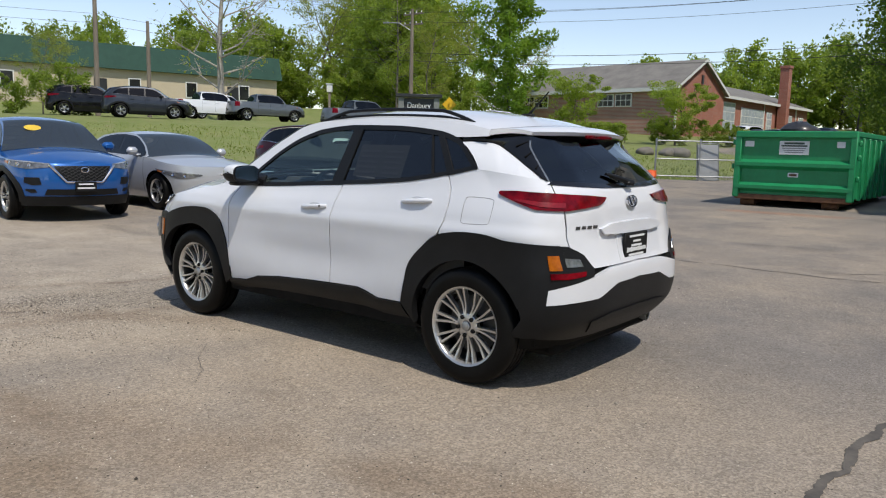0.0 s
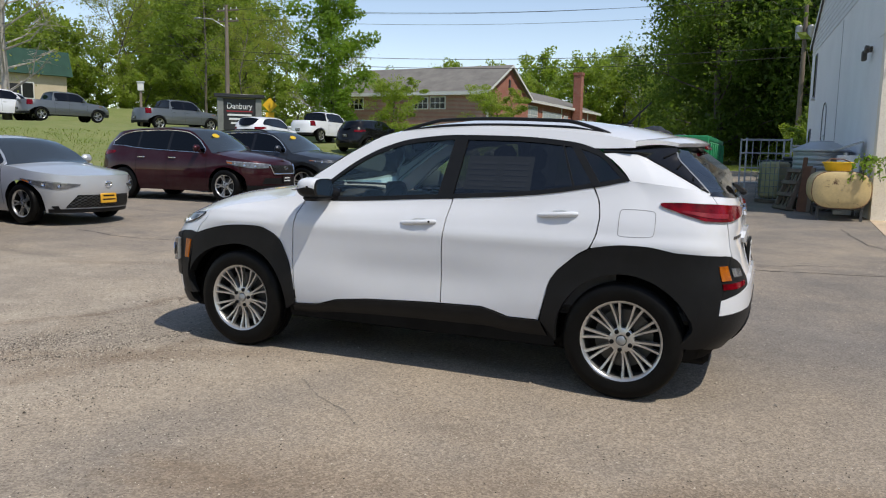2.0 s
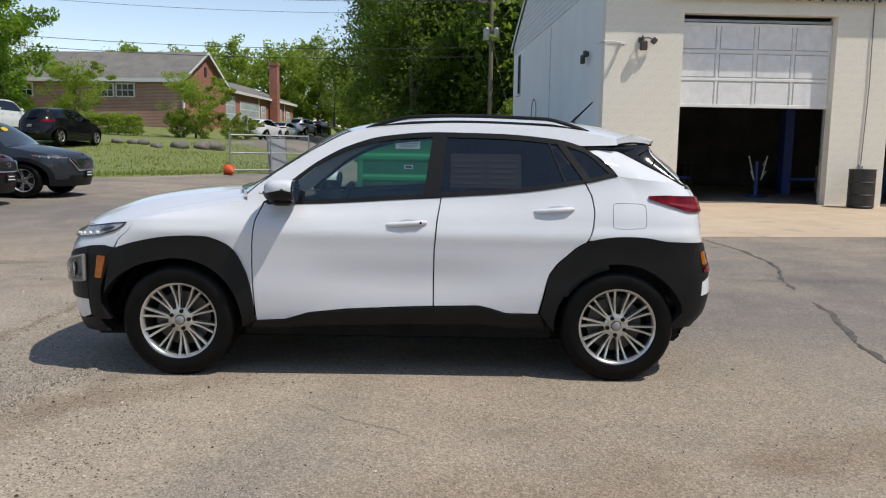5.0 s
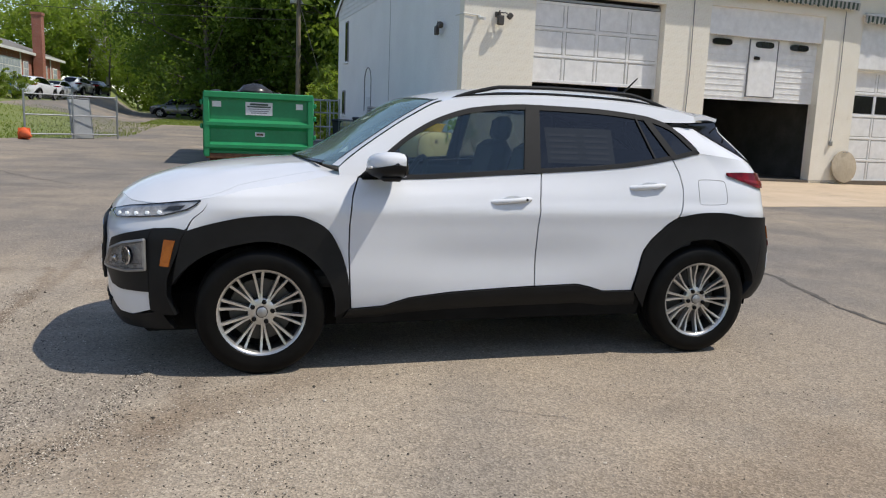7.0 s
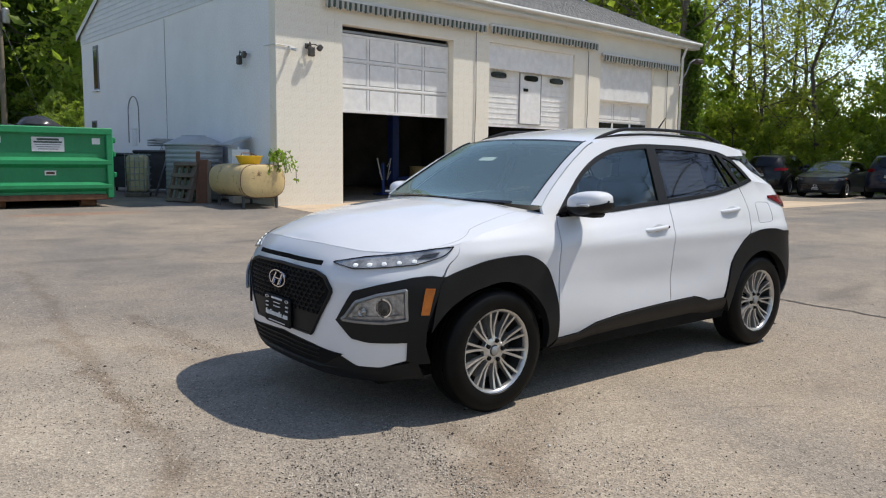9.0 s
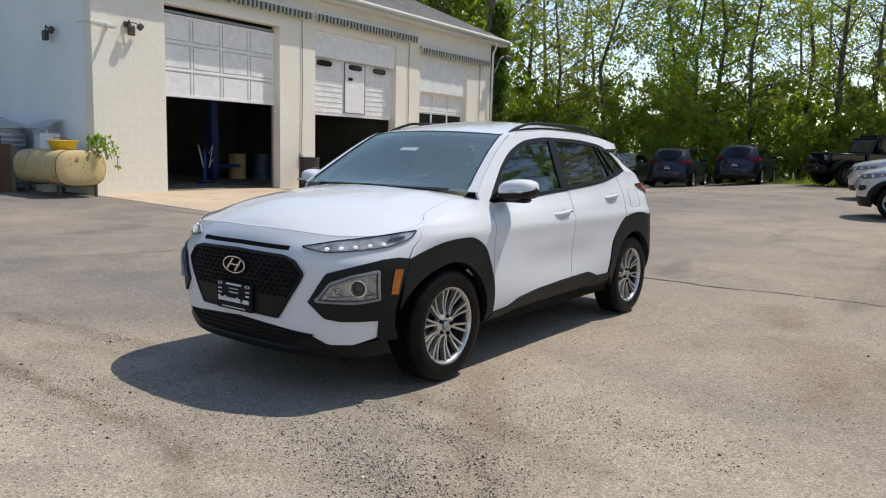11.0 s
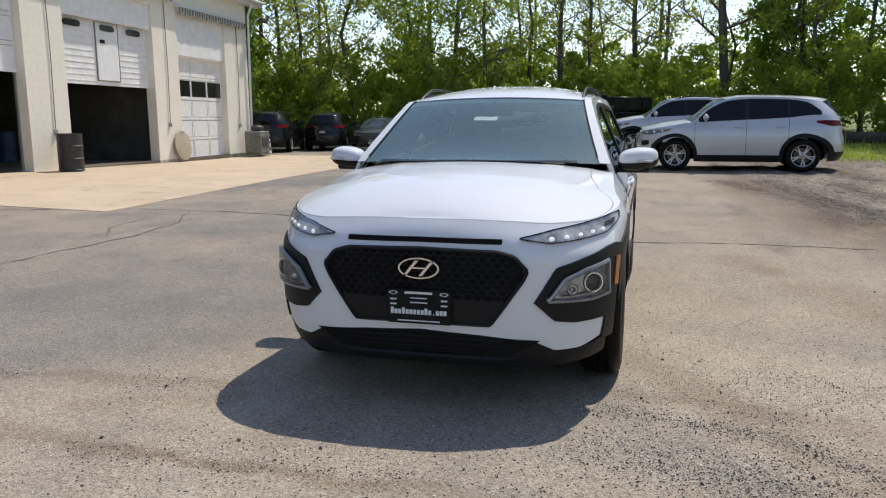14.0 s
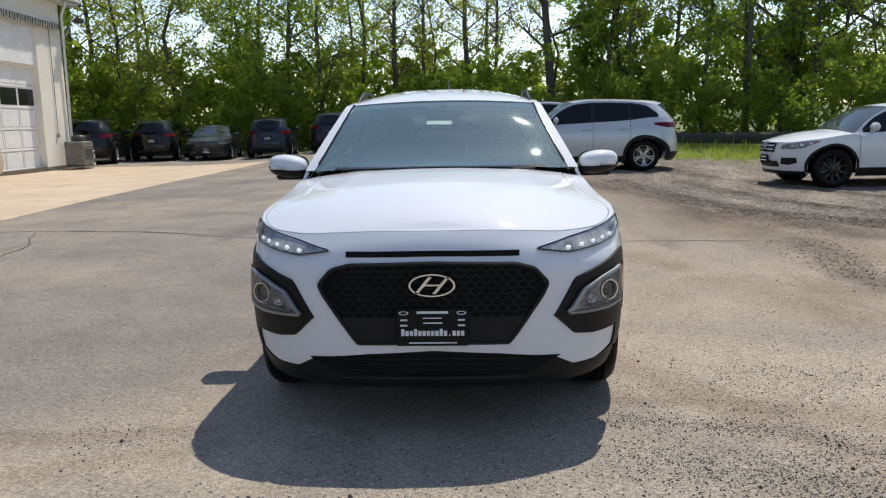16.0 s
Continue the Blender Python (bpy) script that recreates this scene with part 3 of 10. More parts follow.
HERO = Shell(side=((0.15, 0.79), (0.30, 0.855), (0.42, 0.882), (0.52, 0.888), (0.66, 0.884), (0.78, 0.884), (0.865, 0.889), (0.93, 0.866)), zs=0.93,
             belt=((-1.5, 0.99), (-1.0, 1.025), (-0.5, 1.038), (0.05, 1.073), (0.72, 1.121), (1.14, 1.187), (1.3, 1.22), (1.7, 1.24)),
             yb=((-1.5, 0.80), (-0.6, 0.80), (0.8, 0.80), (1.3, 0.765), (1.7, 0.69)),
             xf=((0.15, -2.02), (0.28, -2.10), (0.42, -2.12), (0.6, -2.125), (0.72, -2.12), (0.82, -2.095), (0.9, -2.04), (1.0, -1.86), (1.1, -1.5)),
             xr=((0.2, 1.74), (0.3, 1.83), (0.42, 1.92), (0.52, 1.94), (0.65, 1.935), (0.75, 1.905), (0.88, 1.875), (1.0, 1.866), (1.1, 1.84), (1.2, 1.765), (1.3, 1.68), (1.42, 1.57)),
             xsf=((0.15, -1.4), (1.2, -1.4)), xsr=((0.2, 1.4), (1.1, 1.4), (1.25, 1.28), (1.45, 1.12)), hollow=0.018, nf=2.6, nr=4.0, full=((0.15, 3.0), (0.72, 3.0), (0.80, 2.7), (0.88, 2.25), (1.2, 2.2)),
             wrap=((1.4, 1.4), (1.5, 1.517), (1.6, 1.635), (1.8, 1.85), (2.0, 2.055), (2.1, 2.175), (2.2, 2.295), (2.3, 2.36), (2.4, 2.4)))


MIRROR = Matrix.Diagonal((1, -1, 1, 1))


def both(geo_fn, name, material, parent, label="", angle=38):
    """The same part on the left and on the right flank."""
    out = []
    for s in (-1, 1):
        g = geo_fn()
        if s < 0:
            g.v = [(x, -y, z) for x, y, z in g.v]
            g.f = [f[::-1] for f in g.f]
        out.append(part(name, g, material, parent, label, angle=angle))
    return out


def skin(shell, grid, off=0.0, thick=0.02, flip=True):
    """A panel of the shell from a grid of (r, z)."""
    g = shell.at(grid[..., 0], grid[..., 1], off)
    return Geo().panel(g, shell.at(grid[..., 0], grid[..., 1], off - thick), flip)


def whole(geo):
    """A half and its mirror image in one mesh."""
    n = len(geo.v)
    geo.v += [(x, -y, z) for x, y, z in geo.v]
    geo.f += [tuple(i + n for i in f[::-1]) for f in geo.f]
    return geo


def wheel(parent, at, radius, width, rim, style, metal="alloy"):
    """A wheel whose outer face looks along +y: tyre, rim with spokes, brake disc, nuts."""
    w = new("wheel")
    w.parent, w.matrix_basis = parent, at
    w.empty_display_size = 0.1
    turn = Matrix.Rotation(-math.pi / 2, 4, "X")
    h, sh = width / 2, radius - rim
    tread = []
    for k in range(4):
        y0, y1 = h * (0.68 - k * 0.36), h * (0.68 - k * 0.36 - 0.28)
        tread += [(radius, y0), (radius, y1)] + ([(radius - 0.008, y1 - 0.002), (radius - 0.008, y1 - h * 0.06)] if k < 3 else [])
    prof = [(rim, h * 0.78), (rim + 0.012, h * 0.93), (rim + sh * 0.45, h * 1.02), (rim + sh * 0.8, h * 0.95), (radius - 0.008, h * 0.8)] + tread + [(radius - 0.008, -h * 0.8), (rim + sh * 0.45, -h * 1.02), (rim, -h * 0.78)]
    part("tyre", Geo().lathe(prof, 56 if style == "pairs" else 36, turn), "tyre", w)
    part("rim_barrel", Geo().lathe([(rim * 0.90, -h * 0.8), (rim * 0.93, h * 0.2), (rim * 0.95, h * 0.66)], 48, turn), "dark_alloy", w)
    g = Geo().lathe([(rim * 0.945, h * 0.62), (rim * 0.955, h * 0.76), (rim * 0.985, h * 0.86), (rim + 0.006, h * 0.9), (rim + 0.006, h * 0.72)], 56, turn)
    r0, r1, face = rim * 0.24, rim * 0.965, h * 0.80
    spokes = {"pairs": 10, "five": 5, "ten": 10}[style]
    for k in range(spokes):
        a = 2 * math.pi * k / spokes
        lean = {"pairs": (-0.115, 0.115), "five": (-0.16, 0.16), "ten": (0.0,)}[style]
        wide = {"pairs": 0.0115, "five": 0.022, "ten": 0.026}[style] * rim / 0.216
        for d in lean:
            vs, fs = [], []
            for i in range(5):
                t = i / 4
                r, ang = r0 + (r1 - r0) * t, a + d * (0.55 + 0.45 * t)
                hw, y = wide * (0.85 + 0.25 * t) * 0.5, face - 0.012 - 0.03 * math.sin(math.pi * min(t * 1.1, 1)) * 0.5 + 0.012 * t
                cx, cz, tx, tz = math.cos(ang), math.sin(ang), -math.sin(ang), math.cos(ang)
                for sx, dy in ((-1.25, -0.03), (-1, 0), (1, 0), (1.25, -0.03)):
                    vs.append((cx * r + tx * hw * sx, y + dy, cz * r + tz * hw * sx))
            for i in range(4):
                fs += [(i * 4 + k2, i * 4 + k2 + 1, i * 4 + k2 + 5, i * 4 + k2 + 4) for k2 in range(3)]
            g.add(vs, [f[::-1] for f in fs])
    g.lathe([(rim * 0.32, face - 0.05), (rim * 0.32, face - 0.022), (rim * 0.26, face - 0.014), (rim * 0.14, face - 0.016)], 30, turn)
    rm = part("rim", g, metal, w)
    part("hub_cap", Geo().lathe([(rim * 0.125, face - 0.03), (rim * 0.12, face - 0.008), (rim * 0.09, face - 0.004), (0.0001, face - 0.003)], 24, turn), "steel" if metal == "alloy" else "dark_alloy", rm)
    part("brake_disc", Geo().lathe([(rim * 0.3, 0.0), (rim * 0.74, 0.0), (rim * 0.74, -0.02), (rim * 0.3, -0.02)], 36, turn), "dark_alloy", w, "dark steel brake disc")
    part("backing_plate", Geo().lathe([(rim * 0.93, -h * 0.3), (0.001, -h * 0.3)], 36, turn), "inner", w)
    if style != "ten":
        for k in range(5):
            a = 2 * math.pi * k / 5 + 0.31
            part("wheel_nut", Geo().lathe([(0.0125, -0.012), (0.0125, 0.004), (0.009, 0.009), (0.0001, 0.009)], 8, Matrix.Translation((math.cos(a) * rim * 0.245, face - 0.010, math.sin(a) * rim * 0.245)) @ turn), "inner" if metal == "alloy" else "dark_alloy", rm)
    return w


def four_wheels(parent, xs, y, radius, width, rim, style, metal="alloy"):
    """Build one wheel, copy it to the other corners."""
    first = wheel(parent, pose(xs[0], y, radius), radius, width, rim, style, metal)
    for x, s in ((xs[0], -1), (xs[1], 1), (xs[1], -1)):
        m = pose(x, s * y, radius, 0, random.uniform(0, 70), 0 if s > 0 else 180)
        copy_thing(first, m)


def crown(edge, spine, nv, power=2.0):
    """Rows from an edge line in to the spine, rounded at the shoulder."""
    v = np.linspace(0, 1, nv)[None, :, None]
    e, c = edge[:, None], spine[:, None]
    g = e + (c - e) * v
    g[..., 2] = (e + (c - e) * (1 - (1 - v) ** power))[..., 2]
    g[..., 0] = (e + (c - e) * (1 - (1 - v) ** power))[..., 0]
    return g


def arch_floor(r, wheels, radius, z0, lip):
    """The lower edge of the flank, lifted over the wheels."""
    z = np.full_like(r, z0)
    for x in wheels:
        d = np.abs(r - x)
        z = np.where(d < lip, np.maximum(z0, radius + np.sqrt(np.maximum(lip ** 2 - d ** 2, 0))), z)
    return z


def plain_car(name, m, label, category, spec, colour, group=""):
    """A parked car: body, bonnet, roof, glass, lamps, grille, bumpers, mirrors and wheels from one set of lines."""
    c = thing(name, m, label, category, group)
    s = spec["shell"]
    zs, R = spec["sill"], spec["radius"]
    rf, rr = float(s.xsf(0.6)) - 1.0, float(s.xsr(0.6)) + 1.0
    wx = spec["wheels"]
    lip = R + 0.055
    r = np.unique(np.concatenate([np.linspace(rf, rr, 110)] + [np.linspace(x - lip, x + lip, 25) for x in wx]))
    low = arch_floor(r, wx, R, zs, lip)
    top = spec["top"](r)
    z = low[:, None] + (top - low)[:, None] * np.linspace(0, 1, 14)[None]
    part("body", whole(Geo().sheet(s.at(r[:, None] + z * 0, z), True)), colour, c)
    # wheel housings and floor
    g = Geo().box((wx[1] - wx[0] + 0.9, 1.2, 0.22), ((wx[0] + wx[1]) / 2, 0, zs + 0.12), 0.03)
    for x in wx:
        g.lathe([(lip + 0.02, -0.75), (lip + 0.02, 0.75)], 24, Matrix.Translation((x, 0, R)) @ Matrix.Rotation(math.pi / 2, 4, "X"), -0.15, math.pi + 0.15)
    part("underbody", g, "inner", c)
    if spec.get("clad"):
        for x in wx:
            a = np.linspace(-0.15, math.pi + 0.15, 30)
            band = 0.035 if spec["clad"] == "thin" else 0.075
            grid = np.stack([np.stack([x - np.cos(a) * q, R + np.sin(a) * q], -1) for q in (lip - 0.005, lip + 0.02, lip + band)], 1)
            both(lambda: skin(s, grid, 0.012, 0.03), "arch_trim", "clad", c, "black plastic arch trim")
        a = np.linspace(wx[0] + lip, wx[1] - lip, 20)
        both(lambda: skin(s, ruled(np.stack([a, a * 0 + zs - 0.03], -1), np.stack([a, a * 0 + zs + 0.12], -1), 20, 4), 0.010, 0.03), "sill_trim", "clad", c, "black plastic sill trim")
    # bonnet, roof, glass
    xa, xd = spec["cowl"][0], spec["tail"][0]
    bon = r[r <= xa]
    e = s.at(bon, spec["top"](bon))
    f = ((bon - bon[0]) / (bon[-1] - bon[0])) ** 1.4
    sx = e[0, 0] + (spec["cowl"][1] - e[0, 0]) * f
    part("bonnet", whole(Geo().sheet(crown(e, np.stack([sx, sx * 0, spec["spine"](sx)], -1), 10), True)), colour, c)
    gx = np.linspace(xa, xd, 90)
    ze = spec["edge"](gx)
    zb = spec["top"](gx)
    zz = zb[:, None] + np.maximum(ze - zb, 0.001)[:, None] * np.linspace(0, 1, 6)[None]
    part("pillar_frame", whole(Geo().sheet(s.at(gx[:, None] + zz * 0, zz), True)), colour, c)
    for nm, x0, x1, c0, c1, mt in (("windscreen", xa, spec["roof"][0], spec["cowl"][1], spec["roof"][1], "car_screen"), ("roof", spec["roof"][0], spec["roof"][2], spec["roof"][1], spec["roof"][3], colour), ("rear_window", spec["roof"][2], xd, spec["roof"][3], spec["tail"][1], "dark_glass")):
        xs = np.linspace(x0, x1, 24)
        ed = s.at(xs, spec["edge"](xs))
        cx = np.linspace(c0, c1, 24)
        part(nm, whole(Geo().sheet(crown(ed, np.stack([cx, cx * 0, spec["spine"](cx)], -1), 9, 2.2), True)), mt, c)
    if "deck" in spec:
        bx = r[r >= xd]
        e = s.at(bx, spec["top"](bx))
        f = (bx - bx[0]) / (bx[-1] - bx[0])
        sx = spec["tail"][1] + (e[-1, 0] - spec["tail"][1]) * f ** 0.7
        part("boot_lid", whole(Geo().sheet(crown(e, np.stack([sx, sx * 0, spec["spine"](sx)], -1), 8), True)), colour, c)
    # side glass, with pillars between the panes
    for x0, x1 in spec["panes"]:
        px = np.linspace(x0, x1, 16)
        zl = spec["top"](px) + 0.02
        zu = np.maximum(np.minimum(spec["glass_top"](px), spec["edge"](px) - 0.03), zl + 0.004)
        both(lambda: skin(s, np.stack([np.stack([px, zl + (zu - zl) * k], -1) for k in (0, 0.5, 1)], 1), 0.006, 0.012), "window", "dark_glass", c)
    px = np.linspace(spec["panes"][0][0] - 0.03, spec["panes"][-1][1] + 0.03, 30)
    zl = spec["top"](px) + 0.002
    zu = np.maximum(np.minimum(spec["glass_top"](px) + 0.03, spec["edge"](px) - 0.008), zl + 0.004)
    both(lambda: skin(s, np.stack([np.stack([px, zl + (zu - zl) * k], -1) for k in (0, 0.5, 1)], 1), 0.003, 0.008), "window_frame", "gloss_black", c)
    if spec.get("bright_line"):
        lx = np.concatenate([px, px[::-1]])
        lz = np.concatenate([zl, zu[::-1]])
        both(lambda: Geo().tube([tuple(p) for p in s.at(lx, lz, 0.008)], 0.008, 6, closed=True), "window_line", "chrome", c, "chrome window line")
    # lamps, grille, plate, bumpers
    H = spec["lamp_z"]
    low_, up_ = spec.get("lamp_lines", (((0.34, -0.03), (0.60, -0.055), (0.95, 0.02)), ((0.33, 0.03), (0.62, 0.065), (1.02, 0.085))))
    lamps = ruled(smooth_line([(rf + q, H + z_) for q, z_ in low_], 14), smooth_line([(rf + q, H + z_) for q, z_ in up_], 14), 14, 7)
    heads = both(lambda: skin(s, lamps, 0.008, 0.02), "headlight", "lamp_smoke", c, "clear headlight with dark inside")
    for k, hd in enumerate(heads):
        sg = -1 if k == 0 else 1
        for i_, w_ in ((4, 0.030), (7, 0.036), (10, 0.026)):
            r_, z_ = lamps[i_, 3]
            p = s.at(r_, z_, 0.010)
            q_ = s.at(r_, z_, 0.06) - p
            mm = Matrix.Diagonal((1, sg, 1, 1)) @ Matrix.Translation(Vector(p)) @ Vector(q_).to_track_quat("Z", "Y").to_matrix().to_4x4()
            part("reflector", Geo().lathe([(w_, 0.0), (w_ * 0.9, 0.006), (w_ * 0.4, 0.001), (0.0001, 0.008)], 18, mm), "chrome", hd)
    both(lambda: skin(s, lamps[1:, 5:], 0.012, 0.01), "light_strip", "head_lamp", c, "clear light strip")
    both(lambda: skin(s, lamps[11:, 1:5], 0.012, 0.01), "side_marker", "orange", c, "orange side marker")
    for z0, z1, q0, q1 in spec.get("slots", ()):
        both(lambda: skin(s, ruled([(rf + q0, z0), ((rf * 2 + q0 + q1) / 2, z0 - 0.01), (rf + q1, z0 + 0.03)], [(rf + q0 + 0.02, z1), ((rf * 2 + q0 + q1) / 2, z1), (rf + q1 - 0.01, z1)], 12, 5), 0.007, 0.02), "side_intake", "clad", c, "black side air intake")
    if "chin" in spec:
        z0, z1, q1 = spec["chin"]
        part("centre_intake", whole(skin(s, ruled([(rf, z0), (rf + q1, z0 + 0.01)], [(rf, z1), (rf + q1 * 0.92, z1)], 10, 4), 0.008, 0.02)), "clad", c, "black lower air intake")
    T = spec["tail_z"]
    q3, q4 = [(rr - 0.85, T + 0.01), (rr - 0.6, T - 0.06), (rr - 0.35, T - 0.05)], [(rr - 0.85, T + 0.06), (rr - 0.6, T + 0.07), (rr - 0.35, T + 0.05)]
    if spec.get("tall_tail"):
        q3, q4 = [(rr - 0.72, T - 0.16), (rr - 0.62, T - 0.16), (rr - 0.5, T - 0.16)], [(rr - 0.72, T + 0.16), (rr - 0.62, T + 0.16), (rr - 0.5, T + 0.16)]
    both(lambda: skin(s, ruled(q3, q4, 8, 4), 0.008, 0.02), "tail_light", "red_lens", c, "red tail light")
    gz, gh, gw = spec["grille"]
    tp = spec.get("taper", 0.75)
    gq = [(rf, gz - gh), (rf + gw * tp, gz - gh)], [(rf, gz + gh), (rf + gw, gz + gh)]
    gr = part("grille", whole(skin(s, ruled(*gq, 12, 6), 0.006, 0.02)), "clad" if spec.get("mesh") else "gloss_black", c, "black grille")
    if spec.get("mesh"):
        # a lattice of thin bars clipped to the grille
        g = Geo()
        for sg in (-1, 1):
            for k in range(-9, 14):
                zl = np.linspace(gz - gh + 0.008, gz + gh - 0.008, 24)
                ql = k * 0.062 + sg * (zl - gz) * 1.25
                keep = (ql > 0.0) & (ql < gw * (tp + (1 - tp) * (zl - gz + gh) / (2 * gh)) - 0.012)
                if keep.sum() > 2:
                    g.tube([tuple(p) for p in s.at(rf + ql[keep], zl[keep], 0.012)], 0.0055, 4, cap=False)
        part("lattice", whole(g), spec.get("slat", "dark_alloy"), gr, "grille lattice")
    else:
        for k in range(spec.get("slats", 5)):
            zk = gz - gh + (k + 0.7) * 2 * gh / (spec.get("slats", 5) + 0.4)
            wk = gw * (tp + (1 - tp) * (zk - gz + gh) / (2 * gh)) - 0.02
            rl = np.linspace(rf, rf + wk, 10)
            part("grille_slat", whole(Geo().tube([tuple(p) for p in s.at(rl, rl * 0 + zk, 0.012)], spec.get("slat_width", 0.006), 6)), spec.get("slat", "dark_alloy"), gr)
    if spec.get("chrome", True):
        ring = resample([(rf + gw * 1.12, gz + gh + 0.012), (rf + gw * tp, gz - gh), (rf, gz - gh)], 30)
        part("grille_surround", whole(Geo().tube([tuple(p) for p in s.at(ring[:, 0], ring[:, 1], 0.010)], np.linspace(0.022, 0.012, 30).tolist(), 6)), "chrome", c, "chrome grille surround")
    for nm, a0, b0 in (("front_bumper", rf, rf + 0.68), ("rear_bumper", rr - 0.62, rr)):
        bx = np.linspace(a0, b0, 20)
        part(nm, whole(skin(s, ruled(np.stack([bx, bx * 0 + zs], -1), np.stack([bx, bx * 0 + zs + spec.get("skirt", 0.15)], -1), 20, 4), 0.012, 0.03)), "clad", c, "black lower bumper")
    for sx, at_x, zp in ((-1, float(s.xf(spec.get("front_plate", gz - gh))) - 0.03, spec.get("front_plate", gz - gh + 0.04)), (1, float(s.xr(spec["plate_z"])) + 0.02, spec["plate_z"])):
        p = part("number_plate", Geo().box((0.02, 0.32, 0.16), (at_x, 0, zp), 0.008), spec.get("plate", "ink"), c)
        for k, (bw, bz) in enumerate(((0.22, 0.04), (0.26, -0.02))):
            part("print_bar", Geo().box((0.004, bw, 0.022), (at_x + sx * 0.011, 0, zp + bz)), "label" if spec.get("plate", "ink") == "ink" else "ink", p)
    bz = spec.get("badge_z", gz + gh * 0.4)
    part("badge", Geo().lathe([(0.065, 0), (0.065, 0.012), (0.052, 0.016), (0.045, 0.01)], 24, Matrix.Translation((float(s.xf(bz)) - 0.012, 0, bz)) @ Matrix.Rotation(-math.pi / 2, 4, "Y") @ Matrix.Diagonal((0.7, 1, 1, 1))), "chrome", c)
    # mirrors and handles
    mx = spec["panes"][0][0] + 0.12
    mz = float(spec["top"](mx)) + 0.10
    my = float(s.width(mx, mz - 0.1)) + 0.11
    both(lambda: Geo().box((0.12, 0.22, 0.15), (mx, my, mz), 0.05).box((0.06, 0.14, 0.05), (mx, my - 0.11, mz - 0.07), 0.02), "mirror", colour, c)
    for x0, x1 in spec["panes"][:2]:
        hx, hz = x1 - 0.12, spec["handle_z"]
        hy = float(s.width(hx, hz)) + 0.022
        both(lambda: Geo().box((0.20, 0.025, 0.03), (hx, hy, hz), 0.01), "door_handle", spec.get("handle", colour), c)
    for x in spec["seams"]:
        sg = np.stack([np.full(12, x), np.linspace(zs + 0.1, float(spec["top"](x)), 12)], -1)
        both(lambda: Geo().sheet(s.at(np.stack([sg[:, 0] - 0.004, sg[:, 0] + 0.004], 1), np.stack([sg[:, 1]] * 2, 1), 0.0025), True), "door_gap", "inner", c)
    if spec.get("rails"):
        rx = np.linspace(spec["roof"][0] + 0.15, spec["roof"][2] - 0.1, 14)
        lift = 0.045 * np.sin(np.linspace(0, math.pi, 14)) ** 0.4 + 0.005
        p = s.at(rx, spec["edge"](rx) - 0.0)
        both(lambda: Geo().tube([(x, y - 0.05, z + l) for (x, y, z), l in zip(p, lift)], 0.016, 6), "roof_rail", spec["rails"], c)
    if "sticker" in spec:
        wx0 = spec["cowl"][1] * 0.35 + spec["roof"][1] * 0.65
        g = Geo().lathe([(0.07, 0), (0.07, 0.004), (0.0001, 0.004)], 20, Matrix.Translation((wx0 - 0.02, 0.28, float(spec["spine"](wx0)) - 0.01)) @ Matrix.Rotation(radians(-58), 4, "Y") @ Matrix.Diagonal((0.75, 1.9, 1, 1)))
        part("price_disc", g, "yellow", c, "yellow round price sticker")
    four_wheels(c, wx, s.side(0.4) - 0.10, R, 0.22, R * 0.66, spec.get("style", "five"), spec.get("metal", "alloy"))
    return c


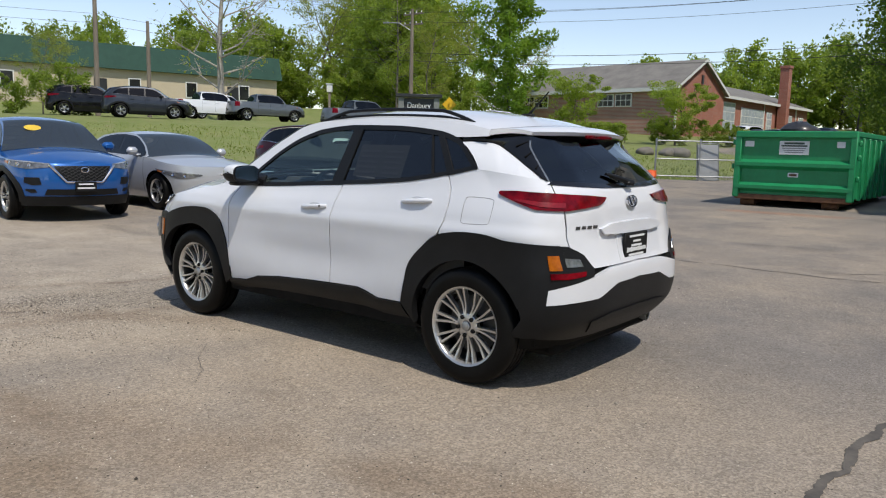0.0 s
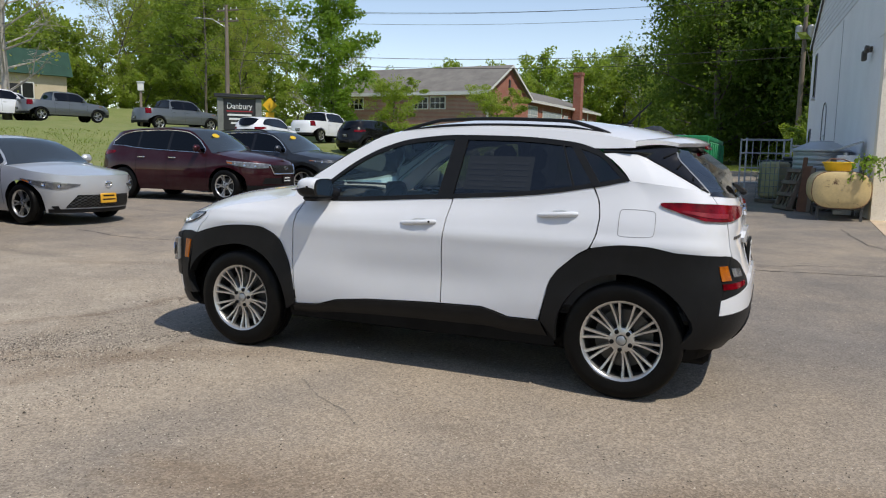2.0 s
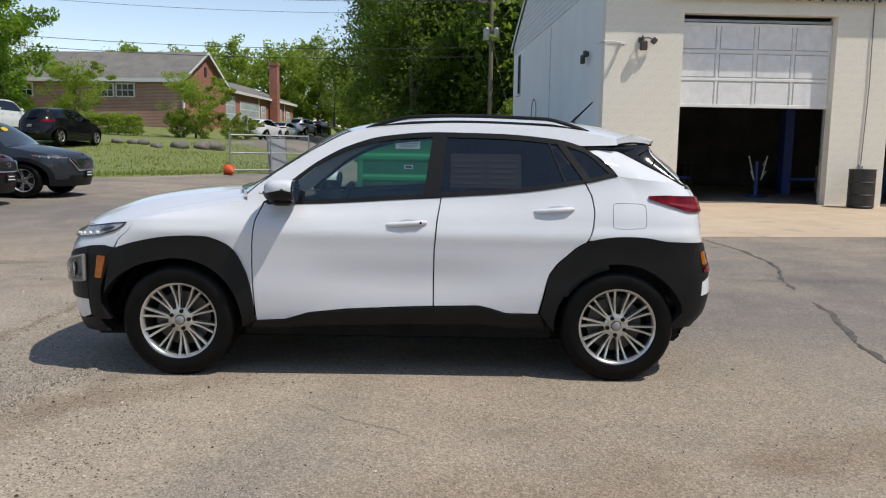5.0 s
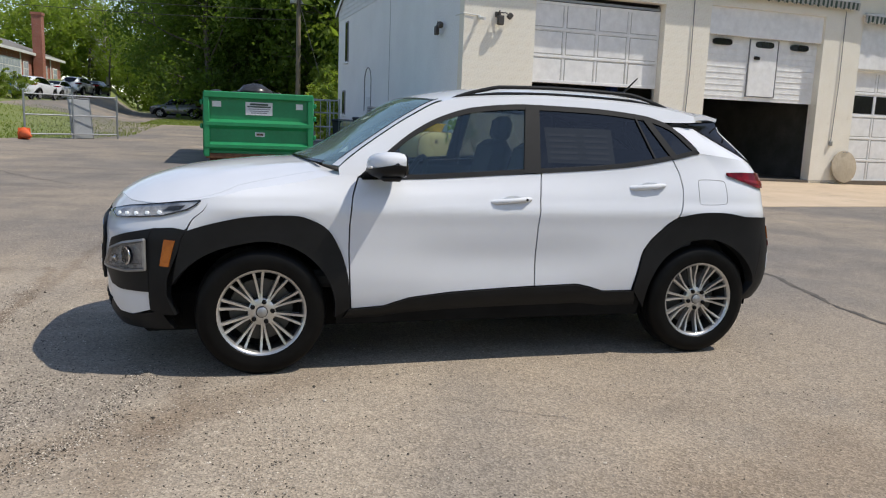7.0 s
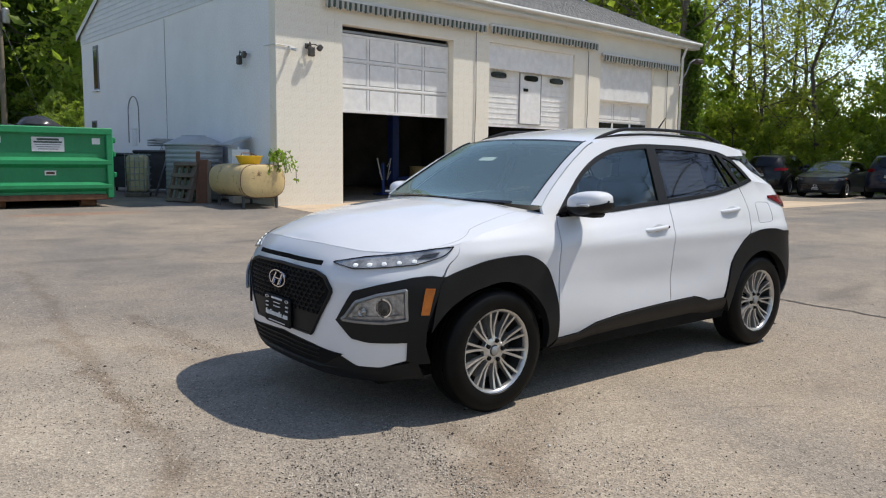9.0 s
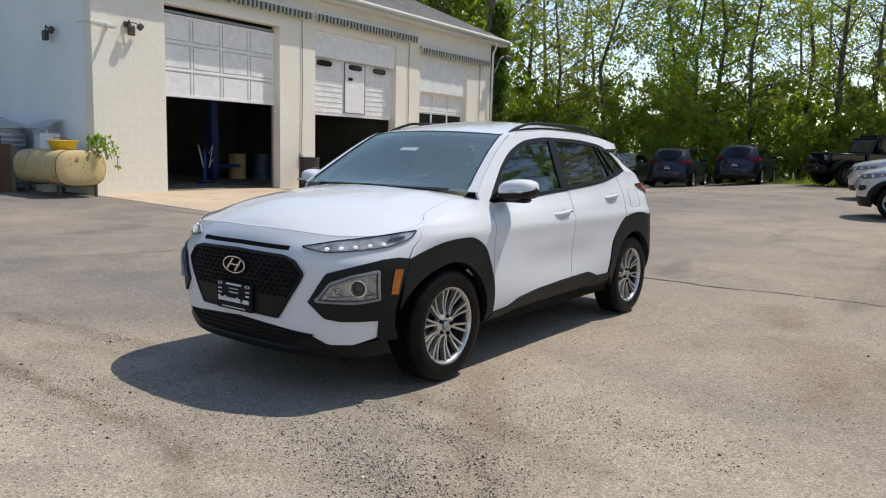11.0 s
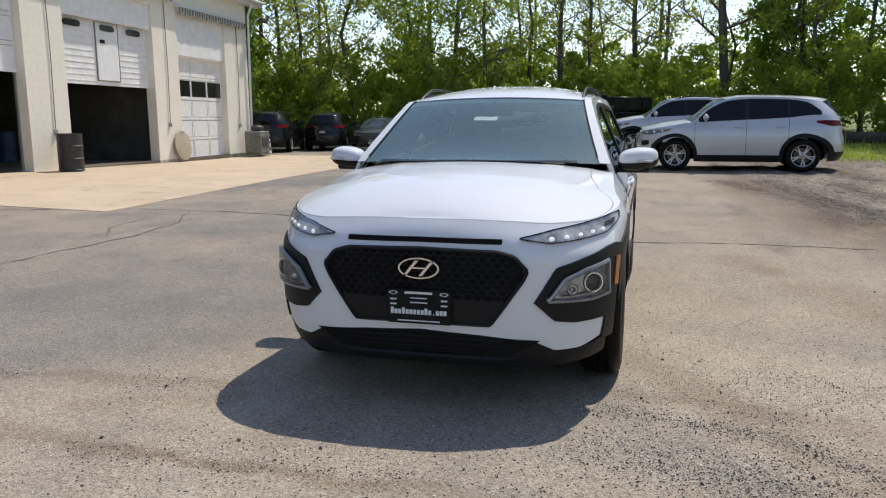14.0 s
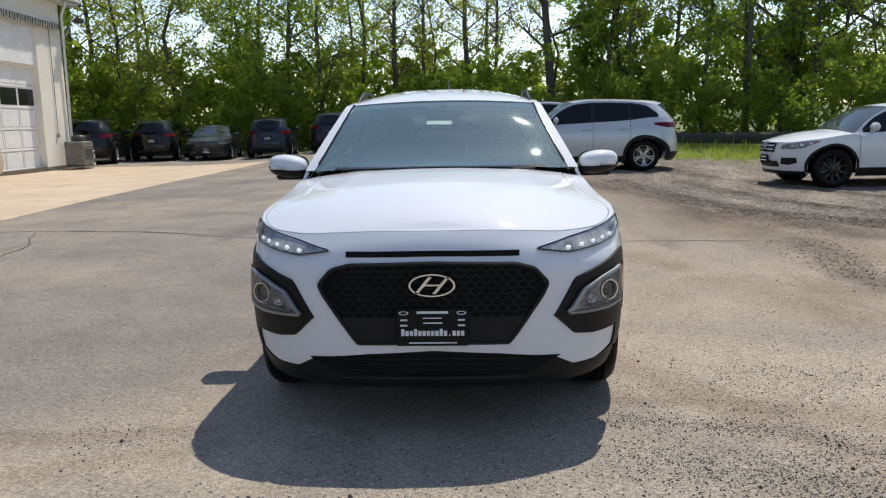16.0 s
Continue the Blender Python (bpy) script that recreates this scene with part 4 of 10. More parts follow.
def crossover(L=4.48, W=0.92, H=1.66, R=0.355, base=2.67, **extra):
    """Lines of a mid-size crossover, in metres."""
    fo = (L - base) * 0.50
    x0, x1 = -base / 2 - fo, base / 2 + (L - base - fo)
    k = H / 1.66
    b = lambda z: z * k
    sh = Shell(side=((0.15, W - 0.08), (0.4, W - 0.02), (0.65, W), (0.85, W - 0.01), (0.95, W - 0.03)), zs=0.95,
               belt=((x0, b(1.0)), (x0 + 1.2, b(1.06)), (0, b(1.10)), (1.0, b(1.15)), (x1, b(1.2))), yb=((x0, W - 0.09), (0.8, W - 0.09), (x1 - 0.2, W - 0.16)),
               xf=((0.2, x0 + 0.10), (0.45, x0 + 0.02), (0.6, x0), (0.8, x0 + 0.02), (0.95, x0 + 0.12), (1.2, x0 + 0.5)),
               xr=((0.2, x1 - 0.15), (0.45, x1), (0.6, x1), (0.85, x1 - 0.05), (1.05, x1 - 0.08), (1.25, x1 - 0.18), (1.6, x1 - 0.5)),
               xsf=((0.1, -base / 2 - 0.1), (1.6, -base / 2 - 0.1)), xsr=((0.1, base / 2 + 0.05), (1.1, base / 2 + 0.05), (1.6, base / 2 - 0.2)))
    spec = dict(shell=sh, sill=0.24, radius=R, wheels=(-base / 2, base / 2),
                top=crv((-base / 2 - 1.1, b(0.90)), (-base / 2 - 0.7, b(0.90)), (-base / 2 - 0.3, b(0.96)), (-base / 2 + 0.3, b(1.05)), (0, b(1.10)), (1.0, b(1.15)), (base / 2 + 0.2, b(1.205)), (base / 2 + 0.75, b(1.19)), (base / 2 + 1.05, b(1.12))),
                cowl=(-base / 2 + 0.35, -base / 2 + 0.18), roof=(-0.28, -0.42, base / 2 + 0.36, base / 2 + 0.52), tail=(base / 2 + 0.74, x1 - 0.05),
                edge=crv((-base / 2 + 0.35, b(1.06)), (-0.7, b(1.34)), (-0.28, b(1.56)), (0.2, b(1.605)), (base / 2 - 0.5, b(1.585)), (base / 2 + 0.05, b(1.54)), (base / 2 + 0.36, b(1.485)), (base / 2 + 0.55, b(1.34)), (base / 2 + 0.74, b(1.195))),
                spine=crv((x0, b(0.92)), (x0 + 0.3, b(1.0)), (-base / 2 - 0.2, b(1.09)), (-base / 2 + 0.18, b(1.14)), (-0.42, b(1.60)), (0.2, b(1.66)), (base / 2, b(1.62)), (base / 2 + 0.52, b(1.545)), (x1 - 0.22, b(1.34)), (x1 - 0.05, b(1.14)), (x1, b(1.0))),
                glass_top=crv((-0.85, b(1.12)), (-0.6, b(1.34)), (-0.2, b(1.50)), (0.3, b(1.53)), (base / 2 - 0.3, b(1.505)), (base / 2 + 0.05, b(1.44)), (base / 2 + 0.30, b(1.25))),
                panes=((-0.82, 0.12), (0.20, 0.98), (1.04, base / 2 + 0.26)), seams=(-0.92, 0.16, 1.02), lamp_z=b(0.83), tail_z=b(1.03), grille=(b(0.72), 0.13, 0.52), plate_z=b(0.80), handle_z=b(0.95), clad=True)
    spec.update(extra)
    return spec


def sedan(L=4.63, W=0.89, R=0.325, base=2.70, **extra):
    """Lines of a compact saloon."""
    spec = crossover(L, W, 1.46, R, base)
    x1 = base / 2 + (L - base) * 0.5
    spec.update(sill=0.19, clad=False, deck=True, skirt=0.06, grille=(0.42, 0.105, 0.50), chrome=False, slats=4, lamp_z=0.70, roof=(-0.20, -0.36, base / 2 - 0.42, base / 2 - 0.30), tail=(base / 2 + 0.28, base / 2 + 0.38),
                edge=crv((-base / 2 + 0.35, 0.93), (-0.7, 1.17), (-0.2, 1.36), (0.2, 1.395), (base / 2 - 0.42, 1.34), (base / 2 + 0.28, 1.05)),
                spine=crv((-base / 2 - 0.95, 0.78), (-base / 2 - 0.2, 0.93), (-base / 2 + 0.18, 0.99), (-0.36, 1.38), (0.2, 1.435), (base / 2 - 0.3, 1.37), (base / 2 + 0.38, 1.08), (x1 - 0.2, 1.06), (x1, 0.98)),
                glass_top=crv((-0.85, 0.98), (-0.6, 1.16), (-0.2, 1.30), (0.3, 1.33), (base / 2 - 0.4, 1.27), (base / 2 - 0.05, 1.12), (base / 2 + 0.2, 1.06)),
                panes=((-0.82, 0.12), (0.20, 0.98), (1.02, base / 2 + 0.02)))
    spec.update(extra)
    return spec


# ---------------------------------------------------------------- the white compact crossover
def smooth_line(pts, n):
    """A rounded line through the given points."""
    p = np.array(pts, float)
    q = np.concatenate([[2 * p[0] - p[1]], p, [2 * p[-1] - p[-2]]])
    out = []
    for i in range(len(p) - 1):
        for t in np.linspace(0, 1, 9)[:-1]:
            a, b, d, e = q[i:i + 4]
            out.append(0.5 * (2 * b + (d - a) * t + (2 * a - 5 * b + 4 * d - e) * t * t + (3 * b - a - 3 * d + e) * t ** 3))
    return resample(out + [p[-1]], n).tolist()


def hero_car():
    c = thing("compact_crossover", pose(0, 0, 0), "white compact crossover car with black plastic cladding, parked on the asphalt", "car")
    s = HERO
    WX, R, LIP = (-1.3, 1.3), 0.334, 0.392
    DOOR_LOW = [(-0.835, 0.345), (-0.666, 0.356), (-0.527, 0.40), (-0.3, 0.425), (0.055, 0.443), (0.205, 0.448)]
    DOOR_FRONT = [(-0.835, 0.345), (-0.845, 0.493), (-0.852, 0.65), (-0.850, 0.803), (-0.835, 0.94), (-0.795, 1.035)]
    SEAM_B = [(0.205, 0.448), (0.204, 0.60), (0.206, 0.777), (0.220, 0.944), (0.243, 1.078)]
    BELT = [(-0.795, 1.035), (-0.5, 1.038), (0.05, 1.071), (0.243, 1.083)]
    ARCH_F = [(-1.60, 0.765), (-1.533, 0.798), (-1.43, 0.828), (-1.319, 0.841), (-1.2, 0.845), (-1.091, 0.836), (-0.971, 0.775), (-0.904, 0.665), (-0.868, 0.56), (-0.852, 0.46), (-0.845, 0.345)]
    ARCH_R = [(0.838, 0.41), (0.852, 0.48), (0.868, 0.548), (0.885, 0.632), (0.931, 0.70), (1.043, 0.80), (1.138, 0.847), (1.234, 0.867), (1.34, 0.873), (1.457, 0.868), (1.553, 0.852), (1.60, 0.846)]
    ARCH_F, ARCH_R = smooth_line(ARCH_F, 48), [tuple(p) for p in ARCH_R]
    top = crv((-2.4, 0.903), (-2.25, 0.902), (-2.116, 0.894), (-1.98, 0.882), (-1.856, 0.884), (-1.7, 0.910), (-1.4, 0.965), (-1.1, 1.012), (-0.93, 1.045), (-0.84, 1.05))
    spine = crv((-2.03, 0.904), (-1.98, 0.940), (-1.835, 1.0), (-1.64, 1.050), (-1.26, 1.098), (-1.08, 1.110), (-0.40, 1.486), (-0.2, 1.535), (0.0, 1.563), (0.35, 1.590), (0.75, 1.585), (1.2, 1.540), (1.5, 1.478), (1.66, 1.452))
    edge = crv((-0.93, 1.06), (-0.844, 1.135), (-0.663, 1.263), (-0.483, 1.374), (-0.30, 1.462), (-0.1, 1.492), (0.4, 1.51), (0.9, 1.495), (1.2, 1.462), (1.45, 1.425))
    wtop = crv((-0.79, 1.045), (-0.662, 1.151), (-0.483, 1.286), (-0.306, 1.377), (-0.096, 1.436), (0.214, 1.462), (0.555, 1.458), (0.926, 1.429), (1.094, 1.382), (1.229, 1.27), (1.29, 1.216))

    # dark inner shell that shows in the panel gaps
    r = np.unique(np.concatenate([np.linspace(-2.39, 2.39, 130)] + [np.linspace(x - LIP, x + LIP, 31) for x in WX]))
    low = arch_floor(r, WX, R, 0.25, LIP)
    hi = np.where(r < -0.84, top(r), np.where(r < 1.29, s.belt(r) - 0.005, crv((1.29, 1.21), (1.6, 1.15), (2.4, 1.12))(r)))
    z = low[:, None] + (hi - low)[:, None] * np.linspace(0, 1, 12)[None]
    part("inner_shell", whole(Geo().sheet(s.at(r[:, None] + z * 0, z, -0.018), True)), "inner", c)
    g = Geo().box((3.66, 1.28, 0.24), (-0.08, 0, 0.31), 0.03)
    for x in WX:
        g.lathe([(LIP + 0.015, -0.78), (LIP + 0.015, 0.78)], 32, Matrix.Translation((x, 0, R)) @ Matrix.Rotation(math.pi / 2, 4, "X"), -0.15, math.pi + 0.15)
    part("underbody", g, "inner", c)

    # doors, wings, rear quarters
    gap = 0.004
    fd = coons(DOOR_LOW, BELT, DOOR_FRONT, SEAM_B, 44, 26)
    d1 = both(lambda: skin(s, fd), "front_door", "white", c)
    low2 = [(0.205 + 2 * gap, 0.448), (0.474, 0.455), (0.557, 0.436), (0.64, 0.41), (0.826, 0.41)]
    right2 = [(0.826, 0.41), (0.848, 0.50), (0.862, 0.56), (0.880, 0.64), (0.928, 0.708), (1.04, 0.808), (1.105, 0.845), (1.133, 0.916), (1.143, 1.014), (1.13, 1.10), (1.09, 1.176)]
    top2 = [(0.243 + 2 * gap, 1.084), (0.72, 1.121), (1.09, 1.176)]
    rd = coons(low2, top2, [(p[0] + 2 * gap, p[1]) for p in SEAM_B[:-1]] + [(0.243 + 2 * gap, 1.084)], right2, 40, 26)
    d2 = both(lambda: skin(s, rd), "rear_door", "white", c)
    wing_left = [(-1.60, 0.765), (-1.615, 0.83), (-1.60, 0.93)]
    wing_top = [(x, float(top(x))) for x in np.linspace(-1.60, -0.80, 14)]
    wing_top[0] = (-1.60, 0.93)
    wing_right = [(p[0] - gap * 2, p[1]) for p in DOOR_FRONT[:-1]] + [wing_top[-1]]
    wing_right[0] = tuple(ARCH_F[-1])
    fw = coons(ARCH_F, wing_top, wing_left, wing_right, 40, 14)
    quarter_low = ARCH_R[6:] + [(1.70, 0.842), (1.90, 0.826)]
    quarter_low[0] = (1.112, 0.845)
    quarter_low = smooth_line(quarter_low, 40)
    quarter_top = [(1.098, 1.182), (1.20, 1.198), (1.292, 1.216), (1.45, 1.205), (1.60, 1.19), (1.70, 1.177), (1.78, 1.168)]
    trim_low = [(1.12, 0.685, 1.374), (1.20, 0.672, 1.372), (1.30, 0.648, 1.368), (1.35, 0.632, 1.350), (1.45, 0.648, 1.298), (1.56, 0.680, 1.240), (1.665, 0.705, 1.184), (1.700, 0.694, 1.167)]
    trim_up = [(1.12, 0.676, 1.394), (1.20, 0.662, 1.398), (1.32, 0.630, 1.403), (1.506, 0.575, 1.408), (1.522, 0.602, 1.345), (1.585, 0.636, 1.285), (1.660, 0.672, 1.212), (1.704, 0.689, 1.166)]
    q_left = [(1.112, 0.845), (1.141, 0.916), (1.151, 1.014), (1.138, 1.10), (1.098, 1.182)]
    q_right = [(1.90, 0.826), (1.885, 0.92), (1.865, 1.02), (1.82, 1.10), (1.78, 1.168)]
    rq = coons(quarter_low, quarter_top, q_left, q_right, 44, 22)
    def quarter():
        g = skin(s, rq)
        low3 = [tuple(s.at(*p)) for p in quarter_top[2:]]
        left3 = [tuple(s.at(x, z)) for x, z in ((1.292, 1.216), (1.27, 1.248), (1.235, 1.285), (1.18, 1.332), (1.125, 1.366))]
        top3 = [left3[-1]] + trim_low[1:-1] + [low3[-1]]
        up = coons(low3, top3, left3, [low3[-1], low3[-1]], 36, 12)
        return g.panel(up, up - np.array((0, 0.02, 0)), True)
    both(quarter, "rear_quarter", "white", c)

    # shoulder, bonnet, windscreen, roof
    hr = np.linspace(-2.4, -0.86, 60)
    e = s.at(hr, top(hr))
    f = ((hr + 2.4) / 1.54) ** 1.45
    sx = -2.030 + 0.970 * f
    full = crown(e, np.stack([sx, sx * 0, spine(sx)], -1), 61, 2.1)
    cut = (crv((-2.4, 0.0), (-1.75, 0.012), (-1.6, 0.03), (-1.3, 0.11), (-1.0, 0.15), (-0.86, 0.13))(hr))
    vv = np.linspace(0, 1, 61)

    def rows(lo, hi_, n):
        out = np.zeros((len(hr), n, 3))
        for i in range(len(hr)):
            t = np.linspace(lo[i], hi_[i], n)
            out[i] = np.stack([np.interp(t, vv, full[i, :, k]) for k in range(3)], -1)
        return out
    bon = rows(cut + 0.004, np.ones(60), 24)
    crease = np.exp(-((np.linspace(0, 1, 24)[None] - 0.34) / 0.10) ** 2) * np.clip(np.linspace(-0.35, 1.6, 60), 0, 1)[:, None]
    bon[..., 2] += 0.0035 * crease
    part("bonnet", whole(Geo().panel(bon, bon - np.array((0, 0, 0.02)), True)), "white", c)
    sh = rows(np.zeros(60), cut, 6)[24:]

    def wing():
        g = skin(s, fw)
        return g.panel(sh, sh - np.array((0, 0.0, 0.02)), True)
    both(wing, "front_wing", "white", c, angle=50)
    part("bonnet_liner", whole(Geo().sheet(rows(np.zeros(60), np.ones(60), 8) - np.array((0, 0, 0.03)), True)), "inner", c)
    nx = 30
    xs, cx = np.linspace(-0.90, -0.30, nx), np.linspace(-1.075, -0.40, nx)
    ws = crown(s.at(xs, edge(xs)), np.stack([cx, cx * 0, spine(cx)], -1), 14, 2.0)
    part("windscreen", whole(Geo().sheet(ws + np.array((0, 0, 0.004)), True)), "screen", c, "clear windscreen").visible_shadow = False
    band = ws[-2:]
    part("screen_band", whole(Geo().sheet(band + np.array((0, 0, 0.006)), True)), "gloss_black", c)
    both(lambda: Geo().sheet(ws[:, :2] + np.array((-0.001, 0, 0.009)), True), "windscreen_pillar", "white", c)
    both(lambda: Geo().tube([tuple(p + np.array((-0.001, 0, 0.007))) for p in ws[2:, 1]], 0.006, 5), "screen_seal", "gloss_black", c)
    part("screen_foot", whole(Geo().sheet(ws[:2, 3:] + np.array((-0.002, 0, 0.006)), True)), "gloss_black", c)
    xs, cx = np.linspace(-0.30, 1.36, 60), np.linspace(-0.40, 1.50, 60)
    roof = crown(s.at(xs, edge(xs)), np.stack([cx, cx * 0, spine(cx)], -1), 16, 2.6)
    part("roof", whole(Geo().panel(roof, roof - np.array((0, 0, 0.03)), True)), "white", c)
    part("headliner", whole(Geo().sheet(roof * np.array((1, 0.96, 1)) - np.array((0, 0, 0.05)), False)), "headliner", c)
    # A pillar and roof side, from the window line up to the edge
    px = np.linspace(-0.90, 1.36, 90)
    zlow = np.where(px < -0.79, np.minimum(edge(px), 1.045), np.where(px < 1.29, wtop(px), 1.30))
    zlow = np.where(px > 1.05, np.maximum(wtop(np.minimum(px, 1.29)), crv((1.05, 1.395), (1.15, 1.396), (1.36, 1.402))(px)), zlow)
    rail = np.stack([np.stack([px, zlow + (np.maximum(edge(px), zlow + 0.003) - zlow) * k], -1) for k in np.linspace(0, 1, 6)], 1)
    both(lambda: skin(s, rail, 0.0, 0.02), "pillar_and_roof_side", "white", c)

    # side glass with black surround
    gx = np.linspace(-0.78, 1.285, 80)
    zl = s.belt(gx) - 0.004
    zu = np.maximum(wtop(gx) + 0.004, zl + 0.006)

    def surround():
        g = Geo()
        for lo_, hi_, off in ((zl, np.minimum(zl + 0.026, zu), 0.004), (np.maximum(zu - 0.030, zl + 0.002), zu, 0.004)):
            g2 = skin(s, np.stack([np.stack([gx, lo_ + (hi_ - lo_) * k], -1) for k in (0, 0.5, 1)], 1), off, 0.02)
            g.add(g2.v, g2.f)
        for xb, xt, w0, w1 in ((0.19, 0.235, 0.10, 0.085), (0.985, 0.88, 0.012, 0.010), (1.115, 0.95, 0.048, 0.045), (-0.62, -0.62, 0.0, 0.0)):
            if w0 == 0:
                continue
            zz = np.linspace(0, 1, 8)
            xx = xb + (xt - xb) * zz
            a, b = float(s.belt(xb)), float(wtop(xt)) - 0.01
            z3 = a + (b - a) * zz
            ww = (w0 + (w1 - w0) * zz) / 2
            g2 = skin(s, np.stack([np.stack([xx + ww * k, z3], -1) for k in (-1, 0, 1)], 1)[::-1], 0.006, 0.02)
            g.add(g2.v, g2.f)
        return g
    both(surround, "window_frame", "clad", c, "matt black window frame")
    sail = np.stack([np.stack([np.linspace(-0.775, -0.56, 8), s.belt(np.linspace(-0.775, -0.56, 8)) + k * (np.maximum(wtop(np.linspace(-0.775, -0.56, 8)) - s.belt(np.linspace(-0.775, -0.56, 8)), 0.01)) * np.linspace(1, 0.35, 8)], -1) for k in (0, 0.5, 1)], 1)
    both(lambda: skin(s, sail, 0.007, 0.015), "mirror_sail", "gloss_black", c)
    for x0, x1, mt, nm in ((-0.75, 0.20, "glass", "front_side_window"), (0.22, 1.02, "tint", "rear_side_window"), (1.02, 1.275, "tint", "quarter_window")):
        wx = np.linspace(x0, x1, 20)
        a, b = s.belt(wx), np.maximum(wtop(wx), s.belt(wx) + 0.002)
        ob = both(lambda: Geo().sheet(s.at(wx[:, None] + np.zeros((1, 4)), a[:, None] + (b - a)[:, None] * np.linspace(0, 1, 4)[None], -0.004), True), nm, mt, c)
        for o in ob:
            o.visible_shadow = False

    # black rear pillar strip with three slits, spoiler, rear window
    strip = []
    for k in range(len(trim_low) - 1):
        for t in np.linspace(0, 1, 5)[:-1]:
            a_, b_ = [np.array(q[k]) * (1 - t) + np.array(q[k + 1]) * t for q in (trim_low, trim_up)]
            strip.append([a_ + (b_ - a_) * v + np.array((0, 0.006 * math.sin(math.pi * v), 0)) for v in np.linspace(0, 1, 6)])
    strip = np.array(strip + [[np.array(trim_low[-1]) + (np.array(trim_up[-1]) - np.array(trim_low[-1])) * v for v in np.linspace(0, 1, 6)]])
    both(lambda: Geo().panel(strip, strip - np.array((0, 0.02, 0)), True), "rear_pillar_trim", "gloss_black", c, "gloss black rear pillar trim")
    both(lambda: Geo().tube([(x, y + 0.003, z + 0.002) for x, y, z in trim_low], 0.004, 5), "trim_gap", "inner", c)
    for k in (14, 18, 22):
        both(lambda: Geo().tube([tuple(strip[k, 2] + np.array((0.0, 0.004, 0.004))), tuple(strip[k, 5] + np.array((-0.01, 0.003, 0.0)))], 0.0045, 5), "trim_slit", "inner", c)
    glass_low = [(1.79, 1.165), (1.95, 1.148), (2.15, 1.142), (2.4, 1.14)]
    low3 = [trim_up[-1]] + [tuple(s.at(*p)) for p in glass_low[1:]]
    high3 = [trim_up[3], (1.55, 0.40, 1.412), (1.58, 0.2, 1.415), (1.59, 0.0, 1.416)]
    pane = coons(low3, high3, trim_up[:2:-1], [low3[-1], (1.77, 0, 1.285), high3[-1]], 24, 12)
    part("rear_window", whole(Geo().sheet(pane, True)), "tint", c, "dark tinted rear window").visible_shadow = False
    both(lambda: Geo().tube([tuple(p) for p in pane[0, :-1]], 0.005, 5), "window_edge", "steel", c)
    part("window_seal", whole(skin(s, ruled([(1.775, 1.150), (2.1, 1.128), (2.4, 1.126)], [(1.80, 1.170), (2.1, 1.150), (2.4, 1.148)], 24, 3), 0.006, 0.02)), "gloss_black", c)
    lead = roof[-1]
    ye = lead[0, 1]
    tail = np.stack([1.642 - 0.118 * (lead[:, 1] / ye) ** 2.2, lead[:, 1] * 0.575 / ye, 1.441 - 0.010 * (lead[:, 1] / ye) ** 2], -1)
    v = np.linspace(0, 1, 8)[None, :, None]
    wing3 = lead[:, None] * (1 - v) + tail[:, None] * v
    wing3[..., 2] += 0.012 * np.sin(math.pi * v[..., 0])
    under = wing3 - np.array((0, 0, 1)) * np.linspace(0.030, 0.020, 8)[None, :, None]
    under[:, -1, 0] -= 0.012
    part("rear_spoiler", whole(Geo().panel(wing3, under, True)), "white", c, "white roof spoiler")
    part("spoiler_gap", whole(Geo().tube([tuple(p + np.array((0.004, 0, 0.0005))) for p in lead], 0.0022, 5)), "gap_gray", c)
    part("brake_light", whole(Geo().box((0.02, 0.16, 0.02), (1.632, 0.08, 1.415), 0.004)), "red_lens", c)

    # hatch
    hl = [(1.905, 0.822), (1.945, 0.79), (1.985, 0.70), (2.1, 0.70), (2.4, 0.705)]
    ht = [(1.788, 1.162), (1.95, 1.146), (2.15, 1.138), (2.3, 1.136), (2.4, 1.136)]
    hatch = coons(hl, ht, [(1.905, 0.822), (1.892, 0.92), (1.872, 1.02), (1.826, 1.10), (1.788, 1.162)], [(2.4, 0.705), (2.4, 1.136)], 40, 20)
    hg = part("hatch", whole(skin(s, hatch)), "white", c)
    part("handle_garnish", whole(skin(s, ruled([(2.08, 0.875), (2.15, 0.868), (2.4, 0.866)], [(2.06, 0.905), (2.12, 0.932), (2.4, 0.938)], 20, 5), 0.022, 0.04)), "white", hg)
    part("plate_recess", whole(skin(s, ruled([(2.16, 0.715), (2.4, 0.715)], [(2.16, 0.862), (2.4, 0.862)], 10, 4), 0.002, 0.02)), "white", hg)
    xp = float(s.xr(0.79)) + 0.012
    pl = part("number_plate", Geo().box((0.018, 0.31, 0.155), (xp, 0, 0.79), 0.006), "ink", hg, "black dealer plate with white print")
    for zz_, bw in ((0.845, 0.20), (0.815, 0.10), (0.79, 0.14), (0.735, 0.20)):
        part("print_bar", Geo().box((0.003, bw, 0.012), (xp + 0.010, 0, zz_)), "label", pl)
    for k in range(15):
        part("print_mark", Geo().box((0.004, 0.0135, 0.029 if k in (0, 3, 9) else 0.021), (xp + 0.011, (k - 7) * 0.0172, 0.767)), "label", pl)
    xe = float(s.xr(1.045)) + 0.004
    turn = Matrix.Translation((xe, 0, 1.045)) @ Matrix.Rotation(math.pi / 2 - 0.15, 4, "Y") @ Matrix.Diagonal((0.036, 0.066, 1, 1))
    emblem(turn, hg, 1)
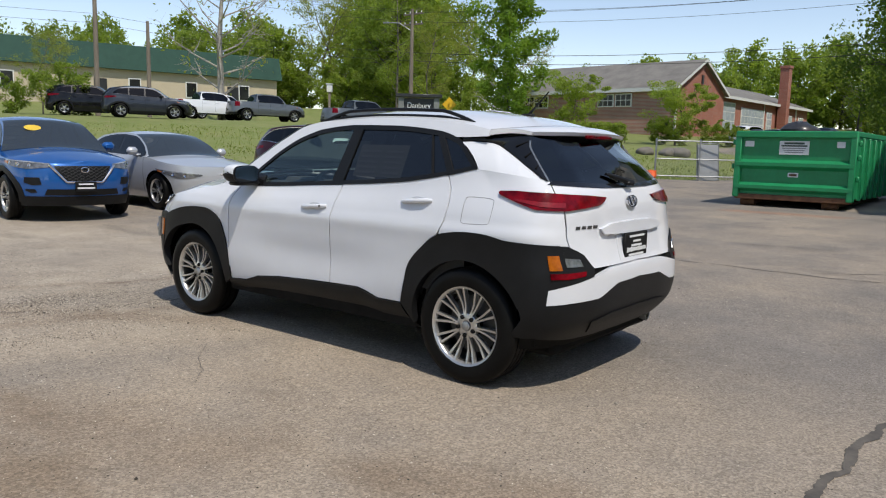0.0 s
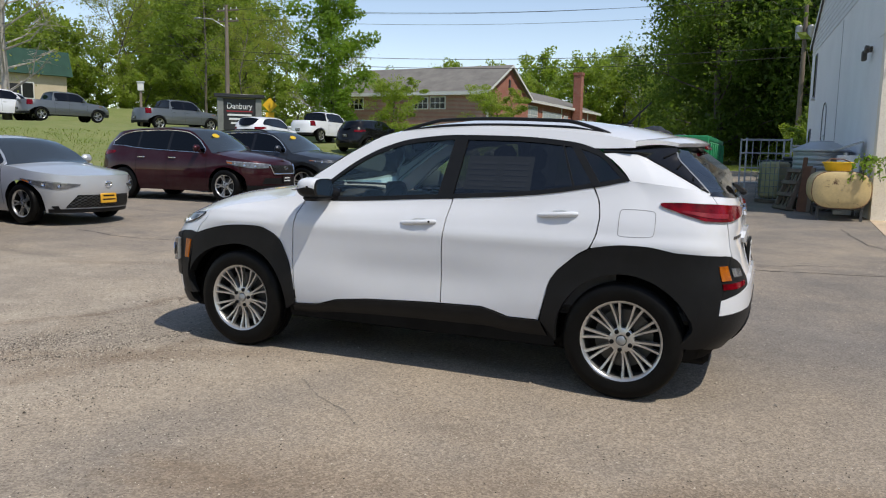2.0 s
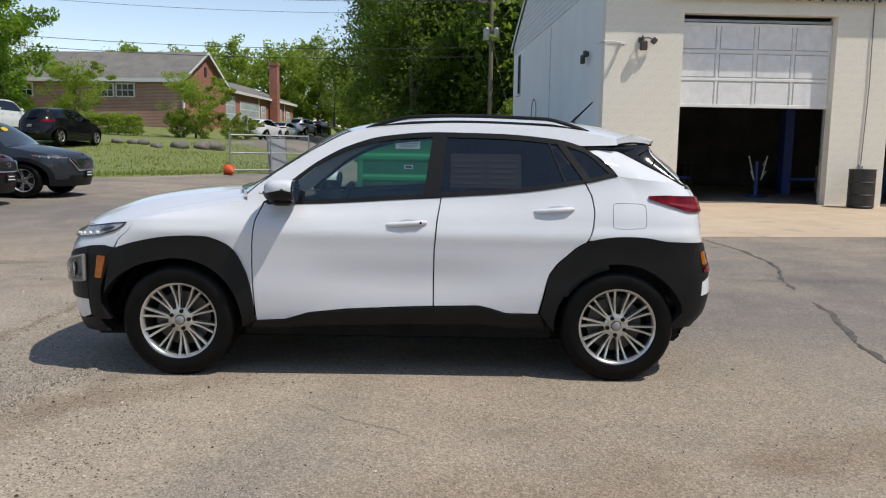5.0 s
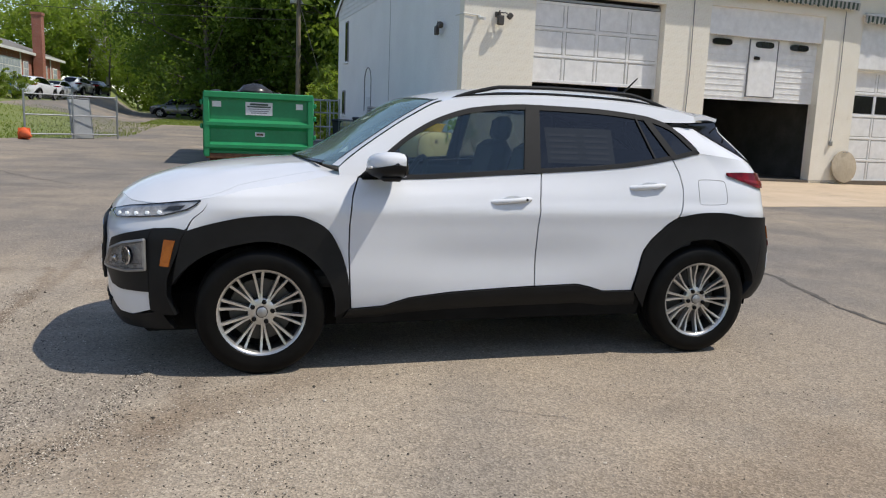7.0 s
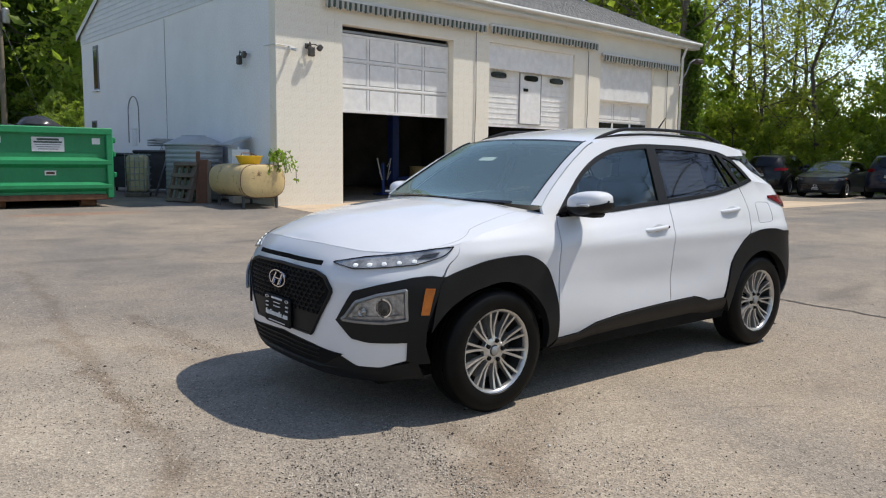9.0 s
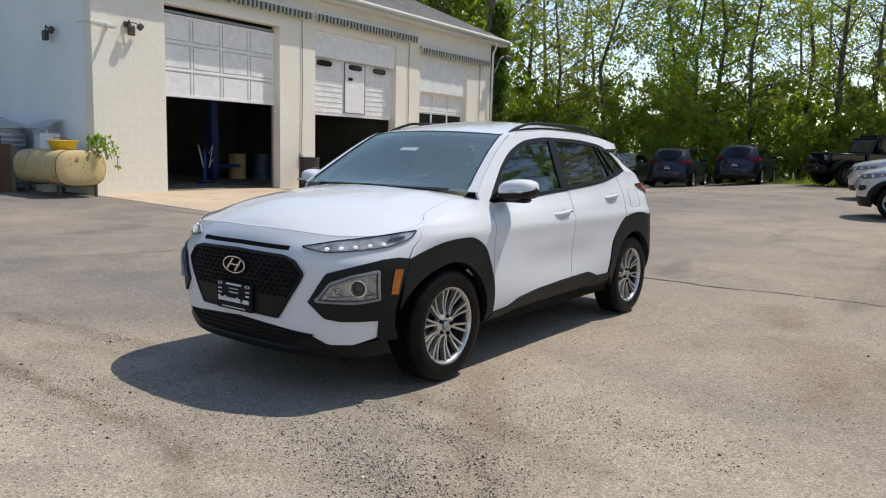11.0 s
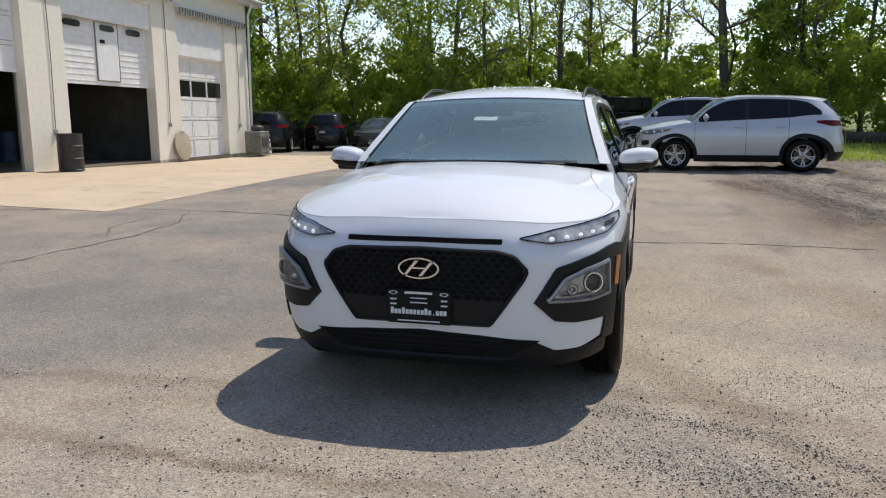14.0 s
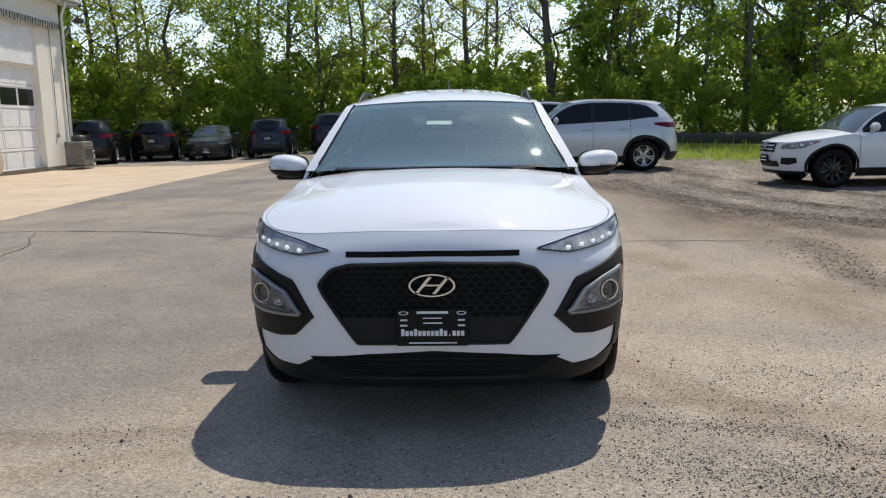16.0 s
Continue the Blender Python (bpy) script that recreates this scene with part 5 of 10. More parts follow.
    # model badge as plain bars
    for k in range(4):
        rr_ = 1.935 + k * 0.030
        both_one(lambda: skin(s, ruled([(rr_, 0.912), (rr_ + 0.022, 0.912)], [(rr_, 0.928), (rr_ + 0.022, 0.928)], 3, 3), 0.004, 0.006), "model_badge", "dark_alloy", hg)
    wip = Geo().tube([(1.855, 0.02, 1.150), (1.825, -0.12, 1.185), (1.80, -0.22, 1.205)], [0.02, 0.014, 0.008], 8)
    wip.box((0.04, 0.09, 0.03), (1.85, 0.0, 1.152), 0.012)
    part("rear_wiper", wip, "clad", hg)

    # tail lamps, rear cladding, bumper
    both(lambda: skin(s, coons([(1.49, 1.088), (1.60, 1.055), (1.73, 1.018), (1.88, 1.012), (2.05, 1.036)], [(1.49, 1.108), (1.60, 1.112), (1.80, 1.106), (2.0, 1.092), (2.095, 1.078)], [(1.49, 1.088), (1.478, 1.10), (1.49, 1.108)], [(2.05, 1.036), (2.08, 1.055), (2.095, 1.078)], 26, 8), 0.014, 0.04), "tail_light", "red_lens", c, "dark red tail light")
    both(lambda: skin(s, ruled([(1.60, 1.062), (1.75, 1.035), (1.87, 1.028)], [(1.60, 1.072), (1.75, 1.060), (1.87, 1.055)], 10, 3), 0.018, 0.01), "light_guide", "orange_red", c)
    outer2 = smooth_line(ARCH_R + [(1.70, 0.842), (1.76, 0.838)], 60)
    a2 = np.linspace(math.pi + 0.10, 0.42, 40)
    inner2 = [(1.3 + math.cos(t) * 0.378, R + math.sin(t) * 0.378) for t in a2]

    def rear_arch():
        g = skin(s, ruled(inner2, outer2, 40, 7), 0.010, 0.05)
        side = coons([(1.62, 0.33), (1.70, 0.325), (1.775, 0.33)], [(1.73, 0.840), (1.80, 0.836), (1.90, 0.822)], [(1.62, 0.33), (1.665, 0.42), (1.68, 0.52), (1.71, 0.70), (1.73, 0.840)], [(1.775, 0.33), (1.778, 0.52), (1.785, 0.606), (1.85, 0.72), (1.90, 0.822)], 12, 16)
        g2 = skin(s, side, 0.0095, 0.05)
        g.add(g2.v, g2.f)
        fill = skin(s, ruled([(1.57, 0.62), (1.61, 0.565), (1.64, 0.515), (1.665, 0.45), (1.685, 0.36), (1.78, 0.33)], [(1.57, 0.848), (1.62, 0.846), (1.66, 0.844), (1.70, 0.842), (1.75, 0.838), (1.86, 0.832)], 16, 14), 0.0085, 0.05)
        g.add(fill.v, fill.f)
        lamp = coons([(1.782, 0.604), (1.90, 0.632), (1.992, 0.66)], [(1.88, 0.826), (1.93, 0.805), (1.965, 0.775)], [(1.782, 0.604), (1.84, 0.72), (1.88, 0.826)], [(1.992, 0.66), (2.0, 0.70), (1.965, 0.775)], 10, 10)
        g3 = skin(s, lamp, 0.0105, 0.05)
        return g.add(g3.v, g3.f)
    both(rear_arch, "rear_arch_cladding", "clad", c, "black plastic arch cladding")
    lamps = coons([(1.795, 0.658), (1.88, 0.658), (1.95, 0.668)], [(1.795, 0.782), (1.88, 0.782), (1.945, 0.768)], [(1.795, 0.658), (1.795, 0.782)], [(1.95, 0.668), (1.962, 0.71), (1.945, 0.768)], 16, 9)
    both(lambda: skin(s, lamps[:6, 3:], 0.016, 0.02), "turn_signal", "orange", c, "orange turn signal")
    both(lambda: skin(s, lamps[7:15, 4:8], 0.016, 0.02), "reversing_lamp", "lamp_inner", c, "clear reversing lamp")
    both(lambda: skin(s, lamps[:, :3], 0.015, 0.02), "fog_lamp", "red_lens", c, "red rear fog lamp")
    wb = coons([(1.778, 0.52), (1.90, 0.53), (2.02, 0.535), (2.12, 0.60), (2.4, 0.61)], [(1.785, 0.600), (1.90, 0.630), (1.99, 0.655), (2.1, 0.692), (2.4, 0.70)], [(1.778, 0.52), (1.785, 0.600)], [(2.4, 0.61), (2.4, 0.70)], 34, 8)
    part("rear_bumper", whole(skin(s, wb, 0.012, 0.05)), "white", c)
    lb = coons([(1.775, 0.325), (1.95, 0.30), (2.1, 0.29), (2.4, 0.285)], [(1.778, 0.517), (1.90, 0.527), (2.02, 0.532), (2.12, 0.597), (2.4, 0.607)], [(1.775, 0.325), (1.778, 0.517)], [(2.4, 0.285), (2.4, 0.607)], 34, 12)
    part("lower_rear_bumper", whole(skin(s, lb, 0.008, 0.05)), "clad", c, "black lower rear bumper")
    part("skid_plate", whole(skin(s, ruled([(2.02, 0.33), (2.2, 0.315), (2.4, 0.31)], [(2.0, 0.40), (2.1, 0.43), (2.4, 0.435)], 20, 5), 0.018, 0.04)), "clad", c, "black skid plate")
    ex = Geo().lathe([(0.03, -0.12), (0.035, 0.0), (0.028, 0.0), (0.028, -0.1)], 18, Matrix.Translation((1.80, 0.5, 0.26)) @ Matrix.Rotation(math.pi / 2 + 0.2, 4, "Y"))
    part("exhaust_pipe", ex, "steel", c)

    # front arch cladding with lamp housing, sills
    a3 = np.linspace(math.pi - 0.42, -0.10, 40)
    inner3 = [(-1.3 + math.cos(t) * 0.378, R + math.sin(t) * 0.378) for t in a3]

    def front_arch():
        g = skin(s, ruled(inner3, ARCH_F, 48, 7), 0.010, 0.05)
        side = coons([(-1.745, 0.35), (-1.70, 0.33), (-1.64, 0.33)], [(-1.745, 0.770), (-1.67, 0.778), (-1.60, 0.766)], [(-1.745, 0.35), (-1.745, 0.45), (-1.745, 0.770)], [(-1.64, 0.33), (-1.668, 0.42), (-1.665, 0.52), (-1.62, 0.66), (-1.60, 0.766)], 10, 14)
        g2 = skin(s, side, 0.0095, 0.05)
        g.add(g2.v, g2.f)
        lamp = coons([(-2.035, 0.535), (-1.97, 0.455), (-1.90, 0.442), (-1.742, 0.447)], [(-2.035, 0.545), (-1.965, 0.695), (-1.86, 0.735), (-1.742, 0.770)], [(-2.035, 0.535), (-2.04, 0.54), (-2.035, 0.545)], [(-1.742, 0.447), (-1.742, 0.770)], 20, 12)
        g3 = skin(s, lamp, 0.012, 0.05)
        return g.add(g3.v, g3.f)
    both(front_arch, "front_arch_cladding", "clad", c, "black plastic arch cladding")
    lens = coons([(-2.0, 0.552), (-1.95, 0.550), (-1.84, 0.550), (-1.748, 0.566)], [(-1.99, 0.566), (-1.945, 0.645), (-1.86, 0.685), (-1.752, 0.712)], [(-2.0, 0.552), (-2.0, 0.558), (-1.99, 0.566)], [(-1.748, 0.566), (-1.752, 0.712)], 20, 10)
    both(lambda: skin(s, lens, 0.016, 0.01), "headlight_bowl", "lamp_dark", c, "grey headlight bowl")
    for rr_, zz_, rad in ((-1.835, 0.625, 0.044), (-1.915, 0.600, 0.026)):
        def seat_of(lift):
            p = s.at(rr_, zz_, lift)
            q = Vector(s.at(rr_, zz_, lift + 0.05) - p).normalized() + Vector((-0.9, 0.1, 0.0))
            return Matrix.Translation(Vector(p)) @ q.to_track_quat("Z", "Y").to_matrix().to_4x4()
        def bulb():
            return Geo().lathe([(rad, 0.0), (rad, 0.014), (rad * 0.86, 0.018), (rad * 0.7, 0.010), (rad * 0.4, 0.018), (0.0001, 0.022)], 28, seat_of(0.012))
        both(bulb, "projector", "dark_alloy" if rad > 0.04 else "chrome", c, "round headlight projector")
        def ring():
            return Geo().lathe([(rad * 1.05, 0.0), (rad * 1.05, 0.005), (rad * 0.90, 0.005), (rad * 0.87, 0.0)], 28, seat_of(0.029))
        if rad > 0.04:
            both(ring, "projector_ring", "chrome", c)
    for o in both(lambda: Geo().sheet(s.at(lens[..., 0], lens[..., 1], 0.034), True), "headlight_lens", "lens", c):
        o.visible_shadow = False
    rim_line = np.concatenate([lens[:, 0], lens[-1, 1:], lens[::-1, -1], lens[0, ::-1][1:]])
    both(lambda: Geo().tube([tuple(p) for p in s.at(rim_line[:, 0], rim_line[:, 1], 0.026)], 0.010, 6), "lamp_bezel", "bezel_gray", c)
    both(lambda: Geo().tube([tuple(p) for p in s.at(np.linspace(-1.955, -1.765, 14), np.linspace(0.572, 0.592, 14), 0.028)], 0.0035, 6), "lamp_strip", "lamp_inner", c)
    both(lambda: skin(s, ruled([(-1.690, 0.585), (-1.655, 0.583)], [(-1.672, 0.718), (-1.630, 0.714)], 3, 8), 0.016, 0.02), "side_marker", "orange", c, "orange side marker lamp")
    sill_top = [(-0.85, 0.340), (-0.666, 0.350), (-0.527, 0.394), (-0.3, 0.419), (0.055, 0.437), (0.474, 0.449), (0.557, 0.430), (0.64, 0.404), (0.84, 0.404)]
    both(lambda: skin(s, ruled([(-0.90, 0.235), (0.9, 0.235)], sill_top, 50, 9), 0.012 - 0.11 * np.linspace(1, 0, 9)[None] ** 2.2, 0.03), "sill_cladding", "clad", c, "black plastic sill cladding")

    # front face: white bumper, grille, slot, lower intake, running lamps
    fb_low = [(-2.4, 0.400), (-2.2, 0.385), (-2.03, 0.360), (-1.95, 0.310), (-1.85, 0.312), (-1.745, 0.352)]
    fb_top = [(float(q), float(top(q)) - 0.003) for q in np.linspace(-2.4, -1.60, 24)]
    fb_right = [(-1.745, 0.352), (-1.74, 0.5), (-1.70, 0.70), (-1.608, 0.765), (-1.622, 0.83), fb_top[-1]]
    fb = coons(fb_low, fb_top, [(-2.4, 0.400), fb_top[0]], fb_right, 44, 26)
    part("front_bumper", whole(skin(s, fb)), "white", c)
    gr_low = [(-2.4, 0.440), (-2.175, 0.436)]
    gr_top = [(-2.4, 0.776), (-2.155, 0.768)]
    gr_side = [(-2.175, 0.436), (-2.12, 0.55), (-2.062, 0.682), (-2.10, 0.745), (-2.155, 0.768)]
    grille = coons(gr_low, gr_top, [(-2.4, 0.440), (-2.4, 0.776)], gr_side, 20, 12)
    part("grille_backing", whole(skin(s, grille, 0.004, 0.02)), "inner", c)
    rim2 = [(-2.4, 0.776), (-2.155, 0.768), (-2.10, 0.747), (-2.060, 0.684), (-2.075, 0.64), (-2.12, 0.55), (-2.175, 0.436), (-2.4, 0.440)]
    part("grille_frame", whole(Geo().tube([tuple(p) for p in s.at(*np.moveaxis(resample(rim2, 60), -1, 0), 0.008)], 0.010, 6)), "clad", c)
    mesh = Geo()
    rs = np.linspace(-2.4, -1.9, 120)
    side_r = crv((0.436, -2.175), (0.55, -2.12), (0.682, -2.066), (0.745, -2.104), (0.768, -2.155))
    for i in range(0, 12):
        for j in range(9):
            y, zz_ = i * 0.044 + (j % 2) * 0.022, 0.557 + j * 0.0245
            pts, far = [], -3.0
            for dy, dz in ((-0.022, 0.006), (-0.013, -0.008), (0.0, -0.010), (0.013, -0.008), (0.022, 0.006)):
                row = s.at(rs, rs * 0 + zz_ + dz)
                r_ = float(np.interp(abs(y + dy), row[:, 1], rs))
                q = s.at(r_, zz_ + dz, 0.008)
                far = max(far, r_)
                pts.append((float(q[0]), math.copysign(float(q[1]), y + dy), zz_ + dz))
            if far > float(side_r(zz_)) - 0.012 or zz_ > 0.762:
                continue
            mesh.tube(pts, 0.0048, 5, cap=False)
            if i:
                mesh.tube([(x, -y_, z_) for x, y_, z_ in pts], 0.0048, 5, cap=False)
    part("grille_mesh", mesh, "clad", c, "black honeycomb grille mesh")
    part("grille_panel", whole(skin(s, ruled([(-2.4, 0.446), (-2.178, 0.443)], [(-2.4, 0.552), (-2.13, 0.548)], 10, 4), 0.012, 0.02)), "clad", c)
    part("air_slot", whole(skin(s, ruled([(-2.4, 0.803), (-2.142, 0.799)], [(-2.4, 0.826), (-2.142, 0.822)], 14, 3), 0.003, 0.012)), "inner", c, "black bonnet slot")
    emblem(Matrix.Translation((-2.142, 0, 0.690)) @ Matrix.Rotation(-math.pi / 2, 4, "Y") @ Matrix.Diagonal((0.049, 0.098, 1, 1)), c, -1)
    lip_low = [(-2.4, 0.225), (-2.1, 0.225), (-1.9, 0.23), (-1.66, 0.25)]
    lip_top = [(-2.4, 0.398), (-2.2, 0.383), (-2.03, 0.358), (-1.95, 0.308), (-1.85, 0.310), (-1.70, 0.345)]
    part("lower_front_bumper", whole(skin(s, ruled(lip_low, lip_top, 40, 8), 0.002, 0.05)), "clad", c, "black lower front bumper")
    part("lower_intake", whole(skin(s, ruled([(-2.4, 0.292), (-2.11, 0.285)], [(-2.4, 0.392), (-2.01, 0.362)], 16, 4), 0.006, 0.02)), "inner", c)
    for zz_ in (0.315, 0.34, 0.365):
        part("intake_bar", whole(skin(s, ruled([(-2.4, zz_), (-2.13, zz_ - 0.006)], [(-2.4, zz_ + 0.006), (-2.13, zz_)], 10, 3), 0.010, 0.01)), "clad", c)
    lp = [(-2.4, 0.275), (-2.13, 0.268), (-2.0, 0.285), (-1.82, 0.28)]
    part("bumper_lip", whole(Geo().tube([tuple(p) for p in s.at(*np.moveaxis(resample(lp, 30), -1, 0), np.linspace(0.010, -0.03, 30))], 0.016, 8)), "clad", c)
    dp = part("number_plate", Geo().box((0.016, 0.305, 0.160), (-2.150, 0, 0.512), 0.006, None), "ink", c, "black dealer plate with white print")
    for zz_, bw, bh in ((0.577, 0.13, 0.010), (0.553, 0.08, 0.004), (0.532, 0.08, 0.005), (0.447, 0.20, 0.005)):
        part("print_bar", Geo().box((0.003, bw, bh), (-2.1595, 0, zz_)), "label", dp)
    for k in range(15):
        tall = k in (0, 3, 9)
        part("print_mark", Geo().box((0.004, 0.0135 if k != 11 else 0.005, 0.029 if tall else (0.006 if k == 11 else 0.021)), (-2.1612, (7 - k) * 0.0178, 0.4925 if tall else (0.481 if k == 11 else 0.4885))), "label", dp)
    for yy in (-0.12, 0.12):
        part("print_oval", Geo().lathe([(1.0, 0), (1.0, 0.003), (0.72, 0.003), (0.72, 0)], 20, Matrix.Translation((-2.1585, yy, 0.575)) @ Matrix.Rotation(-math.pi / 2, 4, "Y") @ Matrix.Diagonal((0.008, 0.020, 1, 1))), "label", dp)
        for zz_ in (0.545, 0.522):
            part("print_bar", Geo().box((0.003, 0.030, 0.007), (-2.1595, yy, zz_)), "label", dp)
    tow = Geo().lathe([(0.022, 0), (0.022, 0.002), (0.0001, 0.002)], 20, Matrix.Translation((float(s.xf(0.47)) + 0.045, 0.41, 0.47)) @ Matrix.Rotation(-math.pi / 2, 4, "Y"))
    part("tow_cover", tow, "white", c)
    drl = coons([(-2.085, 0.822), (-1.99, 0.802), (-1.90, 0.812), (-1.76, 0.832), (-1.69, 0.866)], [(-2.085, 0.828), (-1.98, 0.860), (-1.85, 0.884), (-1.73, 0.905), (-1.64, 0.913)], [(-2.085, 0.822), (-2.09, 0.825), (-2.085, 0.828)], [(-1.69, 0.866), (-1.66, 0.89), (-1.64, 0.913)], 26, 8)
    both(lambda: skin(s, drl, 0.006, 0.03), "running_lamp", "lamp_white", c, "slim daytime running lamp")
    both(lambda: skin(s, drl[18:23, 3:6], 0.010, 0.01), "lamp_reflector", "dark_alloy", c)
    drl_rim = np.concatenate([drl[:, 0], drl[-1, 1:], drl[::-1, -1], drl[0, ::-1][1:]])
    both(lambda: Geo().tube([tuple(p) for p in s.at(drl_rim[:, 0], drl_rim[:, 1], 0.008)], 0.0032, 6), "lamp_frame", "gloss_black", c)
    for k in range(5):
        def cell():
            r_, z_ = drl[6 + k * 3, 2]
            p = s.at(r_, z_, 0.006)
            q = s.at(r_, z_, 0.05) - p
            return Geo().lathe([(0.015 - 0.001 * k, 0.0), (0.013, 0.005), (0.007, 0.008), (0.0001, 0.009)], 14, Matrix.Translation(Vector(p)) @ Vector(q).to_track_quat("Z", "Y").to_matrix().to_4x4() @ Matrix.Diagonal((1, 0.75, 1, 1)))
        both(cell, "led_cell", "led", c)
    for o in both(lambda: Geo().sheet(s.at(drl[..., 0], drl[..., 1], 0.020), True), "lamp_lens", "lens", c):
        o.visible_shadow = False

    # fuel flap, handles, mirrors, rails, aerial, wipers
    fl = [(1.255, 0.925), (1.27, 0.915), (1.44, 0.920), (1.456, 0.935), (1.458, 1.045), (1.445, 1.060), (1.27, 1.066), (1.253, 1.05), (1.255, 0.925)]
    fpts = resample(rounded(fl), 60)
    both_one(lambda: Geo().tube([tuple(p) for p in s.at(fpts[:, 0], fpts[:, 1], 0.0002)], 0.0016, 5), "fuel_flap", "gap_gray", c, "fuel filler flap outline")
    for door, x0, x1, z0, z1 in ((d1, -0.075, 0.165, 0.920, 0.938), (d2, 0.79, 1.025, 1.008, 1.025)):
        for k, dr in enumerate(door):
            sg = -1 if k == 0 else 1
            xm, zm = (x0 + x1) / 2, (z0 + z1) / 2
            yw = float(s.width(xm, zm))
            pts = [(x0 + 0.005, sg * (yw - 0.002), z0), (x0 + 0.03, sg * (yw + 0.012), z0 + 0.002), (xm, sg * (yw + 0.020), zm + 0.002), (x1 - 0.03, sg * (yw + 0.015), z1), (x1 - 0.002, sg * (yw - 0.002), z1)]
            g = Geo().tube(pts, [0.010, 0.014, 0.014, 0.015, 0.011], 10)
            hd = part("door_handle", g, "white", dr)
            cup = Geo().lathe([(0.055, 0.0035), (0.045, 0.002), (0.0001, 0.001)], 24, Matrix.Translation((xm + 0.015, sg * (yw - 0.0), zm - 0.006)) @ Matrix.Rotation(-sg * math.pi / 2, 4, "X") @ Matrix.Diagonal((1.3, 0.62, 1, 1)))
            part("handle_cup", cup, "cup_gray", dr)
            if door is d1:
                part("lock_button", Geo().lathe([(0.007, 0), (0.007, 0.003), (0.0001, 0.004)], 12, Matrix.Translation((x1 - 0.035, sg * (yw + 0.030), z1)) @ Matrix.Rotation(-sg * math.pi / 2, 4, "X")), "inner", hd)

    def mirror_shell(u0, u1, grow):
        """A rounded shell, cut flat at the back where the glass sits."""
        U, V = np.meshgrid(np.linspace(u0, u1, 25), np.linspace(0.02, math.pi - 0.02, 15), indexing="ij")
        p = lambda a, e: np.sign(a) * np.abs(a) ** e
        y = 0.925 - np.cos(V) * (0.114 + grow)
        x = -0.662 + p(np.sin(V), 0.6) * p(np.cos(U), 0.8) * (0.108 + grow) - 0.02 * np.cos(V)
        z = 1.115 + p(np.sin(V), 0.6) * p(np.sin(U), 0.75) * (0.067 + grow) + 0.08 * (y - 0.925)
        return Geo().sheet(np.stack([np.minimum(x, -0.592), y, z], -1), True)

    def mirror_plate(k, x):
        pts = [(0.925 + 0.110 * k * math.copysign(abs(math.cos(a)) ** 0.6, math.cos(a)), 1.115 + 0.062 * k * math.copysign(abs(math.sin(a)) ** 0.7, math.sin(a))) for a in np.linspace(0, 2 * math.pi, 32, endpoint=False)]
        return Geo().prism(pts, 0.010, Matrix.Translation((x, 0, 0)) @ Matrix(((0, 1, 0, 0), (1, 0, 0, 0), (0, 0, 1, 0), (0, 0, 0, 1))))
    caps = both(lambda: mirror_shell(0, 2 * math.pi, 0.0), "wing_mirror", "white", c)
    for k, cap in enumerate(caps):
        sg = -1 if k == 0 else 1

        def half(g):
            if sg < 0:
                g.v = [(x, -y, z) for x, y, z in g.v]
                g.f = [f[::-1] for f in g.f]
            return g
        part("mirror_base", Geo().box((0.11, 0.21, 0.034), (-0.655, sg * 0.890, 1.050), 0.016).box((0.09, 0.12, 0.045), (-0.66, sg * 0.815, 1.056), 0.02), "clad", cap)
        part("mirror_lower", half(mirror_shell(math.pi * 1.06, math.pi * 1.94, 0.004)), "clad", cap, "matt black lower mirror shell")
        part("mirror_rim", half(mirror_plate(0.97, -0.594)), "gloss_black", cap)
        part("mirror_glass", half(mirror_plate(0.88, -0.591)), "mirror", cap, "mirror glass")
        part("turn_repeater", Geo().box((0.02, 0.09, 0.014), (-0.770, sg * 0.965, 1.105), 0.005), "lens_solid", cap)

    def roof_rail():
        x = np.linspace(-0.24, 1.18, 30)
        t = np.linspace(0, 1, 30)
        p = s.at(x, edge(x))
        lift = 0.062 * np.minimum(1, np.minimum(t, 1 - t) * 5) ** 0.8 - 0.004
        g = Geo().tube([(a, b - 0.055, z_ + l) for (a, b, z_), l in zip(p, lift)], 0.011, 8)
        g2 = [(a, b - 0.055, z_ + l * 0.4) for (a, b, z_), l in zip(p, lift)]
        return g.tube(g2, 0.008, 6)
    both(roof_rail, "roof_rail", "clad", c, "black roof rail")
    part("aerial", Geo().tube([(1.12, 0, 1.548), (1.16, 0, 1.590), (1.27, 0, 1.70)], [0.012, 0.008, 0.004], 8).box((0.09, 0.05, 0.02), (1.12, 0, 1.553), 0.009), "clad", c)
    for y0, y1, xo in ((-0.52, 0.10, -0.005), (0.10, 0.56, 0.03)):
        yy = np.linspace(y0, y1, 10)
        pts = [(-1.045 + 0.26 * (abs(y) / 0.72) ** 2.2 * 0.75 + xo - 0.01, y, 1.112 - 0.035 * (abs(y) / 0.7) ** 2) for y in yy]
        part("wiper", Geo().tube(pts, 0.009, 6), "clad", c)
    cow = np.stack([np.stack([np.linspace(-1.075, -0.895, 20), np.linspace(0, 0.70, 20), np.linspace(1.098, 1.062, 20)], -1), np.stack([np.linspace(-1.0, -0.86, 20), np.linspace(0, 0.70, 20), np.linspace(1.096, 1.060, 20)], -1)], 1)
    part("cowl_panel", whole(Geo().sheet(cow, False)), "clad", c)

    # cabin
    cab = Geo().box((0.55, 1.36, 0.34), (-0.72, 0, 0.88), 0.10)
    cab.box((0.30, 0.30, 0.16), (-0.62, -0.36, 1.01), 0.06).box((0.04, 0.24, 0.16), (-0.56, 0.0, 1.06), 0.02)
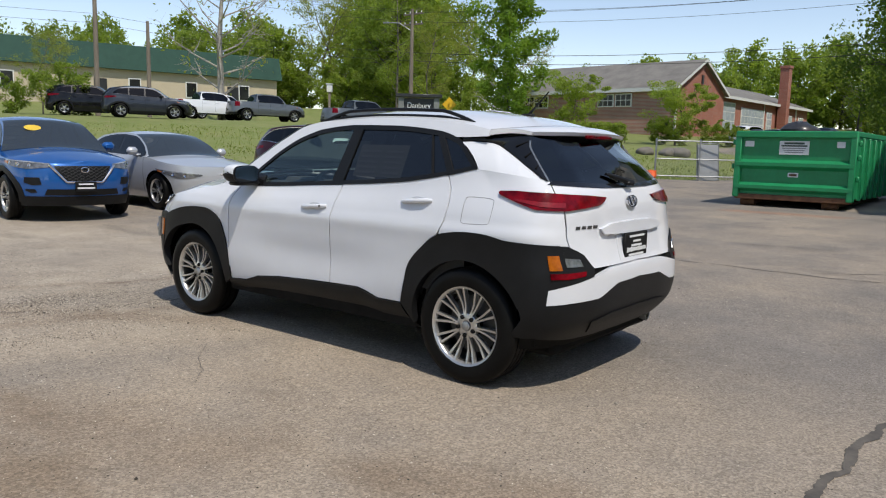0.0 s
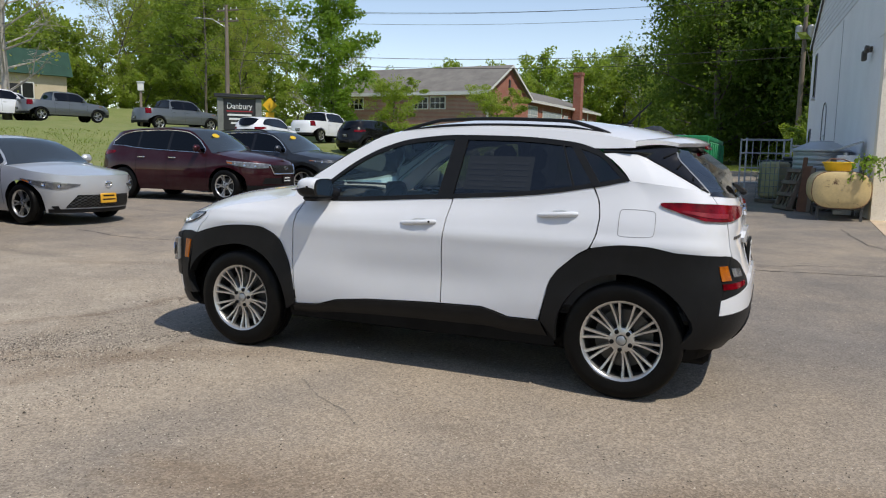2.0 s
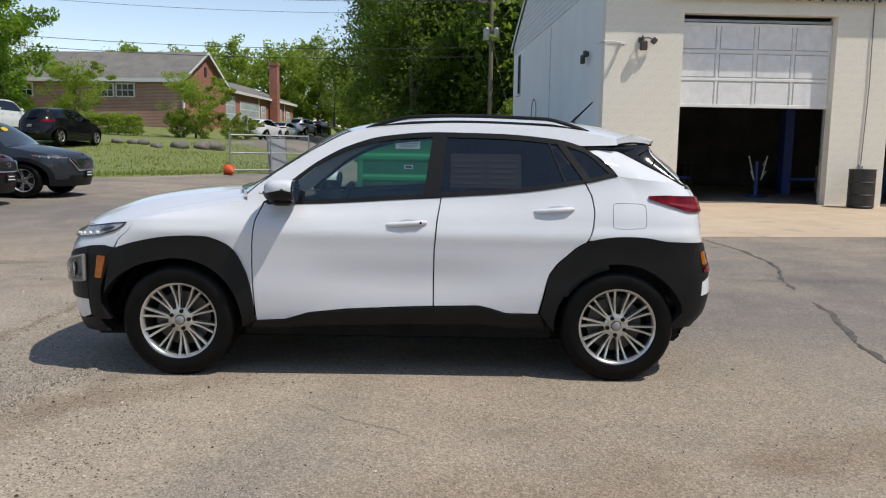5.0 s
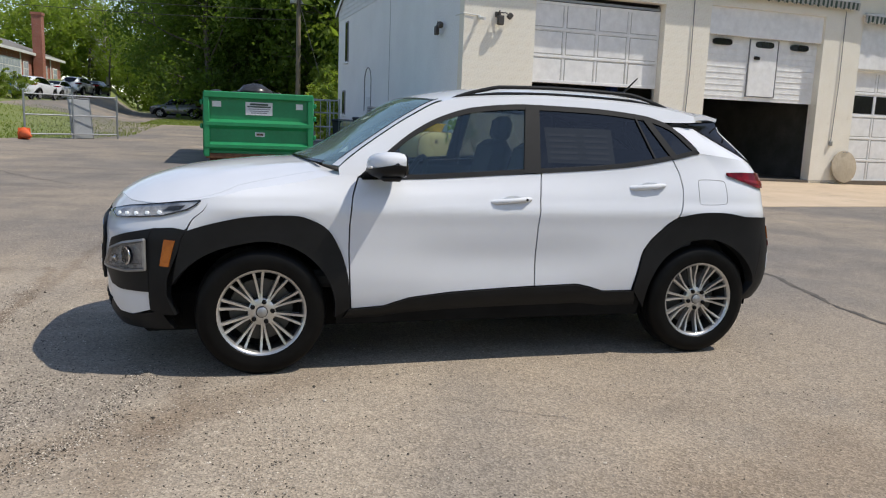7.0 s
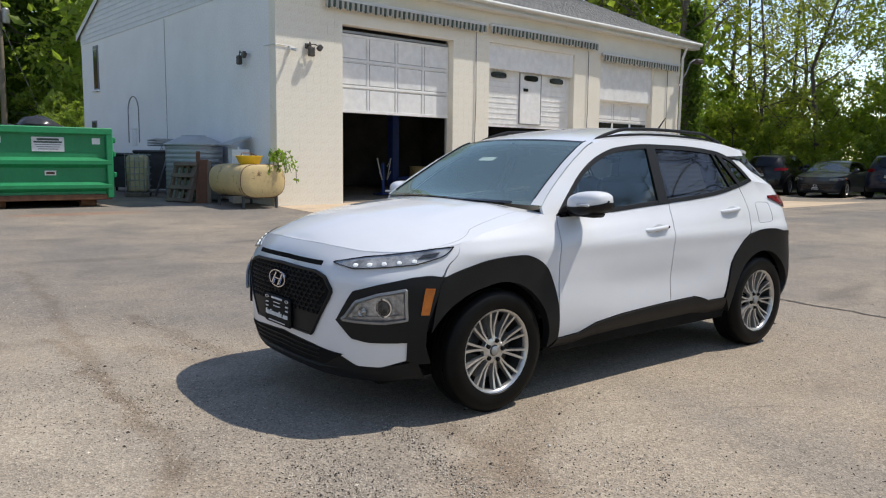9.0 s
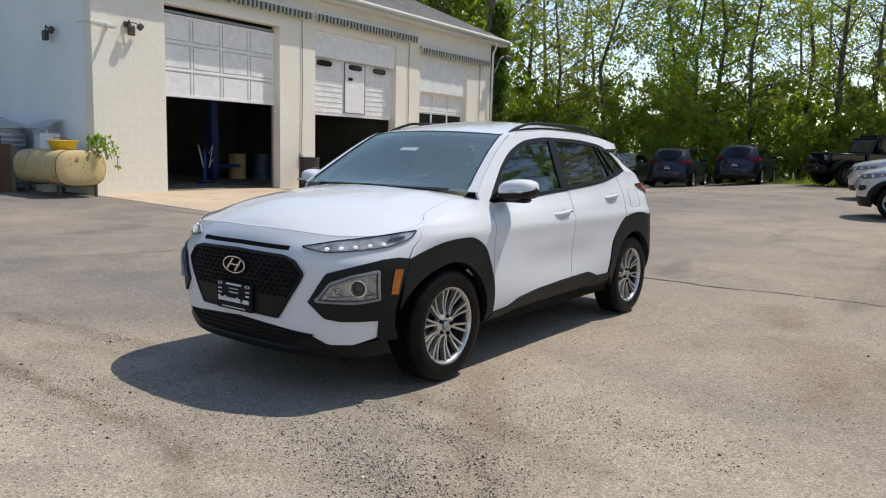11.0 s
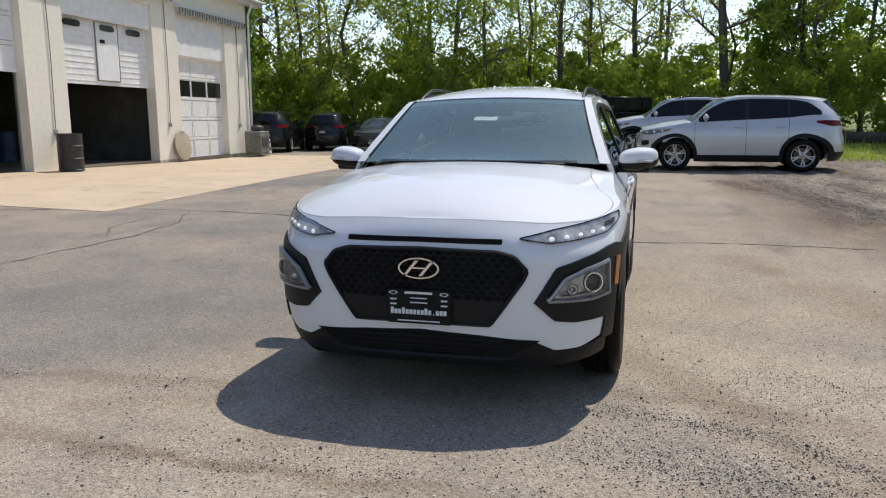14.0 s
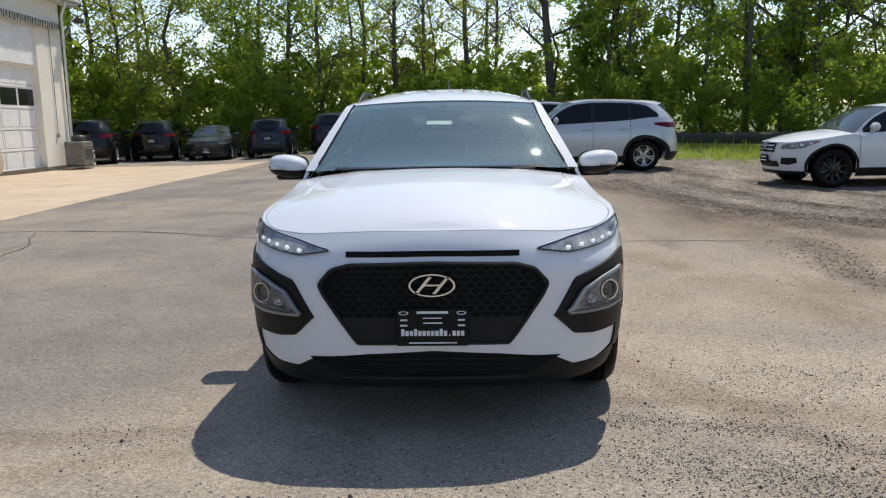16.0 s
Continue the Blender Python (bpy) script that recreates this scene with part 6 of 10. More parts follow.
    part("dashboard", cab, "cabin", c)
    sw = Geo().tube([(-0.40 + 0.065 * math.cos(a), -0.36 + 0.17 * math.sin(a), 0.98 + 0.16 * math.cos(a)) for a in np.linspace(0, 2 * math.pi, 24, endpoint=False)], 0.015, 8, closed=True)
    sw.box((0.05, 0.30, 0.05), (-0.41, -0.36, 0.975), 0.02).box((0.05, 0.05, 0.12), (-0.42, -0.36, 0.93), 0.02).tube([(-0.42, -0.36, 0.97), (-0.6, -0.36, 0.9)], 0.03, 8)
    part("steering_wheel", sw, "cabin", c)
    for y in (-0.37, 0.37):
        g = Geo().box((0.50, 0.50, 0.16), (0.02, y, 0.66), 0.06)
        g.box((0.14, 0.48, 0.58), (0.0, 0, 0), 0.06, Matrix.Translation((0.32, y, 0.96)) @ Matrix.Rotation(radians(14), 4, "Y"))
        g.box((0.09, 0.26, 0.18), (0.0, 0, 0), 0.04, Matrix.Translation((0.42, y, 1.32)) @ Matrix.Rotation(radians(10), 4, "Y"))
        part("front_seat", g, "cabin", c)
    g = Geo().box((0.48, 1.22, 0.16), (0.84, 0, 0.66), 0.06).box((0.14, 1.22, 0.56), (0, 0, 0), 0.06, Matrix.Translation((1.14, 0, 0.94)) @ Matrix.Rotation(radians(16), 4, "Y"))
    for y in (-0.38, 0.38):
        g.box((0.08, 0.24, 0.14), (1.24, y, 1.27), 0.03)
    part("rear_seat", g, "cabin", c)
    part("cabin_floor", Geo().box((2.9, 1.5, 0.10), (0.35, 0, 0.48), 0.03).box((0.5, 1.3, 0.5), (1.55, 0, 0.72), 0.05), "cabin", c)
    both(lambda: Geo().sheet(s.at(np.linspace(-0.8, 1.25, 20)[:, None] + np.zeros((1, 3)), np.array([[0.5, 0.8, 1.035]]) + np.zeros((20, 1)), -0.07), False), "door_trim", "cabin", c)
    part("inside_mirror", Geo().box((0.03, 0.22, 0.06), (-0.36, 0, 1.40), 0.015).tube([(-0.36, 0, 1.41), (-0.40, 0, 1.465)], 0.012, 6), "inner", c)
    part("windscreen_sticker", Geo().sheet(np.array([[(-0.64, -0.06, 1.345), (-0.64, 0.09, 1.345)], [(-0.60, -0.06, 1.367), (-0.60, 0.09, 1.367)]]), True), "label", c, "small white windscreen sticker")
    # window price sheet behind the rear side glass
    zz_ = np.linspace(1.14, 1.34, 3)
    sheet_grid = s.at(np.linspace(0.30, 0.72, 4)[:, None] + zz_[None] * 0, zz_[None] + np.zeros((4, 1)), -0.012)
    g = Geo().sheet(sheet_grid, True)
    g.v = [(x, -y, z_) for x, y, z_ in g.v]
    g.f = [f[::-1] for f in g.f]
    ps = part("price_sheet", g, "sheet_gray", c, "printed price sheet inside the rear window")
    for k in range(5):
        for x0, x1 in ((0.32, 0.49), (0.54, 0.69)):
            z0 = 1.16 + k * 0.033
            gg = Geo().sheet(s.at(np.linspace(x0, x1, 3)[:, None] + np.zeros((1, 2)), np.array([[z0, z0 + 0.014]]) + np.zeros((3, 1)), -0.009), True)
            gg.v = [(x, -y, z_) for x, y, z_ in gg.v]
            gg.f = [f[::-1] for f in gg.f]
            part("print_bar", gg, "gap_gray", ps)
    four_wheels(c, WX, 0.775, R, 0.215, 0.222, "pairs")
    return c


def both_one(fn, name, material, parent, label=""):
    """A part on the left flank only."""
    g = fn()
    g.v = [(x, -y, z) for x, y, z in g.v]
    g.f = [f[::-1] for f in g.f]
    return part(name, g, material, parent, label)


def emblem(m, parent, sign):
    """A plain chrome oval with two slanted bars."""
    ring = [(math.cos(a), math.sin(a), 0.012) for a in np.linspace(0, 2 * math.pi, 40, endpoint=False)]
    g = Geo()
    k = len(ring)
    vs, fs = [], []
    for x, y, z in ring:
        vs += [(x * 1.0, y, 0.0), (x * 0.99, y * 0.99, 0.014), (x * 0.86, y * 0.90, 0.014), (x * 0.84, y * 0.88, 0.0)]
    for i in range(k):
        j = (i + 1) % k
        fs += [(i * 4 + p, j * 4 + p, j * 4 + p + 1, i * 4 + p + 1) for p in range(3)]
    g.add(vs, fs, m)
    for y0 in (-0.38, 0.38):
        g.add([(-0.72, y0 - 0.30 * sign - 0.1, 0.004), (-0.72, y0 - 0.30 * sign + 0.1, 0.004), (0.72, y0 + 0.30 * sign + 0.1, 0.004), (0.72, y0 + 0.30 * sign - 0.1, 0.004),
               (-0.72, y0 - 0.30 * sign - 0.08, 0.014), (-0.72, y0 - 0.30 * sign + 0.08, 0.014), (0.72, y0 + 0.30 * sign + 0.08, 0.014), (0.72, y0 + 0.30 * sign - 0.08, 0.014)],
              [(4, 5, 6, 7), (0, 1, 5, 4), (1, 2, 6, 5), (2, 3, 7, 6), (3, 0, 4, 7)], m)
    g.add([(-0.08, -0.42, 0.005), (0.10, -0.42, 0.005), (0.10, 0.42, 0.005), (-0.08, 0.42, 0.005), (-0.06, -0.42, 0.012), (0.08, -0.42, 0.012), (0.08, 0.42, 0.012), (-0.06, 0.42, 0.012)],
          [(4, 5, 6, 7), (0, 1, 5, 4), (2, 3, 7, 6)], m)
    return part("emblem", g, "chrome", parent, "chrome oval emblem", angle=30)


M["orange_red"] = surface("lamp_guide", (0.24, 0.006, 0.010), (0.18, 0.004, 0.008), 0.2, scale=20)
M["lamp_white"] = surface("lamp_white", (0.70, 0.72, 0.74), (0.26, 0.265, 0.28), 0.2, 0.2, scale=14, coat=0.3)
M["bezel_gray"] = surface("bezel_gray", (0.32, 0.325, 0.33), (0.24, 0.245, 0.25), 0.3, 0.5, scale=8)
M["sheet_gray"] = surface("grey_paper", (0.17, 0.175, 0.175), (0.14, 0.145, 0.145), 0.8, scale=9)
M["gap_gray"] = surface("seam_gray", (0.22, 0.22, 0.23), (0.18, 0.18, 0.19), 0.6, scale=9)
M["cup_gray"] = paint("cup_white", (0.74, 0.75, 0.76), rough=0.3)
M["lens_solid"] = surface("repeater_lens", (0.55, 0.55, 0.56), (0.45, 0.45, 0.46), 0.15, scale=20)
hero_car()


# ---------------------------------------------------------------- other parked cars
def park(x, y, heading):
    """Pose of a car whose nose points along heading (degrees from +x), standing on the land."""
    return pose(x, y, ground_z(x, y), 0, 0, heading - 180)


def pickup(W=1.0, H=1.93, R=0.41, base=3.57, L=5.8, **extra):
    """Lines of a crew-cab pickup truck with an open bed."""
    spec = crossover(L, W, H, R, base)
    k = H / 1.66
    x1 = base / 2 + (L - base) * 0.5
    spec.update(sill=0.40, clad=False, deck=True, roof=(-0.62, -0.76, 0.92, 0.95), tail=(1.12, 1.14),
                top=crv((-base / 2 - 1.1, 1.08), (-base / 2 - 0.3, 1.15), (-base / 2 + 0.6, 1.24), (0, 1.27), (1.1, 1.28), (1.2, 1.30), (base / 2 + 1.1, 1.30)),
                cowl=(-base / 2 + 0.62, -base / 2 + 0.45),
                edge=crv((-base / 2 + 0.62, 1.26), (-0.9, 1.60), (-0.62, 1.80), (-0.2, 1.86), (0.5, 1.86), (0.92, 1.80), (1.12, 1.29)),
                spine=crv((-base / 2 - 1.1, 1.10), (-base / 2 - 0.2, 1.24), (-base / 2 + 0.45, 1.30), (-0.76, 1.84), (-0.2, 1.92), (0.6, 1.92), (0.95, 1.86), (1.14, 1.27), (x1 - 0.1, 1.27), (x1, 1.27)),
                glass_top=crv((-1.05, 1.3), (-0.8, 1.60), (-0.55, 1.74), (0.3, 1.78), (0.85, 1.74), (1.05, 1.4)),
                panes=((-0.98, 0.02), (0.10, 0.90)), seams=(-1.1, 0.06, 0.96), lamp_z=1.0, tail_z=1.12, grille=(0.95, 0.17, 0.6), plate_z=0.72, handle_z=1.10, tall_tail=True)
    spec.update(extra)
    return spec


M["lamp_smoke"] = surface("lamp_smoke", (0.10, 0.105, 0.11), (0.22, 0.225, 0.235), 0.12, 0.3, scale=14, coat=0.5)
CARS = (
    ("suv", (-10.2, 1.86), -7.0, "blue", "bright blue crossover with yellow price sticker, parked on the lot",
     crossover(4.48, 0.925, 1.65, 0.355, 2.67, sticker=1, grille=(0.735, 0.125, 0.30), taper=0.60, mesh=True, lamp_z=0.865, front_plate=0.54, badge_z=0.80, slots=((0.57, 0.68, 0.42, 0.61), (0.45, 0.50, 0.47, 0.60)), chin=(0.40, 0.50, 0.40))),
    ("sedan", (-10.39, 4.33), -1.0, "silver", "silver compact saloon with an orange number plate, parked on the lot",
     sedan(plate="plate_yellow", grille=(0.375, 0.105, 0.36), taper=1.35, mesh=True, front_plate=0.42, badge_z=0.655, lamp_z=0.655, lamp_lines=(((0.34, -0.03), (0.58, -0.085), (0.98, 0.03)), ((0.33, -0.005), (0.60, 0.035), (1.08, 0.085))), slots=((0.25, 0.30, 0.54, 0.64),))),
    ("suv", (-10.58, 9.30), 4.0, "maroon", "dark maroon crossover with yellow price sticker, parked before the bank",
     crossover(4.80, 0.945, 1.69, 0.365, 2.78, sticker=1, handle="chrome", bright_line=True, clad=False, grille=(0.745, 0.095, 0.30), taper=0.92, mesh=True, lamp_z=0.83, front_plate=0.52, chin=(0.42, 0.56, 0.46), lamp_lines=(((0.36, -0.05), (0.62, -0.055), (1.0, 0.03)), ((0.34, 0.04), (0.62, 0.07), (1.04, 0.10))))),
    ("suv", (-10.25, 11.95), 2.0, "slate", "dark slate crossover with a yellow price sticker, parked before the bank",
     crossover(4.77, 0.945, 1.68, 0.365, 2.77, sticker=1, rails="clad", bright_line=True, handle="chrome", grille=(0.71, 0.125, 0.36), taper=0.70, mesh=True, slat="chrome", lamp_z=0.87, front_plate=0.50, lamp_lines=(((0.40, -0.015), (0.62, -0.02), (0.90, 0.02)), ((0.40, 0.01), (0.62, 0.02), (0.92, 0.045))), chin=(0.38, 0.48, 0.42))),
    ("suv", (19.6, -1.9), 88.0, "silver", "pale silver crossover with a roof rack, parked behind another car", crossover(4.6, 0.93, 1.72, 0.36, 2.7, rails="clad")),
    ("suv", (13.62, -2.95), 87.0, "silver", "silver crossover with black cladding, parked beside the trees", crossover(4.48, 0.925, 1.70, 0.355, 2.67, skirt=0.20, grille=(0.735, 0.125, 0.30), taper=0.60, mesh=True, lamp_z=0.865, slots=((0.57, 0.68, 0.42, 0.61),))),
    ("suv", (9.35, -7.95), 91.0, "white", "white compact crossover with black wheels and a black grille",
     crossover(4.42, 0.90, 1.50, 0.35, 2.70, metal="black_alloy", style="ten", clad="thin", grille=(0.715, 0.085, 0.25), taper=0.86, slats=2, slat="chrome", slat_width=0.011, chrome=False, skirt=0.06, front_plate=0.50, lamp_z=0.765, lamp_lines=(((0.33, -0.075), (0.60, -0.055), (0.84, 0.05)), ((0.35, 0.00), (0.60, 0.065), (0.86, 0.085))), slots=((0.42, 0.54, 0.33, 0.57),), chin=(0.36, 0.47, 0.30))),
    ("suv", (24.9, 14.6), 14.0, "black", "black crossover seen from behind, parked before the trees", crossover(4.7, 0.93, 1.72, 0.365, 2.77, rails="clad")),
    ("suv", (27.2, 13.0), 12.0, "black", "black crossover seen from behind, parked before the trees", crossover(4.6, 0.92, 1.68, 0.36, 2.7)),
    ("sedan", (27.4, 10.7), 188.0, "slate", "dark slate saloon nose out, parked before the trees", sedan(style="five")),
    ("suv", (27.8, 8.3), 8.0, "navy", "dark navy crossover seen from behind, parked before the trees", crossover(4.55, 0.92, 1.67, 0.36, 2.7)),
    ("suv", (28.6, 5.7), 4.0, "navy", "dark navy crossover seen from behind, parked before the trees", crossover(4.55, 0.92, 1.66, 0.36, 2.7)),
    ("suv", (-37.4, 19.9), 62.0, "slate", "dark grey crossover parked on the grass bank", crossover(4.9, 0.95, 1.76, 0.37, 2.86, rails="clad")),
    ("suv", (-41.0, 18.4), 64.0, "black", "black crossover parked on the grass bank", crossover(4.9, 0.95, 1.78, 0.37, 2.86)),
    ("pickup", (-43.1, 28.1), 76.0, "white", "white crew-cab pickup truck parked on the grass bank", pickup()),
    ("pickup", (-40.9, 31.2), 74.0, "gray", "grey crew-cab pickup truck parked on the grass bank", pickup()),
    ("pickup", (-32.9, 32.9), 74.0, "gray", "grey crew-cab pickup truck parked on the grass bank", pickup()),
    ("pickup", (-46.4, 31.2), 76.0, "white", "white crew-cab pickup truck parked behind the other trucks", pickup()),
    ("suv", (-22.05, 27.5), 98.0, "white", "white crossover parked on the grass bank", crossover(4.5, 0.92, 1.66, 0.36, 2.67)),
    ("pickup", (-24.9, 37.5), 88.0, "white", "white crew-cab pickup truck parked on the grass bank", pickup()),
    ("suv", (-19.1, 33.3), 84.0, "black", "black three-row crossover parked on the grass bank", crossover(5.1, 0.96, 1.80, 0.39, 3.04, chrome=False)),
    ("suv", (-5.2, 64.0), 175.0, "gray", "dark grey crossover parked along the far street", crossover()),
    ("suv", (-14.6, 57.0), 80.0, "white", "white crossover parked beside the school", crossover()),
    ("sedan", (-14.4, 64.0), 80.0, "white", "white saloon parked beside the school", sedan()),
    ("suv", (-14.0, 71.0), 80.0, "silver", "silver crossover parked beside the school", crossover()),
    ("sedan", (-13.6, 78.0), 80.0, "black", "black saloon parked beside the school", sedan()),
)
for kind, (x, y), heading, colour, label, spec in CARS:
    plain_car({"suv": "crossover_car", "sedan": "saloon_car", "pickup": "pickup_truck"}[kind], park(x, y, heading), label, {"suv": "car", "sedan": "car", "pickup": "pickup truck"}[kind], spec, colour)


def off_roader(m):
    """A boxy black off-road car with separate wings, upright screen and hard top."""
    c = thing("off_roader", m, "black boxy off-road car with steel bumper, parked on the verge", "car")
    part("tub", Geo().box((2.6, 1.56, 0.62), (0.75, 0, 0.90), 0.05), "black", c)
    part("bonnet", Geo().box((1.35, 1.36, 0.34), (-1.20, 0, 1.02), 0.07), "black", c)
    part("hard_top", Geo().box((2.25, 1.46, 0.62), (0.95, 0, 1.50), 0.06), "black", c, "black hard top")
    for x0, x1 in ((-0.05, 0.72), (0.82, 1.45), (1.55, 1.98)):
        both(lambda: Geo().box((x1 - x0, 0.02, 0.40), ((x0 + x1) / 2, 0.735, 1.50), 0.008), "window", "dark_glass_solid", c)
    part("windscreen", Geo().box((0.05, 1.36, 0.52), (0, 0, 0), 0.02, Matrix.Translation((-0.28, 0, 1.46)) @ Matrix.Rotation(radians(18), 4, "Y")), "dark_glass_solid", c)
    part("screen_frame", Geo().box((0.05, 1.46, 0.06), (-0.19, 0, 1.75), 0.02).tube([(-0.40, -0.70, 1.18), (-0.2, -0.70, 1.75)], 0.035, 6).tube([(-0.40, 0.70, 1.18), (-0.2, 0.70, 1.75)], 0.035, 6), "black", c)
    g = part("grille", Geo().box((0.10, 1.28, 0.46), (-1.89, 0, 0.98), 0.04), "black", c)
    for k in range(7):
        part("grille_slot", Geo().box((0.02, 0.055, 0.30), (-1.945, -0.27 + k * 0.09, 1.0), 0.01), "inner", g)
    for y in (-0.5, 0.5):
        part("headlight", Geo().lathe([(0.10, 0), (0.10, 0.03), (0.08, 0.04), (0.001, 0.05)], 20, Matrix.Translation((-1.93, y, 1.02)) @ Matrix.Rotation(-math.pi / 2, 4, "Y")), "lamp_inner", c)
        for x in (-1.27, 1.27):
            a = np.linspace(0.25, math.pi - 0.1, 12)
            part("wing", Geo().sheet(np.stack([np.stack([x - np.cos(a) * 0.62, a * 0 + math.copysign(w, y), 0.45 + np.sin(a) * 0.52], -1) for w in (0.66, 0.93)], 1)).sheet(np.stack([np.stack([x - np.cos(a) * r, a * 0 + math.copysign(0.93, y), 0.45 + np.sin(a) * (r - 0.1)], -1) for r in (0.62, 0.54)], 1)), "clad", c)
    part("front_bumper", Geo().box((0.22, 1.5, 0.22), (-2.08, 0, 0.62), 0.04).tube([(-2.18, -0.45, 0.66), (-2.2, -0.38, 0.95), (-2.2, 0.38, 0.95), (-2.18, 0.45, 0.66)], 0.035, 8), "clad", c)
    for y in (-0.42, 0.42):
        part("fog_lamp", Geo().lathe([(0.06, 0), (0.06, 0.03), (0.001, 0.04)], 16, Matrix.Translation((-2.19, y, 0.63)) @ Matrix.Rotation(-math.pi / 2, 4, "Y")), "lamp_inner", c)
    part("rear_bumper", Geo().box((0.18, 1.5, 0.2), (2.1, 0, 0.62), 0.03), "clad", c)
    part("underbody", Geo().box((3.6, 1.0, 0.25), (0, 0, 0.55), 0.03), "inner", c)
    part("roof_light_bar", Geo().box((0.10, 1.0, 0.07), (-0.1, 0, 1.84), 0.02), "clad", c)
    both(lambda: Geo().box((0.12, 0.20, 0.22), (-0.15, 0.88, 1.30), 0.04), "mirror", "clad", c)
    both(lambda: Geo().tube([(-0.75, 0.85, 0.48), (0.75, 0.85, 0.48)], 0.05, 8), "side_step", "clad", c)
    four_wheels(c, (-1.27, 1.27), 0.78, 0.42, 0.28, 0.24, "five", "dark_alloy")


off_roader(park(27.1, 0.95, 130))


# ---------------------------------------------------------------- the garage
M.update({
    "cream": surface("cream_block_paint", (0.87, 0.83, 0.73), (0.83, 0.78, 0.67), 0.85, scale=1.6, fine=30, relief=0.004, wear=((0.50, 0.44, 0.34), 0.60, 0.80)),
    "pale_block": surface("pale_block_paint", (0.87, 0.88, 0.89), (0.82, 0.83, 0.84), 0.85, scale=0.9, fine=25, relief=0.004, wear=((0.66, 0.66, 0.65), 0.62, 0.82)),
    "door_white": surface("door_paint", (0.86, 0.86, 0.855), (0.82, 0.82, 0.81), 0.55, scale=0.9, fine=5, wear=((0.50, 0.48, 0.44), 0.66, 0.84)),
    # grey for dirty lines round door panels, with their edge shadow in the colour
    "groove": surface("dirt_shade_groove", (0.52, 0.51, 0.49), (0.34, 0.33, 0.31), 0.9, scale=3),
    "siding": surface("grey_siding", (0.76, 0.78, 0.80), (0.70, 0.72, 0.74), 0.7, scale=2, fine=30),
    "shingle": surface("grey_shingles", (0.16, 0.16, 0.16), (0.24, 0.235, 0.225), 0.9, scale=3, fine=18, relief=0.01),
    "trim_white": surface("white_trim", (0.74, 0.74, 0.72), (0.68, 0.68, 0.66), 0.6, scale=4, fine=30),
    "fabric_w": surface("awning_white", (0.50, 0.49, 0.45), (0.42, 0.41, 0.38), 0.9, scale=6),
    "fabric_g": surface("awning_green", (0.06, 0.09, 0.07), (0.08, 0.11, 0.09), 0.9, scale=6),
    "rust": surface("rusty_steel", (0.12, 0.055, 0.03), (0.20, 0.10, 0.05), 0.9, scale=6, fine=40),
    "bronze": surface("bronze_lamp", (0.05, 0.045, 0.04), (0.08, 0.07, 0.06), 0.5, scale=8),
    "lift_blue": surface("blue_lift_paint", (0.02, 0.06, 0.30), (0.02, 0.05, 0.22), 0.5, scale=6),
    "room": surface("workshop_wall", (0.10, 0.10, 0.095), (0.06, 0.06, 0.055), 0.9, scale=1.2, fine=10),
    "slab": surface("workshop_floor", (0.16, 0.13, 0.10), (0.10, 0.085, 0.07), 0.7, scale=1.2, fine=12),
    "drum": surface("black_drum", (0.02, 0.02, 0.022), (0.045, 0.04, 0.036), 0.5, scale=5, fine=40),
    "drum_blue": surface("blue_drum", (0.03, 0.07, 0.16), (0.03, 0.06, 0.12), 0.5, scale=5),
    "tank": surface("tan_tank_paint", (0.62, 0.47, 0.22), (0.55, 0.42, 0.21), 0.6, scale=2, fine=20, wear=((0.10, 0.05, 0.025), 0.58, 0.68)),
    "board": surface("weathered_board", (0.20, 0.16, 0.12), (0.13, 0.10, 0.08), 0.9, scale=5, fine=50, stretch=(1, 1, 0.15)),
    "brown_board": surface("brown_board", (0.16, 0.075, 0.04), (0.11, 0.05, 0.03), 0.8, scale=5, fine=50),
    "tote": surface("yellowed_tote", (0.55, 0.48, 0.28), (0.45, 0.40, 0.25), 0.5, scale=4),
    "bin_grey": surface("grey_bin", (0.045, 0.047, 0.05), (0.07, 0.07, 0.072), 0.5, scale=4),
    "corrugated": surface("painted_sheet_metal", (0.46, 0.48, 0.50), (0.40, 0.42, 0.44), 0.45, 0.3, scale=3),
    "dump_green": surface("green_dumpster_paint", (0.012, 0.26, 0.095), (0.010, 0.21, 0.075), 0.45, scale=2, fine=18, wear=((0.055, 0.07, 0.04), 0.66, 0.75)),
    "bag": surface("black_bag", (0.02, 0.02, 0.022), (0.04, 0.04, 0.042), 0.3, scale=12),
})
G0 = pose(3.9, 12.62, 0, 0, 0, 3.15)
GW, GD = 16.8, 14.7
BAYS = ((1.83, 5.48), (6.87, 10.70), (12.05, 15.10))
EAVE = 5.75


